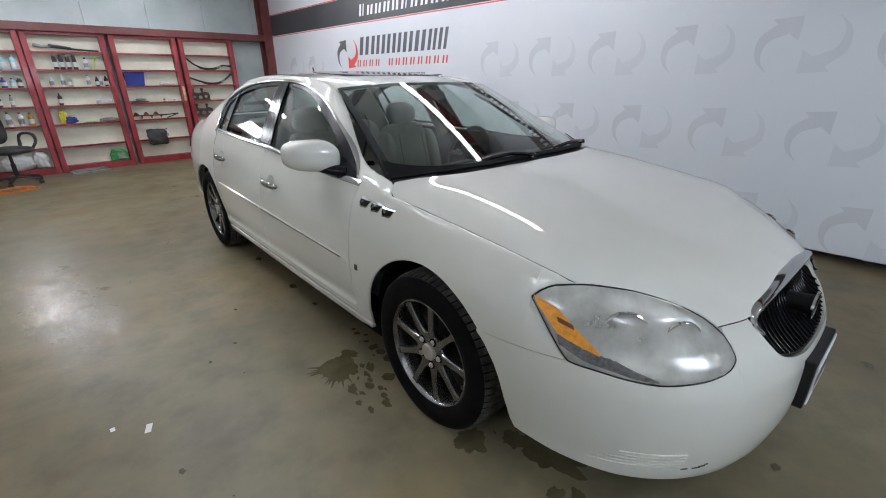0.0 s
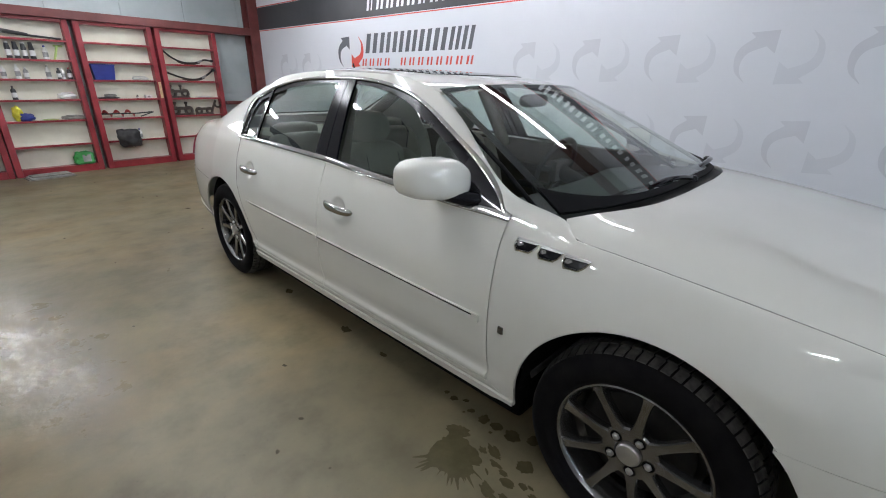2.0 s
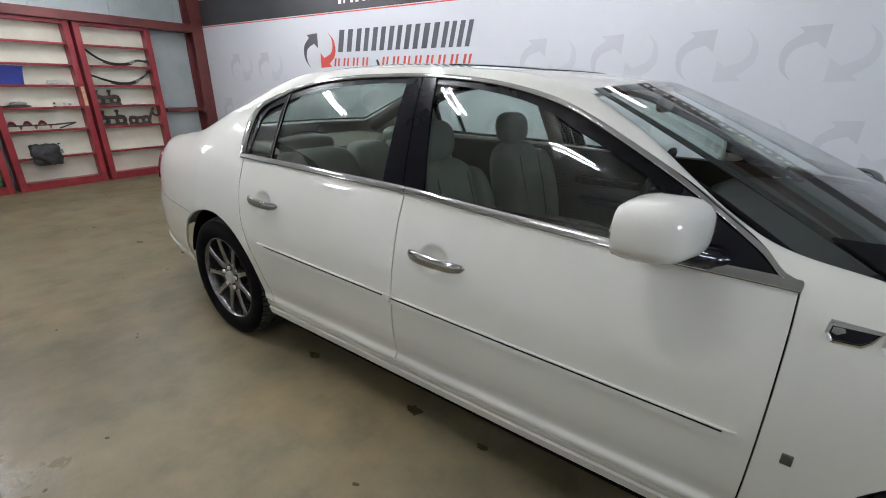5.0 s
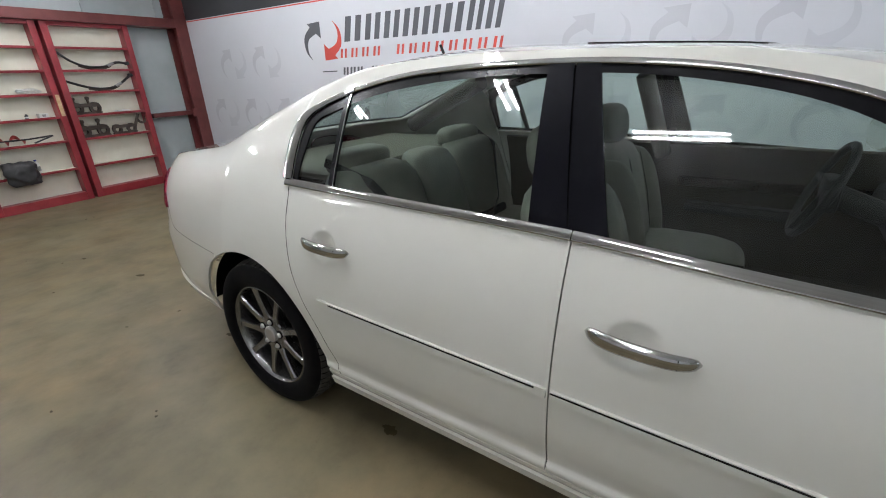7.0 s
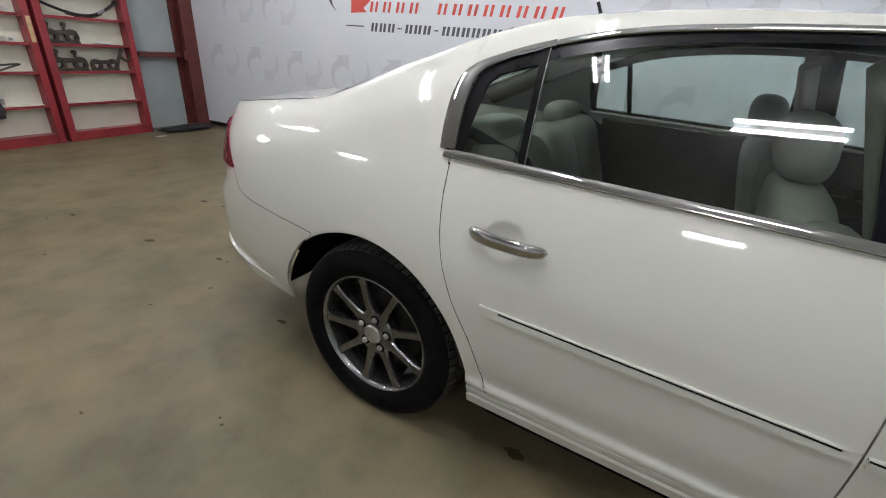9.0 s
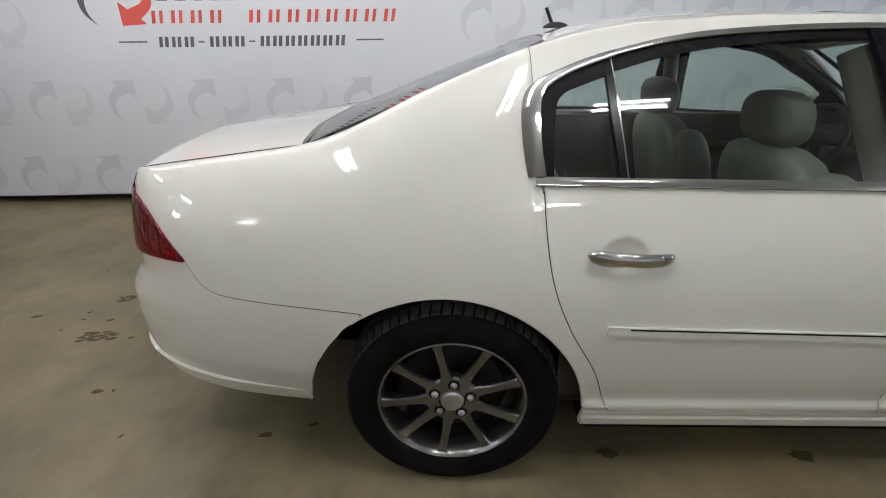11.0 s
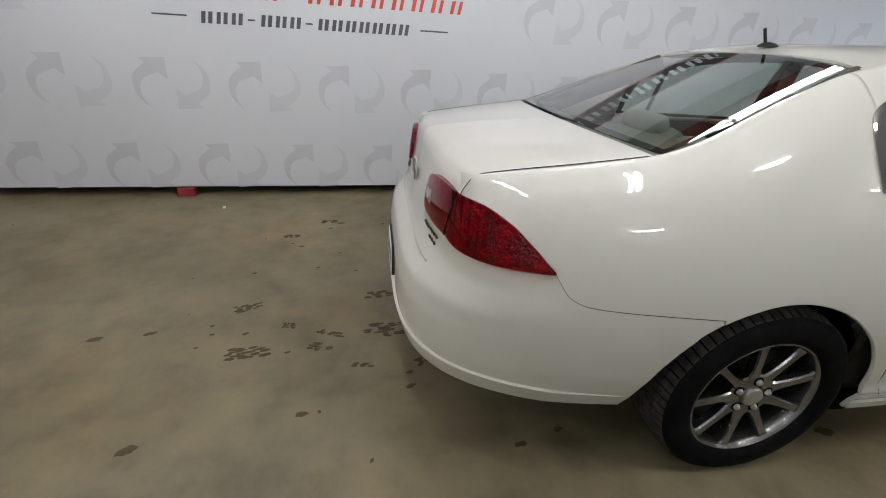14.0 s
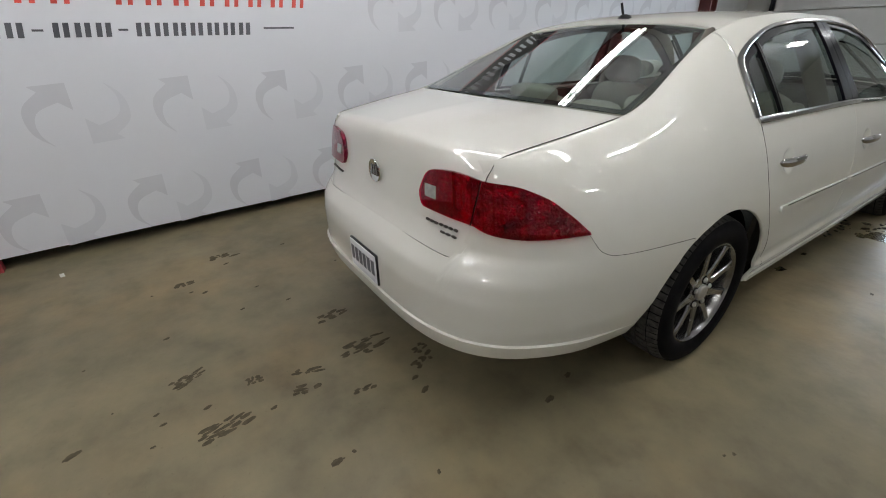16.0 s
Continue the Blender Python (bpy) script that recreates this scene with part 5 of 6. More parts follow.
# the bright lip draped over the grille's upper edge, thinning where it turns down at both corners
lip = smooth_line([(0.355, -2.446, 0.668), (0.372, -2.426, 0.692), (0.364, -2.414, 0.716), (0.335, -2.416, 0.735)] + crown[2:-2:3] + [(-0.335, -2.416, 0.735), (-0.364, -2.414, 0.716), (-0.372, -2.426, 0.692), (-0.355, -2.446, 0.668)], 70)
rings = []
for i, (x, y, z) in enumerate(lip):
    k = min(1.0, min(i, 69 - i) / 14)
    wide = 0.30 + 0.70 * k * k * (3 - 2 * k)
    rings.append([bm.verts.new((x, y + dy * wide, z + dz * wide)) for dy, dz in ((0.030, 0.009), (0.012, 0.010), (-0.003, 0.005), (-0.009, -0.006), (-0.004, -0.020), (0.008, -0.026), (0.026, -0.020))])
for p, q in zip(rings[:-1], rings[1:]):
    for i in range(7):
        bm.faces.new((p[i], p[(i + 1) % 7], q[(i + 1) % 7], q[i]))
bm.faces.new(rings[0])
bm.faces.new(rings[-1][::-1])
grille = part("grille", bm, bright_trim, car, "chrome framed black slatted grille", True, 60)
gl = np.array(smooth_line(outline, 30))
gt = np.array(smooth_line(crown[::-1], 30))
t = np.linspace(0, 1, 10)[:, None, None]
g = gl[None] * (1 - t) + gt[None] * t
g[..., 1] += 0.075 * np.sin(np.pi * t[..., 0]) ** 0.7 + 0.02
sheet("grille_back", g, void, grille, "", 0.004)
for i in range(2, 28):
    bm = bmesh.new()
    pts = [gl[i] * (1 - k) + gt[i] * k + np.array([0, 0.008 + 0.050 * math.sin(math.pi * k) ** 0.8, 0]) for k in np.linspace(0.02, 0.98, 10)]
    tube(bm, pts, 0.0032, 5, 0.8)
    part("grille_bar", bm, trim_black, grille, "", True, 70)
bm = bmesh.new()
lathe(bm, [(0.052, 0.0), (0.052, 0.008), (0.046, 0.010), (0.042, 0.006)], 30, "y", (0, -2.510, 0.655), False)
part("grille_emblem", bm, chrome, grille, "round chrome emblem ring", True, 50)
bm = bmesh.new()
lathe(bm, [(0.040, 0.004), (0.034, 0.030), (0.030, 0.085)], 24, "y", (0, -2.510, 0.655))
part("emblem_boss", bm, plastic_dark, grille, "", True, 50)
bm = boxed((-0.165, -2.574, 0.345), (0.165, -2.531, 0.525), 0.008)
holder_plate = part("plate_holder", bm, plastic_dark, front_bumper, "black front plate holder")
part("number_plate", boxed((-0.152, -2.580, 0.362), (0.152, -2.5745, 0.512), 0.002), ink_white, front_bumper, "white number plate with plain dark bars")
for i in range(6):
    part("plate_bar", boxed((-0.125 + 0.043 * i, -2.5815, 0.405), (-0.098 + 0.043 * i, -2.5795, 0.470)), ink_dark, front_bumper)

# rear plate, emblem, trunk badges
part("number_plate", boxed((-0.150, 2.672, 0.447), (0.096, 2.678, 0.575), 0.003), ink_white, rear_bumper, "white number plate with plain dark bars")
part("plate_frame", boxed((-0.156, 2.640, 0.442), (0.102, 2.674, 0.580), 0.004), plastic_dark, rear_bumper)
for i in range(6):
    part("plate_bar", boxed((-0.140 + 0.039 * i, 2.6775, 0.485), (-0.112 + 0.039 * i, 2.6792, 0.550)), ink_dark, rear_bumper)
part("plate_band", boxed((-0.138, 2.6775, 0.454), (0.084, 2.6790, 0.468)), ink_grey, rear_bumper)
bm = bmesh.new()
lathe(bm, [(0.047, 0.0), (0.050, 0.006), (0.046, 0.010), (0.040, 0.006), (0.012, 0.006)], 32, "y", (0, 2.566, 0.880), True)
emblem = part("trunk_emblem", bm, chrome, lid, "round chrome emblem", True, 40)
for dx in (-0.02, 0, 0.02):
    bm = boxed((dx - 0.008, 2.571, 0.860), (dx + 0.008, 2.576, 0.902), 0.003)
    part("emblem_shield", bm, alloy, emblem)
lid_skin = half.reshape(-1, 3)
lid_skin = lid_skin[lid_skin[:, 2] < 0.92]
for x0, w, z, h in ((-0.535, 0.165, 0.786, 0.0075), (-0.535, 0.085, 0.764, 0.0065)):
    n = 7 if w > 0.1 else 3
    for i in range(n):
        xa = x0 + w * i / n
        yy = lid_skin[np.argmin((lid_skin[:, 0] + xa + w / n * 0.36) ** 2 + (lid_skin[:, 2] - z - h / 2) ** 2), 1] + 0.004
        part("trunk_badge", boxed((xa, float(yy) - 0.004, z), (xa + w / n * 0.72, float(yy) + 0.004, z + h), 0.001), steel_dark, lid)
        if w > 0.1:
            part("trunk_badge", boxed((-xa - w / n * 0.72, float(yy) - 0.004, z), (-xa, float(yy) + 0.004, z + h), 0.001), steel_dark, lid)

# antenna
bm = bmesh.new()
lathe(bm, [(0.001, 0.022), (0.014, 0.018), (0.022, 0.008), (0.024, 0)], 20, "z", (0, 0, 0))
for v in bm.verts:
    v.co = (v.co.x * 0.9, v.co.y * 2.2 + 1.07, v.co.z + 1.4265)
tube(bm, [(0, 1.085, 1.436), (0, 1.10, 1.468), (0, 1.114, 1.498)], 0.0065, 8)
part("antenna", bm, plastic_dark, roof, "short black roof antenna", True, 50)


# ---- wheels ----
def wheel(axle, right):
    s = -1 if right else 1
    hub = holder("wheel", pose(s * 0.886, axle, 0.3375, 0, 0, 0 if right else 180), "")
    hub.parent = car
    hub["label"] = "nine-spoke grey alloy wheel with a black tyre"
    r = 0.345
    bm = bmesh.new()
    prof = [(0.234, 0.006), (0.237, -0.010), (0.252, -0.020), (0.285, -0.024), (0.312, -0.018), (0.328, -0.006), (0.336, 0.010), (0.338, 0.022), (0.338, 0.186), (0.328, 0.206), (0.30, 0.222), (0.25, 0.225), (0.226, 0.21)]
    lathe(bm, prof, 96, "x", (0, 0, 0), False)
    for v in bm.verts:
        if v.co.z < -0.336:
            v.co.z = -0.336
    part("tyre", bm, rubber, hub, "black all-season tyre", True, 50)
    bm = bmesh.new()
    blocks = 66
    for k in range(blocks):
        a = 2 * math.pi * k / blocks
        for x0, x1, lean, rr in ((-0.001, 0.040, 0.35, 0.010), (0.048, 0.088, 0.6, 0), (0.122, 0.162, -0.6, 0), (0.168, 0.206, -0.35, 0.010)):
            w = 2 * math.pi / blocks * 0.40
            quad = []
            for rad in (0.334, 0.3455):
                for xx, sgn in ((x0, -1), (x1, -1), (x1, 1), (x0, 1)):
                    edge = 0.012 if (xx in (-0.001, 0.206)) else 0
                    ang = a + sgn * w + (xx - x0) * lean
                    q = max(rad - edge, 0.328)
                    quad.append(bm.verts.new((xx, q * math.cos(ang), q * math.sin(ang))))
            for f in ((4, 5, 6, 7), (0, 1, 5, 4), (1, 2, 6, 5), (2, 3, 7, 6), (3, 0, 4, 7)):
                bm.faces.new([quad[i] for i in f])
    lathe(bm, [(0.336, 0.094), (0.3455, 0.095), (0.3455, 0.115), (0.336, 0.116)], 72, "x", (0, 0, 0), False)
    for v in bm.verts:
        if v.co.z < -0.337:
            v.co.z = -0.337
    part("tread", bm, tread_rubber, hub, "blocky tyre tread")
    bm = bmesh.new()
    lathe(bm, [(0.237, 0.000), (0.236, -0.007), (0.230, -0.009), (0.224, -0.003), (0.219, 0.012), (0.212, 0.05), (0.20, 0.17), (0.205, 0.19)], 72, "x", (0, 0, 0), False)
    part("rim", bm, alloy, hub, "grey alloy rim", True, 40)
    bm = bmesh.new()
    lathe(bm, [(0.19, 0.10), (0.165, 0.10), (0.165, 0.085), (0.06, 0.08), (0.06, 0.05), (0.02, 0.045)], 48, "x")
    part("brake_disc", bm, disc_dark, hub, "dark brake disc", True, 40)
    for k in range(9):
        a = 2 * math.pi * k / 9 + math.pi / 2 + (-0.20 if axle > 0 else 0.114)
        bm = bmesh.new()
        rows = []
        for rad, half, face, deep in ((0.058, 0.0240, 0.015, 0.05), (0.078, 0.0235, 0.0135, 0.05), (0.090, 0.0195, 0.012, 0.048), (0.108, 0.0160, 0.0095, 0.046), (0.140, 0.0140, 0.006, 0.042), (0.172, 0.0138, 0.003, 0.04), (0.198, 0.0146, 0.001, 0.04), (0.212, 0.0165, 0.000, 0.04), (0.222, 0.0205, 0.001, 0.04)):
            groove = 0.0015
            rows.append([bm.verts.new((x, rad * math.cos(a) - t * math.sin(a), rad * math.sin(a) + t * math.cos(a))) for x, t in
                         ((deep, -half * 0.7), (face + 0.007, -half), (face, -half * 0.80), (face + groove, 0), (face, half * 0.80), (face + 0.007, half), (deep, half * 0.7))])
        for p, q in zip(rows[:-1], rows[1:]):
            for i in range(6):
                bm.faces.new((p[i], p[i + 1], q[i + 1], q[i]))
            bm.faces.new((p[6], p[0], q[0], q[6]))
        bm.faces.new(rows[-1])
        part("spoke", bm, alloy, hub, "", True, 28)
    bm = bmesh.new()
    lathe(bm, [(0.088, 0.045), (0.088, 0.020), (0.082, 0.0145), (0.044, 0.013), (0.040, 0.02)], 40, "x")
    part("hub_face", bm, alloy, hub, "", True, 30)
    bm = bmesh.new()
    lathe(bm, [(0.037, 0.02), (0.037, 0.006), (0.033, 0.001), (0.02, -0.002), (0.004, -0.003)], 32, "x")
    part("centre_cap", bm, lamp_silver, hub, "silver centre cap", True, 30)
    for k in range(5):
        a = 2 * math.pi * k / 5 + math.pi / 2 + (0.1 if axle > 0 else 0.414)
        bm = bmesh.new()
        lathe(bm, [(0.0120, 0.020), (0.0120, 0.008), (0.008, 0.003), (0.003, 0.002)], 6, "x", (0, 0.060 * math.cos(a), 0.060 * math.sin(a)))
        part("lug_nut", bm, lamp_silver, hub, "")
        # flat near-black ring gives the shade of a recess round each nut
        bm = bmesh.new()
        lathe(bm, [(0.0185, 0.0135), (0.0175, 0.0120), (0.0120, 0.0125)], 20, "x", (0, 0.060 * math.cos(a), 0.060 * math.sin(a)))
        part("lug_recess", bm, void, hub, "")
    return hub


for axle in AXLES:
    wheel(axle, True)
    wheel(axle, False)

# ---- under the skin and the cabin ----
# main slab reaches low and wide to deepen the shadow under the sills
part("underbody", boxed((-0.835, -1.05, 0.175), (0.835, 1.05, 0.36), 0.03), void, car, "black underbody slab, set low and wide to deepen the shade")
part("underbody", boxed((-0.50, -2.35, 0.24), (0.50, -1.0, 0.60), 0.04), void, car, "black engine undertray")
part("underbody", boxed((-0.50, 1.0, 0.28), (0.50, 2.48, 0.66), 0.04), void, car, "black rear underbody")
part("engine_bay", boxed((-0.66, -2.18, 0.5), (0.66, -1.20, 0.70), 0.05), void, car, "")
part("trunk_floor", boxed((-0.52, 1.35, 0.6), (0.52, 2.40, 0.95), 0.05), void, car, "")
for s in (-1, 1):
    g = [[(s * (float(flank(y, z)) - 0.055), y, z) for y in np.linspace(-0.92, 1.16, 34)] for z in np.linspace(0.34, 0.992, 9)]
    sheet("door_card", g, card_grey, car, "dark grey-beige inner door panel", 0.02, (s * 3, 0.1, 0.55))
    part("arm_rest", boxed((s * 0.76 - 0.045, -0.45, 0.66), (s * 0.76 + 0.045, 0.10, 0.71), 0.02), cabin_dark, car)
    part("wood_strip", boxed((s * 0.795 - 0.006, -0.8, 0.78), (s * 0.795 + 0.006, 0.15, 0.83), 0.004), wood_trim, car)
part("cabin_floor", boxed((-0.78, -1.05, 0.33), (0.78, 1.3, 0.37), 0.01), carpet, car, "grey carpet")
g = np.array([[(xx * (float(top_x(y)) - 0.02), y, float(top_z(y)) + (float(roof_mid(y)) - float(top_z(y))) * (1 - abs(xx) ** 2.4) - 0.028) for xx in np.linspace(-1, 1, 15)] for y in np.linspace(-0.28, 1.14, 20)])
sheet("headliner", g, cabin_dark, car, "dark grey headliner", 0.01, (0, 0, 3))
dash = []
for t in np.linspace(-1, 1, 21):
    xx = t * 0.78
    dash.append([(xx, -1.20 + 0.14 * t * t, 0.960), (xx, -0.95, 0.945), (xx, -0.72, 0.925 + 0.02 * math.exp(-((xx - 0.38) / 0.2) ** 2)), (xx, -0.62, 0.87), (xx, -0.60, 0.78), (xx, -0.70, 0.62), (xx, -0.86, 0.45)])
sheet("dashboard", np.array(dash).transpose(1, 0, 2), cabin_dark, car, "dark moulded dashboard", 0.02, (0, -1.2, 0.3))
bm = bmesh.new()
ring = [(0.40 + 0.19 * math.cos(a), -0.385 - 0.062 * math.sin(a), 0.900 + 0.177 * math.sin(a)) for a in np.linspace(0, 2 * math.pi, 36, endpoint=False)]
tube(bm, ring, 0.015, 8, 1.0, True)
for a in (0.15, math.pi - 0.15, -math.pi / 2):
    tube(bm, [(0.40, -0.405, 0.895), (0.40 + 0.185 * math.cos(a), -0.385 - 0.060 * math.sin(a), 0.900 + 0.172 * math.sin(a))], 0.016, 6)
box(bm, (0.32, -0.44, 0.83), (0.48, -0.385, 0.96), 0.02)
tube(bm, [(0.40, -0.42, 0.89), (0.40, -0.66, 0.80)], 0.045, 10)
part("steering_wheel", bm, cabin_dark, car, "dark steering wheel", True, 50)
part("centre_console", boxed((-0.13, -0.65, 0.36), (0.13, 0.25, 0.62), 0.04), cabin_beige, car, "beige centre console")


def blob(lo, hi, power=3.2, lean=0.0):
    """A padded cushion between two corners."""
    bm = bmesh.new()
    bmesh.ops.create_uvsphere(bm, u_segments=26, v_segments=16, radius=1)
    c, h = [(p + q) / 2 for p, q in zip(lo, hi)], [(q - p) / 2 for p, q in zip(lo, hi)]
    for v in bm.verts:
        k = sum(abs(q) ** power for q in v.co) ** (-1 / power)
        x, y, z = (q * k for q in v.co)
        v.co = (c[0] + h[0] * x, c[1] + h[1] * y + lean * h[2] * z, c[2] + h[2] * z)
    return bm


for x, back in ((-0.41, 0.035), (0.41, 0.065)):
    seat = part("front_seat", blob((x - 0.26, -0.27 + back, 0.40), (x + 0.26, 0.29 + back, 0.60), 4.0), leather, car, "grey-beige leather front seat", True, 60)
    part("backrest", blob((x - 0.25, 0.19 + back, 0.46), (x + 0.25, 0.37 + back, 1.055), 3.6, 0.25), leather, seat, "", True, 60)
    for dx in (-0.215, 0.215):
        part("bolster", blob((x + dx - 0.055, 0.14 + back, 0.50), (x + dx + 0.055, 0.33 + back, 1.00), 3.0, 0.25), leather, seat, "", True, 60)
    part("headrest", blob((x - 0.135, 0.30 + back, 1.045), (x + 0.135, 0.435 + back, 1.222), 2.8, 0.12), leather, seat, "padded leather headrest", True, 60)
    for dx in (-0.05, 0.05):
        bm = bmesh.new()
        tube(bm, [(x + dx, 0.345 + back, 1.00), (x + dx, 0.365 + back, 1.08)], 0.006, 8)
        part("headrest_post", bm, chrome, seat)
    for dx in (-0.12, 0.12):
        bm = bmesh.new()
        tube(bm, [(x + dx, 0.155 + back, 0.62), (x + dx, 0.19 + back, 0.80), (x + dx * 0.95, 0.245 + back, 0.99)], 0.002, 6)
        part("seam", bm, cabin_dark, seat)
bench = part("rear_bench", blob((-0.68, 0.72, 0.42), (0.68, 1.18, 0.62), 5), leather, car, "grey-beige leather rear bench", True, 60)
for x, w in ((-0.415, 0.255), (0, 0.165), (0.415, 0.255)):
    part("backrest", blob((x - w, 1.06, 0.5), (x + w, 1.25, 1.035), 4.5, 0.3), leather, bench, "", True, 60)
for x in (-0.41, 0.41):
    part("headrest", blob((x - 0.17, 1.22, 0.985), (x + 0.17, 1.36, 1.10), 3.2), leather, bench, "", True, 60)
    bm = bmesh.new()
    tube(bm, [(x * 1.45, 1.30, 1.06), (x * 1.3, 1.12, 0.98), (x * 0.9, 1.00, 0.72), (x * 0.55, 0.98, 0.60)], 0.022, 6, 0.15)
    part("seat_belt", bm, cabin_dark, bench, "dark seat belt")
part("parcel_shelf", boxed((-0.60, 1.30, 0.985), (0.60, 1.95, 1.01), 0.01), cabin_beige, car, "beige parcel shelf")
part("inner_mirror", blob((-0.12, -0.47, 1.27), (0.12, -0.43, 1.335), 3), cabin_dark, car, "dark inside mirror", True, 60)
for s in (-1, 1):
    bm = bmesh.new()
    tube(bm, [(s * 0.72, 0.235, 0.95), (s * 0.56, 0.34, 1.34)], 0.045, 8, 0.8)
    part("inner_pillar", bm, cabin_beige, car, "", True, 60)
    bm = bmesh.new()
    tube(bm, [(s * 0.705, -1.0, 0.935), (s * 0.635, -0.75, 1.078), (s * 0.53, -0.32, 1.295)], 0.009, 8)
    part("inner_pillar", bm, border_black, car, "", True, 60)
    bm = bmesh.new()
    tube(bm, [(s * 0.64, 1.80, 1.06), (s * 0.60, 1.5, 1.20), (s * 0.53, 1.2, 1.33)], 0.05, 8)
    part("inner_pillar", bm, card_grey, car, "", True, 60)


# ---- things on the shelves and the floor ----
black_iron = surface("black_iron", (0.012, 0.012, 0.013), (0.035, 0.033, 0.032), 0.5, 0.3, 20, 120, 0.3)
rusty_iron = surface("rusty_cast_iron", (0.025, 0.02, 0.017), (0.075, 0.055, 0.042), 0.7, 0.2, 18, 120, 0.4)
hues = {
    "blue": surface("blue_plastic", (0.012, 0.02, 0.16), (0.02, 0.035, 0.24), 0.4, 0, 5, 90, 0.1),
    "white": surface("white_plastic", (0.55, 0.55, 0.53), (0.7, 0.7, 0.68), 0.4, 0, 9, 90, 0.05),
    "grey": surface("grey_plastic", (0.2, 0.2, 0.2), (0.34, 0.34, 0.33), 0.5, 0, 9, 90, 0.1),
    "dark": surface("charcoal_plastic", (0.015, 0.015, 0.017), (0.04, 0.04, 0.042), 0.45, 0, 9, 90, 0.1),
    "red": surface("red_plastic", (0.24, 0.018, 0.018), (0.38, 0.035, 0.03), 0.45, 0, 9, 90, 0.1),
    "green": surface("green_plastic", (0.03, 0.22, 0.05), (0.06, 0.36, 0.09), 0.4, 0, 20, 90, 0.2),
    "lime": surface("lime_plastic", (0.30, 0.42, 0.12), (0.42, 0.55, 0.2), 0.45, 0, 9, 90, 0.1),
    "yellow": surface("yellow_cloth", (0.5, 0.45, 0.03), (0.66, 0.6, 0.06), 0.7, 0, 20, 140, 0.3),
    "orange": surface("orange_cable", (0.60, 0.16, 0.02), (0.75, 0.24, 0.04), 0.5, 0, 9, 90, 0.05),
    "cyan": surface("pale_blue_film", (0.25, 0.45, 0.55), (0.4, 0.62, 0.72), 0.3, 0, 12, 60, 0.3),
    "amber": surface("amber_bottle", (0.40, 0.22, 0.02), (0.55, 0.34, 0.05), 0.25, 0, 12, 60, 0.1),
    "cloth": surface("grey_rag_cloth", (0.16, 0.155, 0.14), (0.30, 0.29, 0.26), 0.9, 0, 14, 200, 0.5),
    "silver": surface("crumpled_foil", (0.45, 0.45, 0.43), (0.65, 0.65, 0.62), 0.35, 0.6, 20, 60, 0.5),
}
ON = 7.035


def bottle(x, z, h, r, body, cap, label, name="bottle", neck=0.4, cap_r=0.45):
    """A turned bottle or can with a separate cap, standing on a shelf."""
    b = holder(name, pose(x, ON, z), label, name.replace("_", " "))
    bm = bmesh.new()
    lathe(bm, [(r * 0.9, 0.0), (r, 0.004), (r, h * 0.62), (r * 0.92, h * 0.72), (r * neck, h * 0.84), (r * neck, h * 0.90)], 18)
    part("body", bm, hues[body], b, "", True, 40)
    bm = bmesh.new()
    lathe(bm, [(r * cap_r, h * 0.885), (r * cap_r, h * 0.99), (r * cap_r * 0.85, h)], 14)
    part("cap", bm, hues[cap], b, "", True, 40)
    bm = bmesh.new()
    lathe(bm, [(r * 1.015, h * 0.18), (r * 1.015, h * 0.52)], 18, "z", (0, 0, 0), False)
    part("wrapper", bm, hues["white" if body != "white" else "grey"], b, "", True)
    return b


def crumpled(name, x, y, z, sx, sy, sz, material, label, category, seed=1, power=2.4):
    """A soft irregular heap, such as a rag or a bag."""
    bm = bmesh.new()
    bmesh.ops.create_icosphere(bm, subdivisions=4, radius=1)
    for v in bm.verts:
        k = sum(abs(q) ** power for q in v.co) ** (-1 / power)
        p = v.co * k
        w = 1 + 0.28 * noise.noise(p * 1.9 + Vector((seed * 7.1, 0, 0))) + 0.12 * noise.noise(p * 5.3 + Vector((0, seed * 3.7, 0)))
        p = p * w
        v.co = (p.x * sx, p.y * sy, max(p.z, -0.96) * sz + sz * 0.96)
    ob = part(name, bm, material, None, "", True, 80)
    ob.matrix_basis = pose(x, y, z)
    return tagged(ob, label, category)


# bay at the corner: springs and castings
for z, lift, group in ((1.590, (0.215, 0.105, 0.045, 0.028, 0.040, 0.085, 0.075), 0), (1.330, (0.135, 0.085, 0.045, 0.026, 0.038, 0.095, 0.185), 1)):
    spring = holder("leaf_spring", pose(1.13, ON - 0.03, z), "black curved steel leaf spring lying on the shelf", "spring", "leaf springs")
    pts = smooth_line([(-0.385 + 0.128 * i, 0, h) for i, h in enumerate(lift)], 40)
    bm = bmesh.new()
    tube(bm, pts, 0.015, 8, 1.6)
    part("main_leaf", bm, black_iron, spring, "", True, 50)
    bm = bmesh.new()
    tube(bm, [p - np.array([0, 0, 0.018]) for p in pts[12:30]], 0.010, 8, 2.2)
    part("short_leaf", bm, rusty_iron, spring, "", True, 50)
    bm = bmesh.new()
    lathe(bm, [(0.022, -0.03), (0.022, 0.03)], 16, "y", tuple(pts[-1]))
    part("spring_eye", bm, black_iron, spring, "", True, 40)
    bm = bmesh.new()
    tube(bm, pts[27:32] + np.array([0, -0.002, 0]), 0.019, 8, 1.5)
    part("clamp", bm, hues["grey"], spring, "", True, 50)


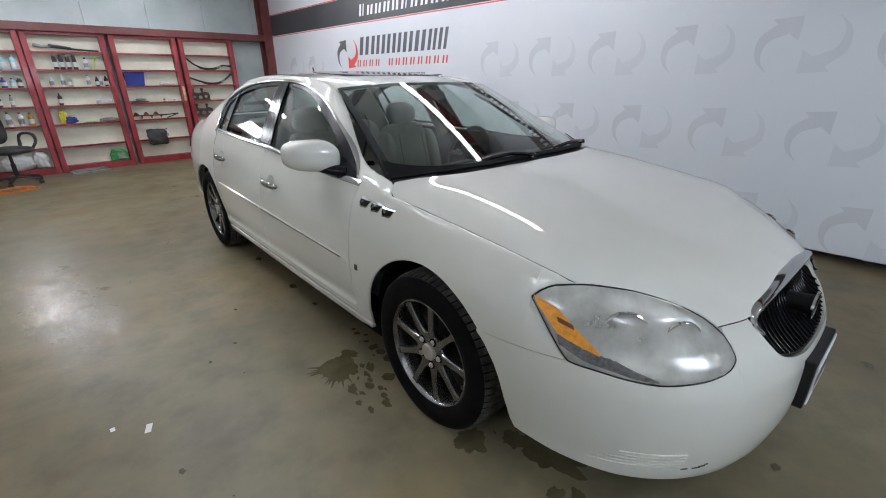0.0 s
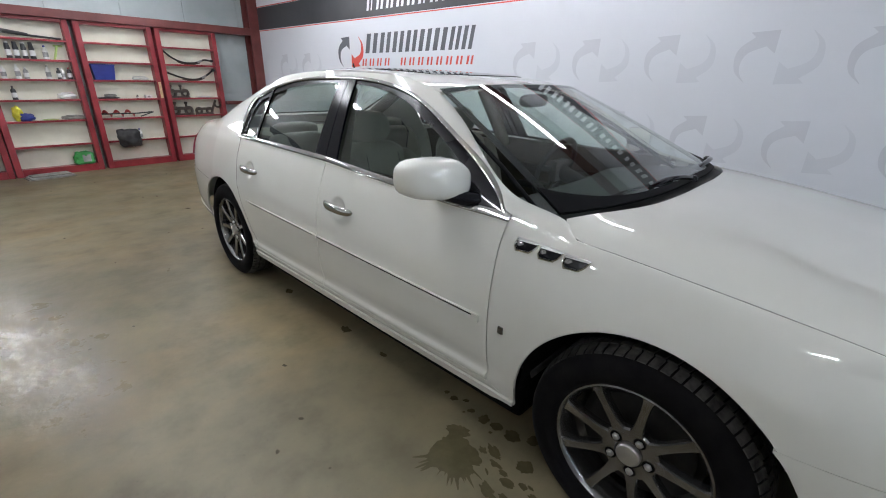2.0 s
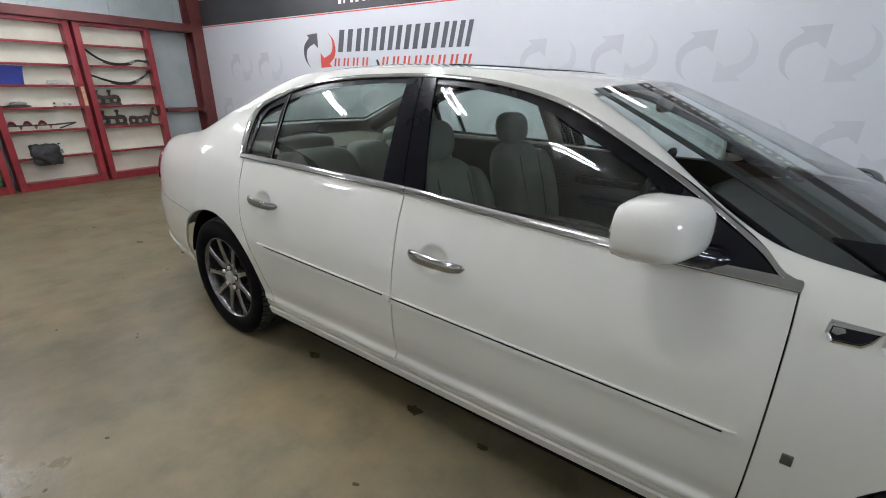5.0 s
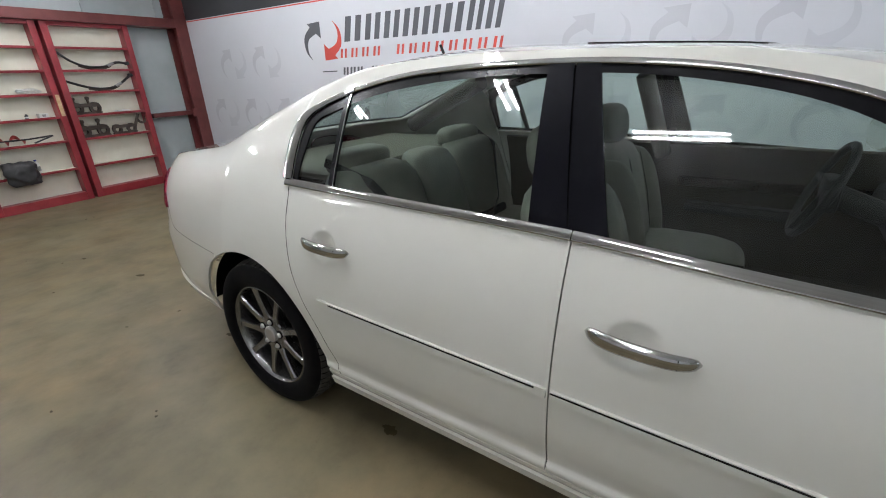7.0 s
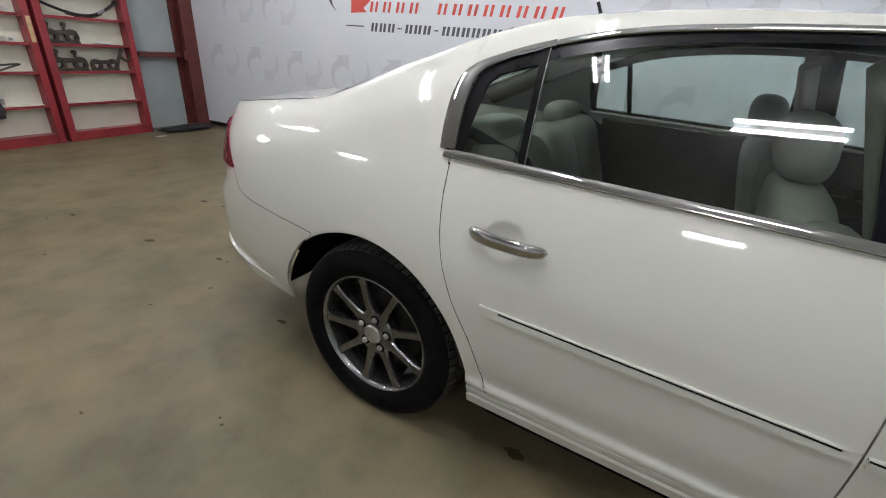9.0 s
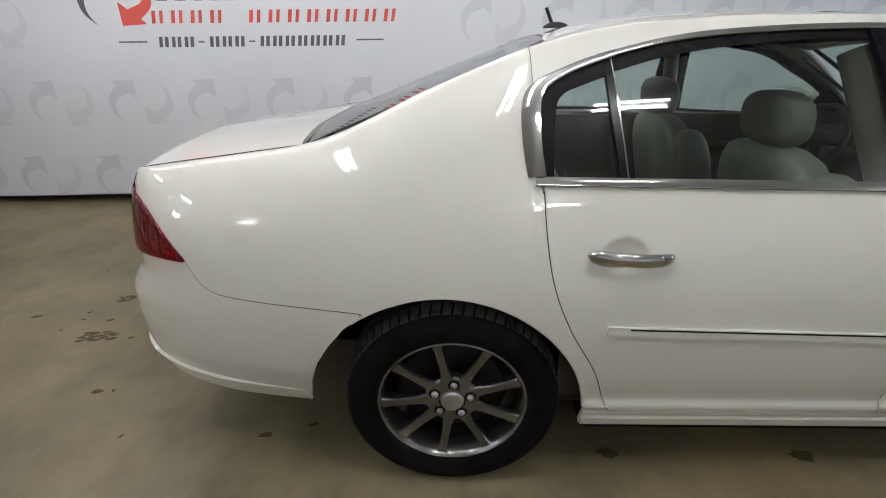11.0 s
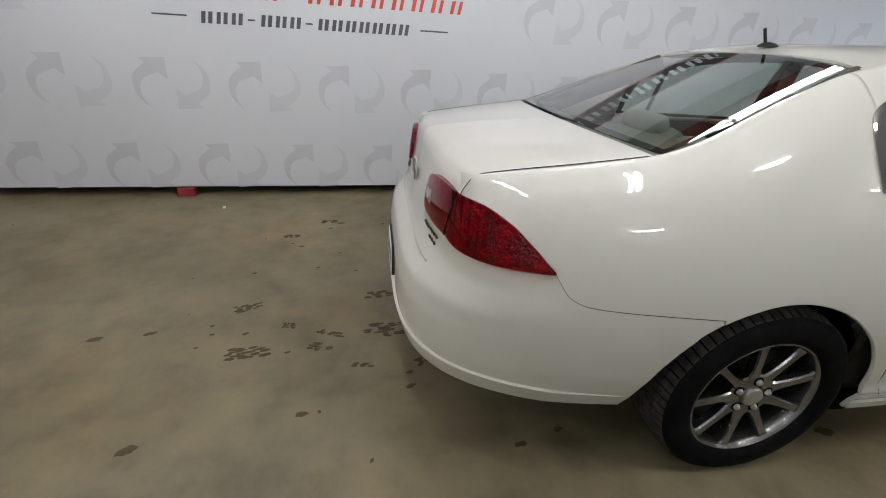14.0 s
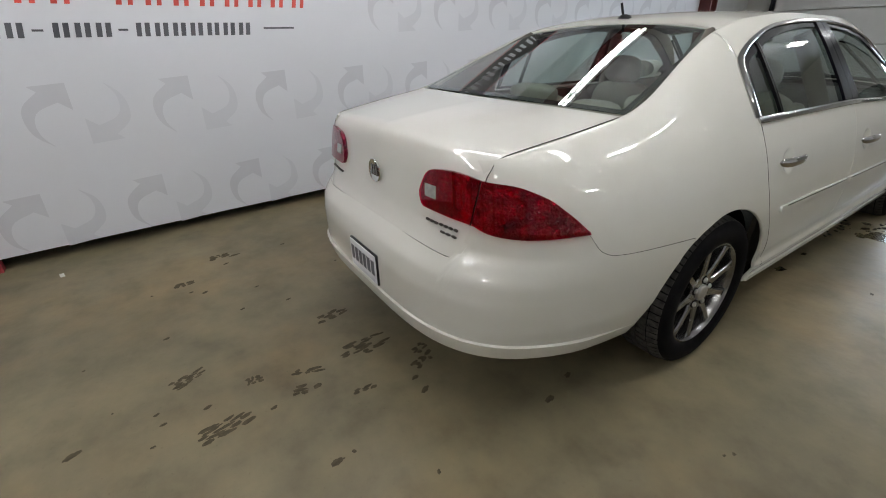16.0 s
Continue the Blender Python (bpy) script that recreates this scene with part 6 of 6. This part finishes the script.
def casting(x, z, w, h, posts, label):
    """A rusty bracket plate with round holes and upright ball studs."""
    c = holder("iron_casting", pose(x, ON - 0.02, z), label, "casting", "iron castings")
    bm = bmesh.new()
    n = 22
    for cx in (-w * 0.30, w * 0.30):
        ring_o = [(cx + w * 0.20 * math.cos(a), h * 0.34 + h * 0.34 * math.sin(a)) for a in np.linspace(0, 2 * math.pi, n, endpoint=False)]
        ring_i = [(cx + w * 0.10 * math.cos(a), h * 0.34 + h * 0.17 * math.sin(a)) for a in np.linspace(0, 2 * math.pi, n, endpoint=False)]
        fo, fi = [bm.verts.new((u, -0.02, v)) for u, v in ring_o], [bm.verts.new((u, -0.02, v)) for u, v in ring_i]
        bo, bi = [bm.verts.new((u, 0.02, v)) for u, v in ring_o], [bm.verts.new((u, 0.02, v)) for u, v in ring_i]
        for i in range(n):
            j = (i + 1) % n
            for q in ((fo[i], fo[j], fi[j], fi[i]), (bo[i], bo[j], bi[j], bi[i]), (fo[i], fo[j], bo[j], bo[i]), (fi[i], fi[j], bi[j], bi[i])):
                bm.faces.new(q)
    box(bm, (-w * 0.5, -0.019, 0.0), (w * 0.5, 0.019, h * 0.13), 0.004)
    box(bm, (-w * 0.46, -0.018, h * 0.40), (w * 0.46, 0.018, h * 0.62), 0.006)
    part("plate", bm, rusty_iron, c, "", True, 30)
    for px in posts:
        bm = bmesh.new()
        lathe(bm, [(w * 0.045, h * 0.55), (w * 0.045, h * 0.80), (w * 0.075, h * 0.86), (w * 0.075, h * 0.96), (w * 0.03, h)], 16, "z", (px * w, 0, 0))
        part("stud", bm, rusty_iron, c, "", True, 40)
    return c


casting(0.885, 1.055, 0.33, 0.215, (-0.36, 0.12), "rusty dark iron casting with two studs on the shelf")
casting(0.890, 0.768, 0.36, 0.225, (-0.3, 0.2), "rusty dark iron casting with two studs on the shelf")
casting(1.255, 0.768, 0.30, 0.190, (), "rusty dark iron casting with round holes on the shelf")
hook = holder("tow_hook", pose(1.455, ON - 0.02, 0.768), "dark iron tow hook leaning on a casting", "hook")
bm = bmesh.new()
tube(bm, [(0.05 + 0.055 * math.cos(a), 0, 0.185 + 0.065 * math.sin(a)) for a in np.linspace(2.6, 6.6, 18)], 0.016, 8)
part("bend", bm, rusty_iron, hook, "", True, 60)
bm = bmesh.new()
tube(bm, [(0.02, 0, 0.24), (-0.02, 0, 0.16), (-0.07, 0, 0.05), (-0.08, 0, 0.0)], 0.020, 8)
part("shank", bm, rusty_iron, hook, "", True, 60)
casting_lid = crumpled("work_glove", 1.30, ON, 1.055, 0.10, 0.04, 0.012, hues["white"], "pale flat work glove on the shelf", "glove", 4)

# middle bay
bin_ = holder("storage_bin", pose(-0.125, 7.02, 1.333), "deep blue open plastic storage bin", "bin")
bm = bmesh.new()
lo, hi = [(-0.125, -0.055), (0.125, -0.055), (0.125, 0.055), (-0.125, 0.055)], [(-0.15, -0.07), (0.15, -0.07), (0.15, 0.07), (-0.15, 0.07)]
a = [bm.verts.new((u, v, 0)) for u, v in lo]
b = [bm.verts.new((u, v, 0.215)) for u, v in hi]
c = [bm.verts.new((u * 0.96, v * 0.93, 0.215)) for u, v in hi]
d = [bm.verts.new((u * 0.95, v * 0.92, 0.008)) for u, v in lo]
bm.faces.new(a[::-1])
bm.faces.new(d)
for p, q in ((a, b), (b, c), (c, d)):
    for i in range(4):
        bm.faces.new((p[i], p[(i + 1) % 4], q[(i + 1) % 4], q[i]))
part("tub", bm, hues["blue"], bin_)
bm = bmesh.new()
tube(bm, [(-0.155, -0.075, 0.215), (0.155, -0.075, 0.215), (0.155, 0.075, 0.215), (-0.155, 0.075, 0.215)], 0.007, 6, 1.0, True)
part("rolled_rim", bm, hues["blue"], bin_)
crumpled("foil_pack", 0.36, ON, 1.330, 0.11, 0.04, 0.032, hues["silver"], "crumpled silver packet on the shelf", "packet", 2)
crumpled("hand_tool", -0.13, ON, 1.055, 0.15, 0.03, 0.014, hues["dark"], "flat dark hand tool on the shelf", "tool", 3)
crumpled("rag", -0.10, ON + 0.01, 1.082, 0.08, 0.03, 0.022, hues["cloth"], "crumpled pale rag on the shelf", "rag", 9)
bottle(0.265, 1.055, 0.055, 0.018, "dark", "dark", "small dark screw jar on the shelf", "jar")
pk = part("parts_box", boxed((0.37, ON - 0.05, 1.0555), (0.465, ON + 0.04, 1.105), 0.006), hues["white"])
tagged(pk, "small white cardboard parts box", "box")
part("box_mark", boxed((0.40, ON - 0.0512, 1.068), (0.435, ON - 0.0498, 1.095)), hues["grey"], pk)
auger = holder("ice_auger", pose(-0.04, ON - 0.02, 0.768), "red spiral hand auger lying on the shelf", "auger")
bm = bmesh.new()
prev = None
for i in range(90):
    t = i / 89
    ang = 2 * math.pi * 3.0 * t
    o = bm.verts.new((-0.23 + 0.46 * t, 0.058 * math.cos(ang), 0.065 + 0.058 * math.sin(ang)))
    q = bm.verts.new((-0.23 + 0.46 * t, 0.012 * math.cos(ang), 0.065 + 0.012 * math.sin(ang)))
    if prev:
        bm.faces.new((prev[0], o, q, prev[1]))
    prev = (o, q)
bmesh.ops.solidify(bm, geom=list(bm.faces), thickness=0.005)
part("blade", bm, hues["red"], auger, "red painted spiral blade", True, 40)
bm = bmesh.new()
tube(bm, [(-0.24, 0, 0.065), (0.24, 0, 0.060), (0.47, 0, 0.075)], 0.010, 8)
part("shaft", bm, black_iron, auger, "", True, 60)
bm = bmesh.new()
tube(bm, [(0.28, -0.01, 0.010), (0.48, -0.01, 0.075)], 0.009, 8)
part("handle", bm, hues["dark"], auger, "", True, 60)
bag = crumpled("black_bag", 0.00, 6.945, 0.318, 0.145, 0.075, 0.138, hues["dark"], "black zipped bag hanging over the shelf edge", "bag", 5, 3.4)
bottle(0.185, 0.420, 0.165, 0.030, "white", "blue", "small clear bottle with a blue cap", "bottle")

# third bay
tool = holder("snow_brush", pose(-0.93, ON, 1.852), "long dark ice scraper on the top shelf", "scraper")
bm = bmesh.new()
tube(bm, [(-0.40, 0, 0.085), (-0.10, 0, 0.055), (0.20, 0, 0.030), (0.40, 0, 0.018)], 0.014, 8, 1.4)
part("shaft", bm, hues["dark"], tool, "", True, 60)
bm = bmesh.new()
tube(bm, [(-0.40, 0.0, 0.092), (-0.30, 0, 0.070), (-0.16, 0, 0.075)], 0.024, 8, 0.9)
part("grip", bm, hues["grey"], tool, "", True, 60)
bm = bmesh.new()
tube(bm, [(-0.22, -0.01, 0.088), (-0.05, -0.01, 0.062), (0.05, -0.01, 0.045)], 0.022, 8, 0.7)
part("brush_head", bm, hues["dark"], tool, "", True, 60)
for i in range(4):
    bottle(-1.13 + 0.082 * i, 1.590, 0.215, 0.031, "dark", "dark" if i % 2 else "white", "dark spray can with a pale wrapper", "spray_can", 0.75, 0.72)
bottle(-0.745, 1.590, 0.185, 0.032, "white", "blue", "white squeeze bottle with a blue cap")
sq = holder("squeegee", pose(-0.615, ON, 1.590), "lime green squeegee leaning on the shelf", "squeegee")
bm = bmesh.new()
tube(bm, [(-0.045, 0, 0.0), (-0.01, 0, 0.10), (0.02, 0.02, 0.185)], 0.014, 8, 1.2)
part("handle", bm, hues["lime"], sq, "", True, 60)
bm = bmesh.new()
tube(bm, [(-0.02, 0.02, 0.19), (0.085, 0.02, 0.185)], 0.012, 8)
part("blade", bm, hues["lime"], sq, "", True, 60)
for x, h, b_, c_ in ((-1.245, 0.17, "white", "white"), (-1.10, 0.19, "white", "white"), (-1.015, 0.155, "grey", "white"), (-0.775, 0.185, "white", "grey"), (-0.655, 0.155, "dark", "dark"), (-0.615, 0.155, "white", "white"), (-0.535, 0.165, "dark", "red")):
    bottle(x, 1.330, h, 0.029, b_, c_, ("white" if b_ == "white" else "grey" if b_ == "grey" else "dark") + " plastic fluid bottle on the shelf")
bottle(-1.205, 1.055, 0.185, 0.030, "dark", "dark", "dark trigger bottle on the shelf", "bottle", 0.3, 0.35)
crumpled("plastic_wrap", -0.64, ON, 1.055, 0.10, 0.045, 0.050, hues["white"], "crumpled white plastic wrap", "wrap", 6)
crumpled("work_glove", -1.235, ON, 0.768, 0.055, 0.045, 0.105, hues["yellow"], "yellow and blue work glove on the shelf", "glove", 7)
crumpled("work_glove", -1.155, ON - 0.02, 0.768, 0.085, 0.04, 0.055, hues["blue"], "blue work glove on the shelf", "glove", 8)
crumpled("rag", -0.63, ON, 0.768, 0.145, 0.045, 0.032, hues["cloth"], "crumpled grey rag on the shelf", "rag", 11)
crumpled("rag", -0.90, ON, 0.768, 0.10, 0.03, 0.010, hues["lime"], "flat green-yellow rag on the shelf", "rag", 12)
pack = crumpled("litter_bag", -0.635, ON - 0.03, 0.105, 0.125, 0.055, 0.095, hues["green"], "bright green filled plastic bag", "bag", 13, 3.0)
part("bag_print", boxed((-0.03, -0.0625, 0.04), (0.07, -0.052, 0.145), 0.004), hues["grey"], pack)

# far bay
for i, x in enumerate((-2.30, -2.16, -2.02, -1.88, -1.74, -1.62)):
    bottle(x, 1.590, 0.20, 0.042, "cyan", "white", "pale blue shrink-wrapped water bottle", "water_bottle", 0.4, 0.4)
for x, h, b_, c_ in ((-2.30, 0.15, "grey", "red"), (-2.10, 0.17, "white", "dark"), (-1.92, 0.16, "white", "red"), (-1.80, 0.15, "blue", "dark"), (-1.70, 0.14, "cyan", "blue"), (-1.62, 0.15, "dark", "white")):
    bottle(x, 1.330, h, 0.034, b_, c_, "plastic fluid bottle on the shelf")
for x, h, b_, c_ in ((-2.26, 0.17, "red", "dark"), (-2.02, 0.19, "red", "dark"), (-1.92, 0.17, "dark", "grey"), (-1.78, 0.18, "grey", "dark")):
    bottle(x, 1.055, h, 0.026, b_, c_, "slim dark bottle on the shelf")
for x, h, b_, c_ in ((-2.32, 0.19, "amber", "white"), (-2.18, 0.21, "amber", "white"), (-2.02, 0.20, "grey", "dark"), (-1.89, 0.215, "white", "dark"), (-1.75, 0.21, "white", "red"), (-1.63, 0.20, "amber", "red")):
    bottle(x, 0.768, h, 0.036, b_, c_, "trigger spray bottle of cleaner", "spray_bottle", 0.35, 0.4)
crumpled("white_sack", -1.95, ON - 0.02, 0.105, 0.19, 0.06, 0.11, hues["white"], "white filled plastic sack", "sack", 21, 3)
crumpled("white_sack", -1.68, ON - 0.02, 0.105, 0.09, 0.06, 0.13, hues["white"], "white filled plastic sack", "sack", 22, 3)

# on the floor by the shelves
mat_ = holder("folded_mat", pose(-1.12, 6.76, 0, 0, 0, 6), "worn grey folded rubber mat on the floor", "mat")
for i, (w, d) in enumerate(((0.27, 0.14), (0.25, 0.13), (0.22, 0.12))):
    part("fold", boxed((-w, -d, 0.016 * i), (w, d, 0.016 * i + 0.015), 0.006), hues["cloth"] if i != 1 else hues["grey"], mat_)
crumpled("black_tarp", 2.02, 6.80, 0.0, 0.36, 0.14, 0.035, hues["dark"], "black crumpled tarp on the floor", "tarp", 31)
crumpled("paper_scrap", 1.52, 6.62, 0.0, 0.07, 0.03, 0.003, hues["white"], "white paper scrap on the floor", "paper", 32)
chair = holder("office_chair", pose(-2.02, 6.38, 0, 0, 0, 35), "black padded office chair on castors", "chair")
part("seat", blob((-0.25, -0.25, 0.44), (0.25, 0.25, 0.54), 3.4), hues["dark"], chair, "", True, 60)
part("backrest", blob((-0.23, 0.20, 0.56), (0.23, 0.30, 1.02), 3.2, 0.1), hues["dark"], chair, "", True, 60)
for s in (-1, 1):
    bm = bmesh.new()
    tube(bm, smooth_line([(s * 0.27, 0.12, 0.50), (s * 0.30, 0.14, 0.64), (s * 0.30, 0.05, 0.70), (s * 0.30, -0.12, 0.69), (s * 0.29, -0.17, 0.60), (s * 0.25, -0.12, 0.49)], 20), 0.019, 8, 1.2)
    part("armrest", bm, hues["dark"], chair, "", True, 60)
bm = bmesh.new()
lathe(bm, [(0.028, 0.10), (0.028, 0.30), (0.02, 0.30), (0.02, 0.45)], 14)
part("gas_post", bm, black_iron, chair, "", True, 40)
for k in range(5):
    a = 2 * math.pi * k / 5
    bm = bmesh.new()
    tube(bm, [(0, 0, 0.115), (0.16 * math.cos(a), 0.16 * math.sin(a), 0.10), (0.30 * math.cos(a), 0.30 * math.sin(a), 0.07)], 0.02, 8, 1.1)
    leg = part("base_leg", bm, hues["dark"], chair, "", True, 60)
    bm = bmesh.new()
    lathe(bm, [(0.012, -0.022), (0.029, -0.018), (0.029, 0.018), (0.012, 0.022)], 14, "x", (0.30 * math.cos(a), 0.30 * math.sin(a), 0.029))
    part("castor", bm, hues["dark"], leg, "", True, 40)


def cable(name, x, y, loops, material, label, seed, size):
    rng = random.Random(seed)
    pts = []
    for i in range(loops * 9):
        a = 2 * math.pi * i / 9
        r = size * (0.45 + 0.55 * rng.random())
        pts.append((x + r * math.cos(a) * 1.3, y + r * math.sin(a), 0.008 + 0.012 * (i % 5) / 4))
    bm = bmesh.new()
    tube(bm, smooth_line(pts, loops * 40), 0.0055, 6)
    return tagged(part(name, bm, material, None, "", True, 60), label, "cable")


cable("extension_cord", -2.12, 5.85, 6, hues["orange"], "tangled orange extension cord on the floor", 3, 0.24)
cable("power_cable", -2.62, 3.30, 3, hues["dark"], "loose black power cable on the floor", 4, 0.17)

# ---- spills and prints on the slab ----
def splash(x, y, r, seed, material, name, label, stretch=1.0, turn=0.0, points=34, spiky=0.45, drip=1.0, wedge=0.0):
    """A thin uneven puddle."""
    bm = bmesh.new()
    points *= 2
    dice = random.Random(seed)
    drips = [(dice.uniform(-1.25, 1.25) if wedge else dice.uniform(0, 2 * math.pi), dice.uniform(0.05, 0.3) * spiky * drip, dice.uniform(0.06, 0.22) / drip) for _ in range(points // 10)]
    mid, edge, foot = bm.verts.new((0, 0, 0.0016)), [], []
    for i in range(points):
        a = 2 * math.pi * i / points
        p = Vector((math.cos(a), math.sin(a), seed * 1.7))
        k = r * (0.78 + spiky * 0.9 * noise.noise(p * 1.3) + spiky * 0.5 * noise.noise(p * 2.9) + spiky * 0.35 * noise.noise(p * 7.0))
        k += r * sum(m * math.exp(-(math.remainder(a - c, 2 * math.pi) / w) ** 2) for c, m, w in drips)
        k = max(k, r * 0.2)
        u, v = k * math.cos(a) * stretch, k * math.sin(a) * (1 + wedge * math.cos(a))
        edge.append(bm.verts.new((u, v, 0.0013)))
        foot.append(bm.verts.new((u * 1.02, v * 1.02, 0.0002)))
    for i in range(points):
        j = (i + 1) % points
        bm.faces.new((mid, edge[i], edge[j]))
        bm.faces.new((edge[i], foot[i], foot[j], edge[j]))
    ob = part(name, bm, material, None, "")
    ob.matrix_basis = pose(x, y, 0.0, 0, 0, turn)
    return tagged(ob, label, "spill" if name == "spill" else "mark")


WET = "dark wet oily spill on the concrete"
splash(-1.045, -0.815, 0.118, 1, wet, "spill", WET, 1.12, 208, 130, 0.22, 5.5, 0.45)
splash(-0.938, -0.757, 0.045, 2, wet, "spill", WET, 1.3, 120, 40, 0.35)
splash(-0.917, -1.064, 0.036, 3, wet, "spill", WET, 1.3, 100, 30, 0.3)
rng = random.Random(5)
for i in range(26):
    t = rng.random()
    splash(-0.99 - 0.12 * t + rng.uniform(-0.09, 0.09), -0.88 - 0.32 * t + rng.uniform(-0.04, 0.04), rng.uniform(0.006, 0.020), 10 + i, wet, "spill", "small dark splash drop on the concrete", rng.uniform(1, 2.6), 75 + rng.uniform(-25, 25), 14)
for i, (x, y, r) in enumerate(((-0.816, -0.795, 0.028), (-0.813, -0.86, 0.026), (-0.816, -0.941, 0.042), (-0.799, -0.61, 0.020), (-0.788, -0.557, 0.014), (-0.812, -0.721, 0.016), (-0.86, -0.86, 0.008), (-0.84, -0.70, 0.006), (-0.78, -1.02, 0.03), (-0.775, -0.66, 0.012))):
    splash(x, y, r, 50 + i, wet, "spill", "small dark splash drop on the concrete", rng.uniform(1, 1.5), rng.uniform(0, 180), 26, 0.3)
for x, y, r, st, tn, sd in ((-0.93, -1.64, 0.075, 1.2, 30, 71), (-0.80, -1.76, 0.05, 1.3, 80, 72), (-0.76, -1.90, 0.10, 1.9, 95, 73), (-0.90, -2.02, 0.035, 1.2, 10, 74), (-0.85, -2.08, 0.03, 1.4, 60, 75), (-0.62, -1.72, 0.13, 1.5, 70, 76), (-0.20, -2.55, 0.02, 1, 0, 77), (-0.45, -2.62, 0.02, 1.4, 20, 78), (0.9, -2.75, 0.025, 1.5, 40, 79), (1.3, -2.9, 0.03, 1.3, 0, 80), (0.6, -2.9, 0.02, 1.3, 0, 81), (-0.77, 0.25, 0.030, 1.6, 85, 82), (-0.79, -0.1, 0.020, 1.6, 85, 83), (-0.73, 0.95, 0.026, 1.8, 80, 84)):
    splash(x, y, r, sd, wet, "spill", WET, st, tn, 34, 0.36, 1.6)
MARK = "dried dark mud spot on the concrete"
for i, (x, y, r) in enumerate(((-0.454, 4.50, 0.024), (0.291, 4.062, 0.034), (0.305, 3.833, 0.028), (-0.402, 3.648, 0.034), (-0.323, 3.063, 0.026), (-0.594, 2.235, 0.026), (-0.55, 2.065, 0.020), (-0.229, 2.615, 0.024), (-0.14, 2.605, 0.018),
                               (0.075, 3.163, 0.016), (0.249, 3.382, 0.018), (0.336, 3.556, 0.014), (0.261, 3.539, 0.014), (0.887, 3.45, 0.016), (0.926, 3.065, 0.013), (1.259, 3.198, 0.018), (1.314, 3.266, 0.013), (0.862, 2.828, 0.014),
                               (1.132, 2.927, 0.014), (1.58, 3.005, 0.018), (1.647, 2.595, 0.016), (-0.185, 2.134, 0.018), (-0.281, 2.155, 0.020), (-0.85, 2.9, 0.010), (-1.4, 2.4, 0.010), (-1.2, 0.2, 0.016), (-1.35, -0.2, 0.014), (-1.6, 1.2, 0.010), (-1.83, -0.95, 0.018))):
    splash(x, y, r * 0.64, 100 + i, mud, "mud_spot", MARK, 1.9, 92 + 8 * (i % 4), 22, 0.34)
for i in range(50):
    x, y = rng.uniform(-2.6, 2.2), rng.uniform(-3, 6.3)
    splash(x, y, rng.uniform(0.004, 0.011), 200 + i, mud, "mud_spot", "tiny dried mud fleck on the concrete", 1.3, 30 * i, 10)


def tyre_print(x, y, turn, length, width, n, seed):
    """A smear of broken, nearly parallel mud streaks left by a tyre's tread, running along turn degrees."""
    r = random.Random(seed)
    ob = holder("tyre_print", None, "broken dark tyre tread print on the concrete", "tyre print", "tyre prints")
    for i in range(n):
        v = width * ((i + 0.5) / n - 0.5)
        u = -length / 2 + r.uniform(0, 0.25) * length
        while u < length / 2:
            step = length * r.uniform(0.2, 0.62)
            if r.random() < 0.84:
                half, thick = step * 0.46, width / n * r.uniform(0.45, 0.72)
                bm = bmesh.new()
                lean = r.uniform(-0.12, 0.2)
                ring = [(math.cos(a), math.sin(a), r.uniform(0.72, 1.15)) for a in (k * math.pi / 7 for k in range(14))]
                vs = [bm.verts.new((u + half + a * half * k, v + lean * a * half + b * thick * k, 0.0012 + 0.0001 * (i % 4))) for a, b, k in ring]
                lo = [bm.verts.new((q.co.x, q.co.y, 0.0002)) for q in vs]
                bm.faces.new(vs)
                for k in range(14):
                    bm.faces.new((vs[k], lo[k], lo[(k + 1) % 14], vs[(k + 1) % 14]))
                part("tread_mark", bm, mud, ob)
            u += step * 1.12
    ob.matrix_basis = pose(x, y, 0, 0, 0, turn)
    return ob


for i, (x, y, tn, ln, wd, n) in enumerate(((0.484, 3.426, -77, 0.135, 0.070, 5), (0.095, 3.375, -85, 0.165, 0.085, 5), (0.10, 3.02, -109, 0.16, 0.060, 3), (0.21, 2.985, -116, 0.11, 0.035, 2),
                                           (0.20, 2.715, -94, 0.19, 0.120, 7), (0.55, 2.73, -85, 0.14, 0.070, 3), (0.013, 2.487, -70, 0.08, 0.050, 3), (-0.07, 2.530, -75, 0.10, 0.055, 3),
                                           (0.295, 3.190, -100, 0.06, 0.050, 3), (-0.06, 2.824, -100, 0.09, 0.030, 2), (1.72, 3.03, -95, 0.14, 0.075, 4), (1.45, 3.3, -95, 0.09, 0.05, 2), (-0.88, -2.18, -60, 0.16, 0.09, 4))):
    tyre_print(x, y, tn, ln, wd, n, 40 + i)
for i, (x, y, w, tn) in enumerate(((-1.866, -0.602, 0.028, 70), (-1.98, -0.502, 0.009, 0), (2.1, 3.9, 0.03, 10))):
    ob = part("paper_chip", boxed((-w, -0.012, 0.0), (w, 0.012, 0.003), 0.001), hues["white"])
    ob.matrix_basis = pose(x, y, 0.0, 0, 0, tn)
    tagged(ob, "small white paint chip on the concrete", "chip")
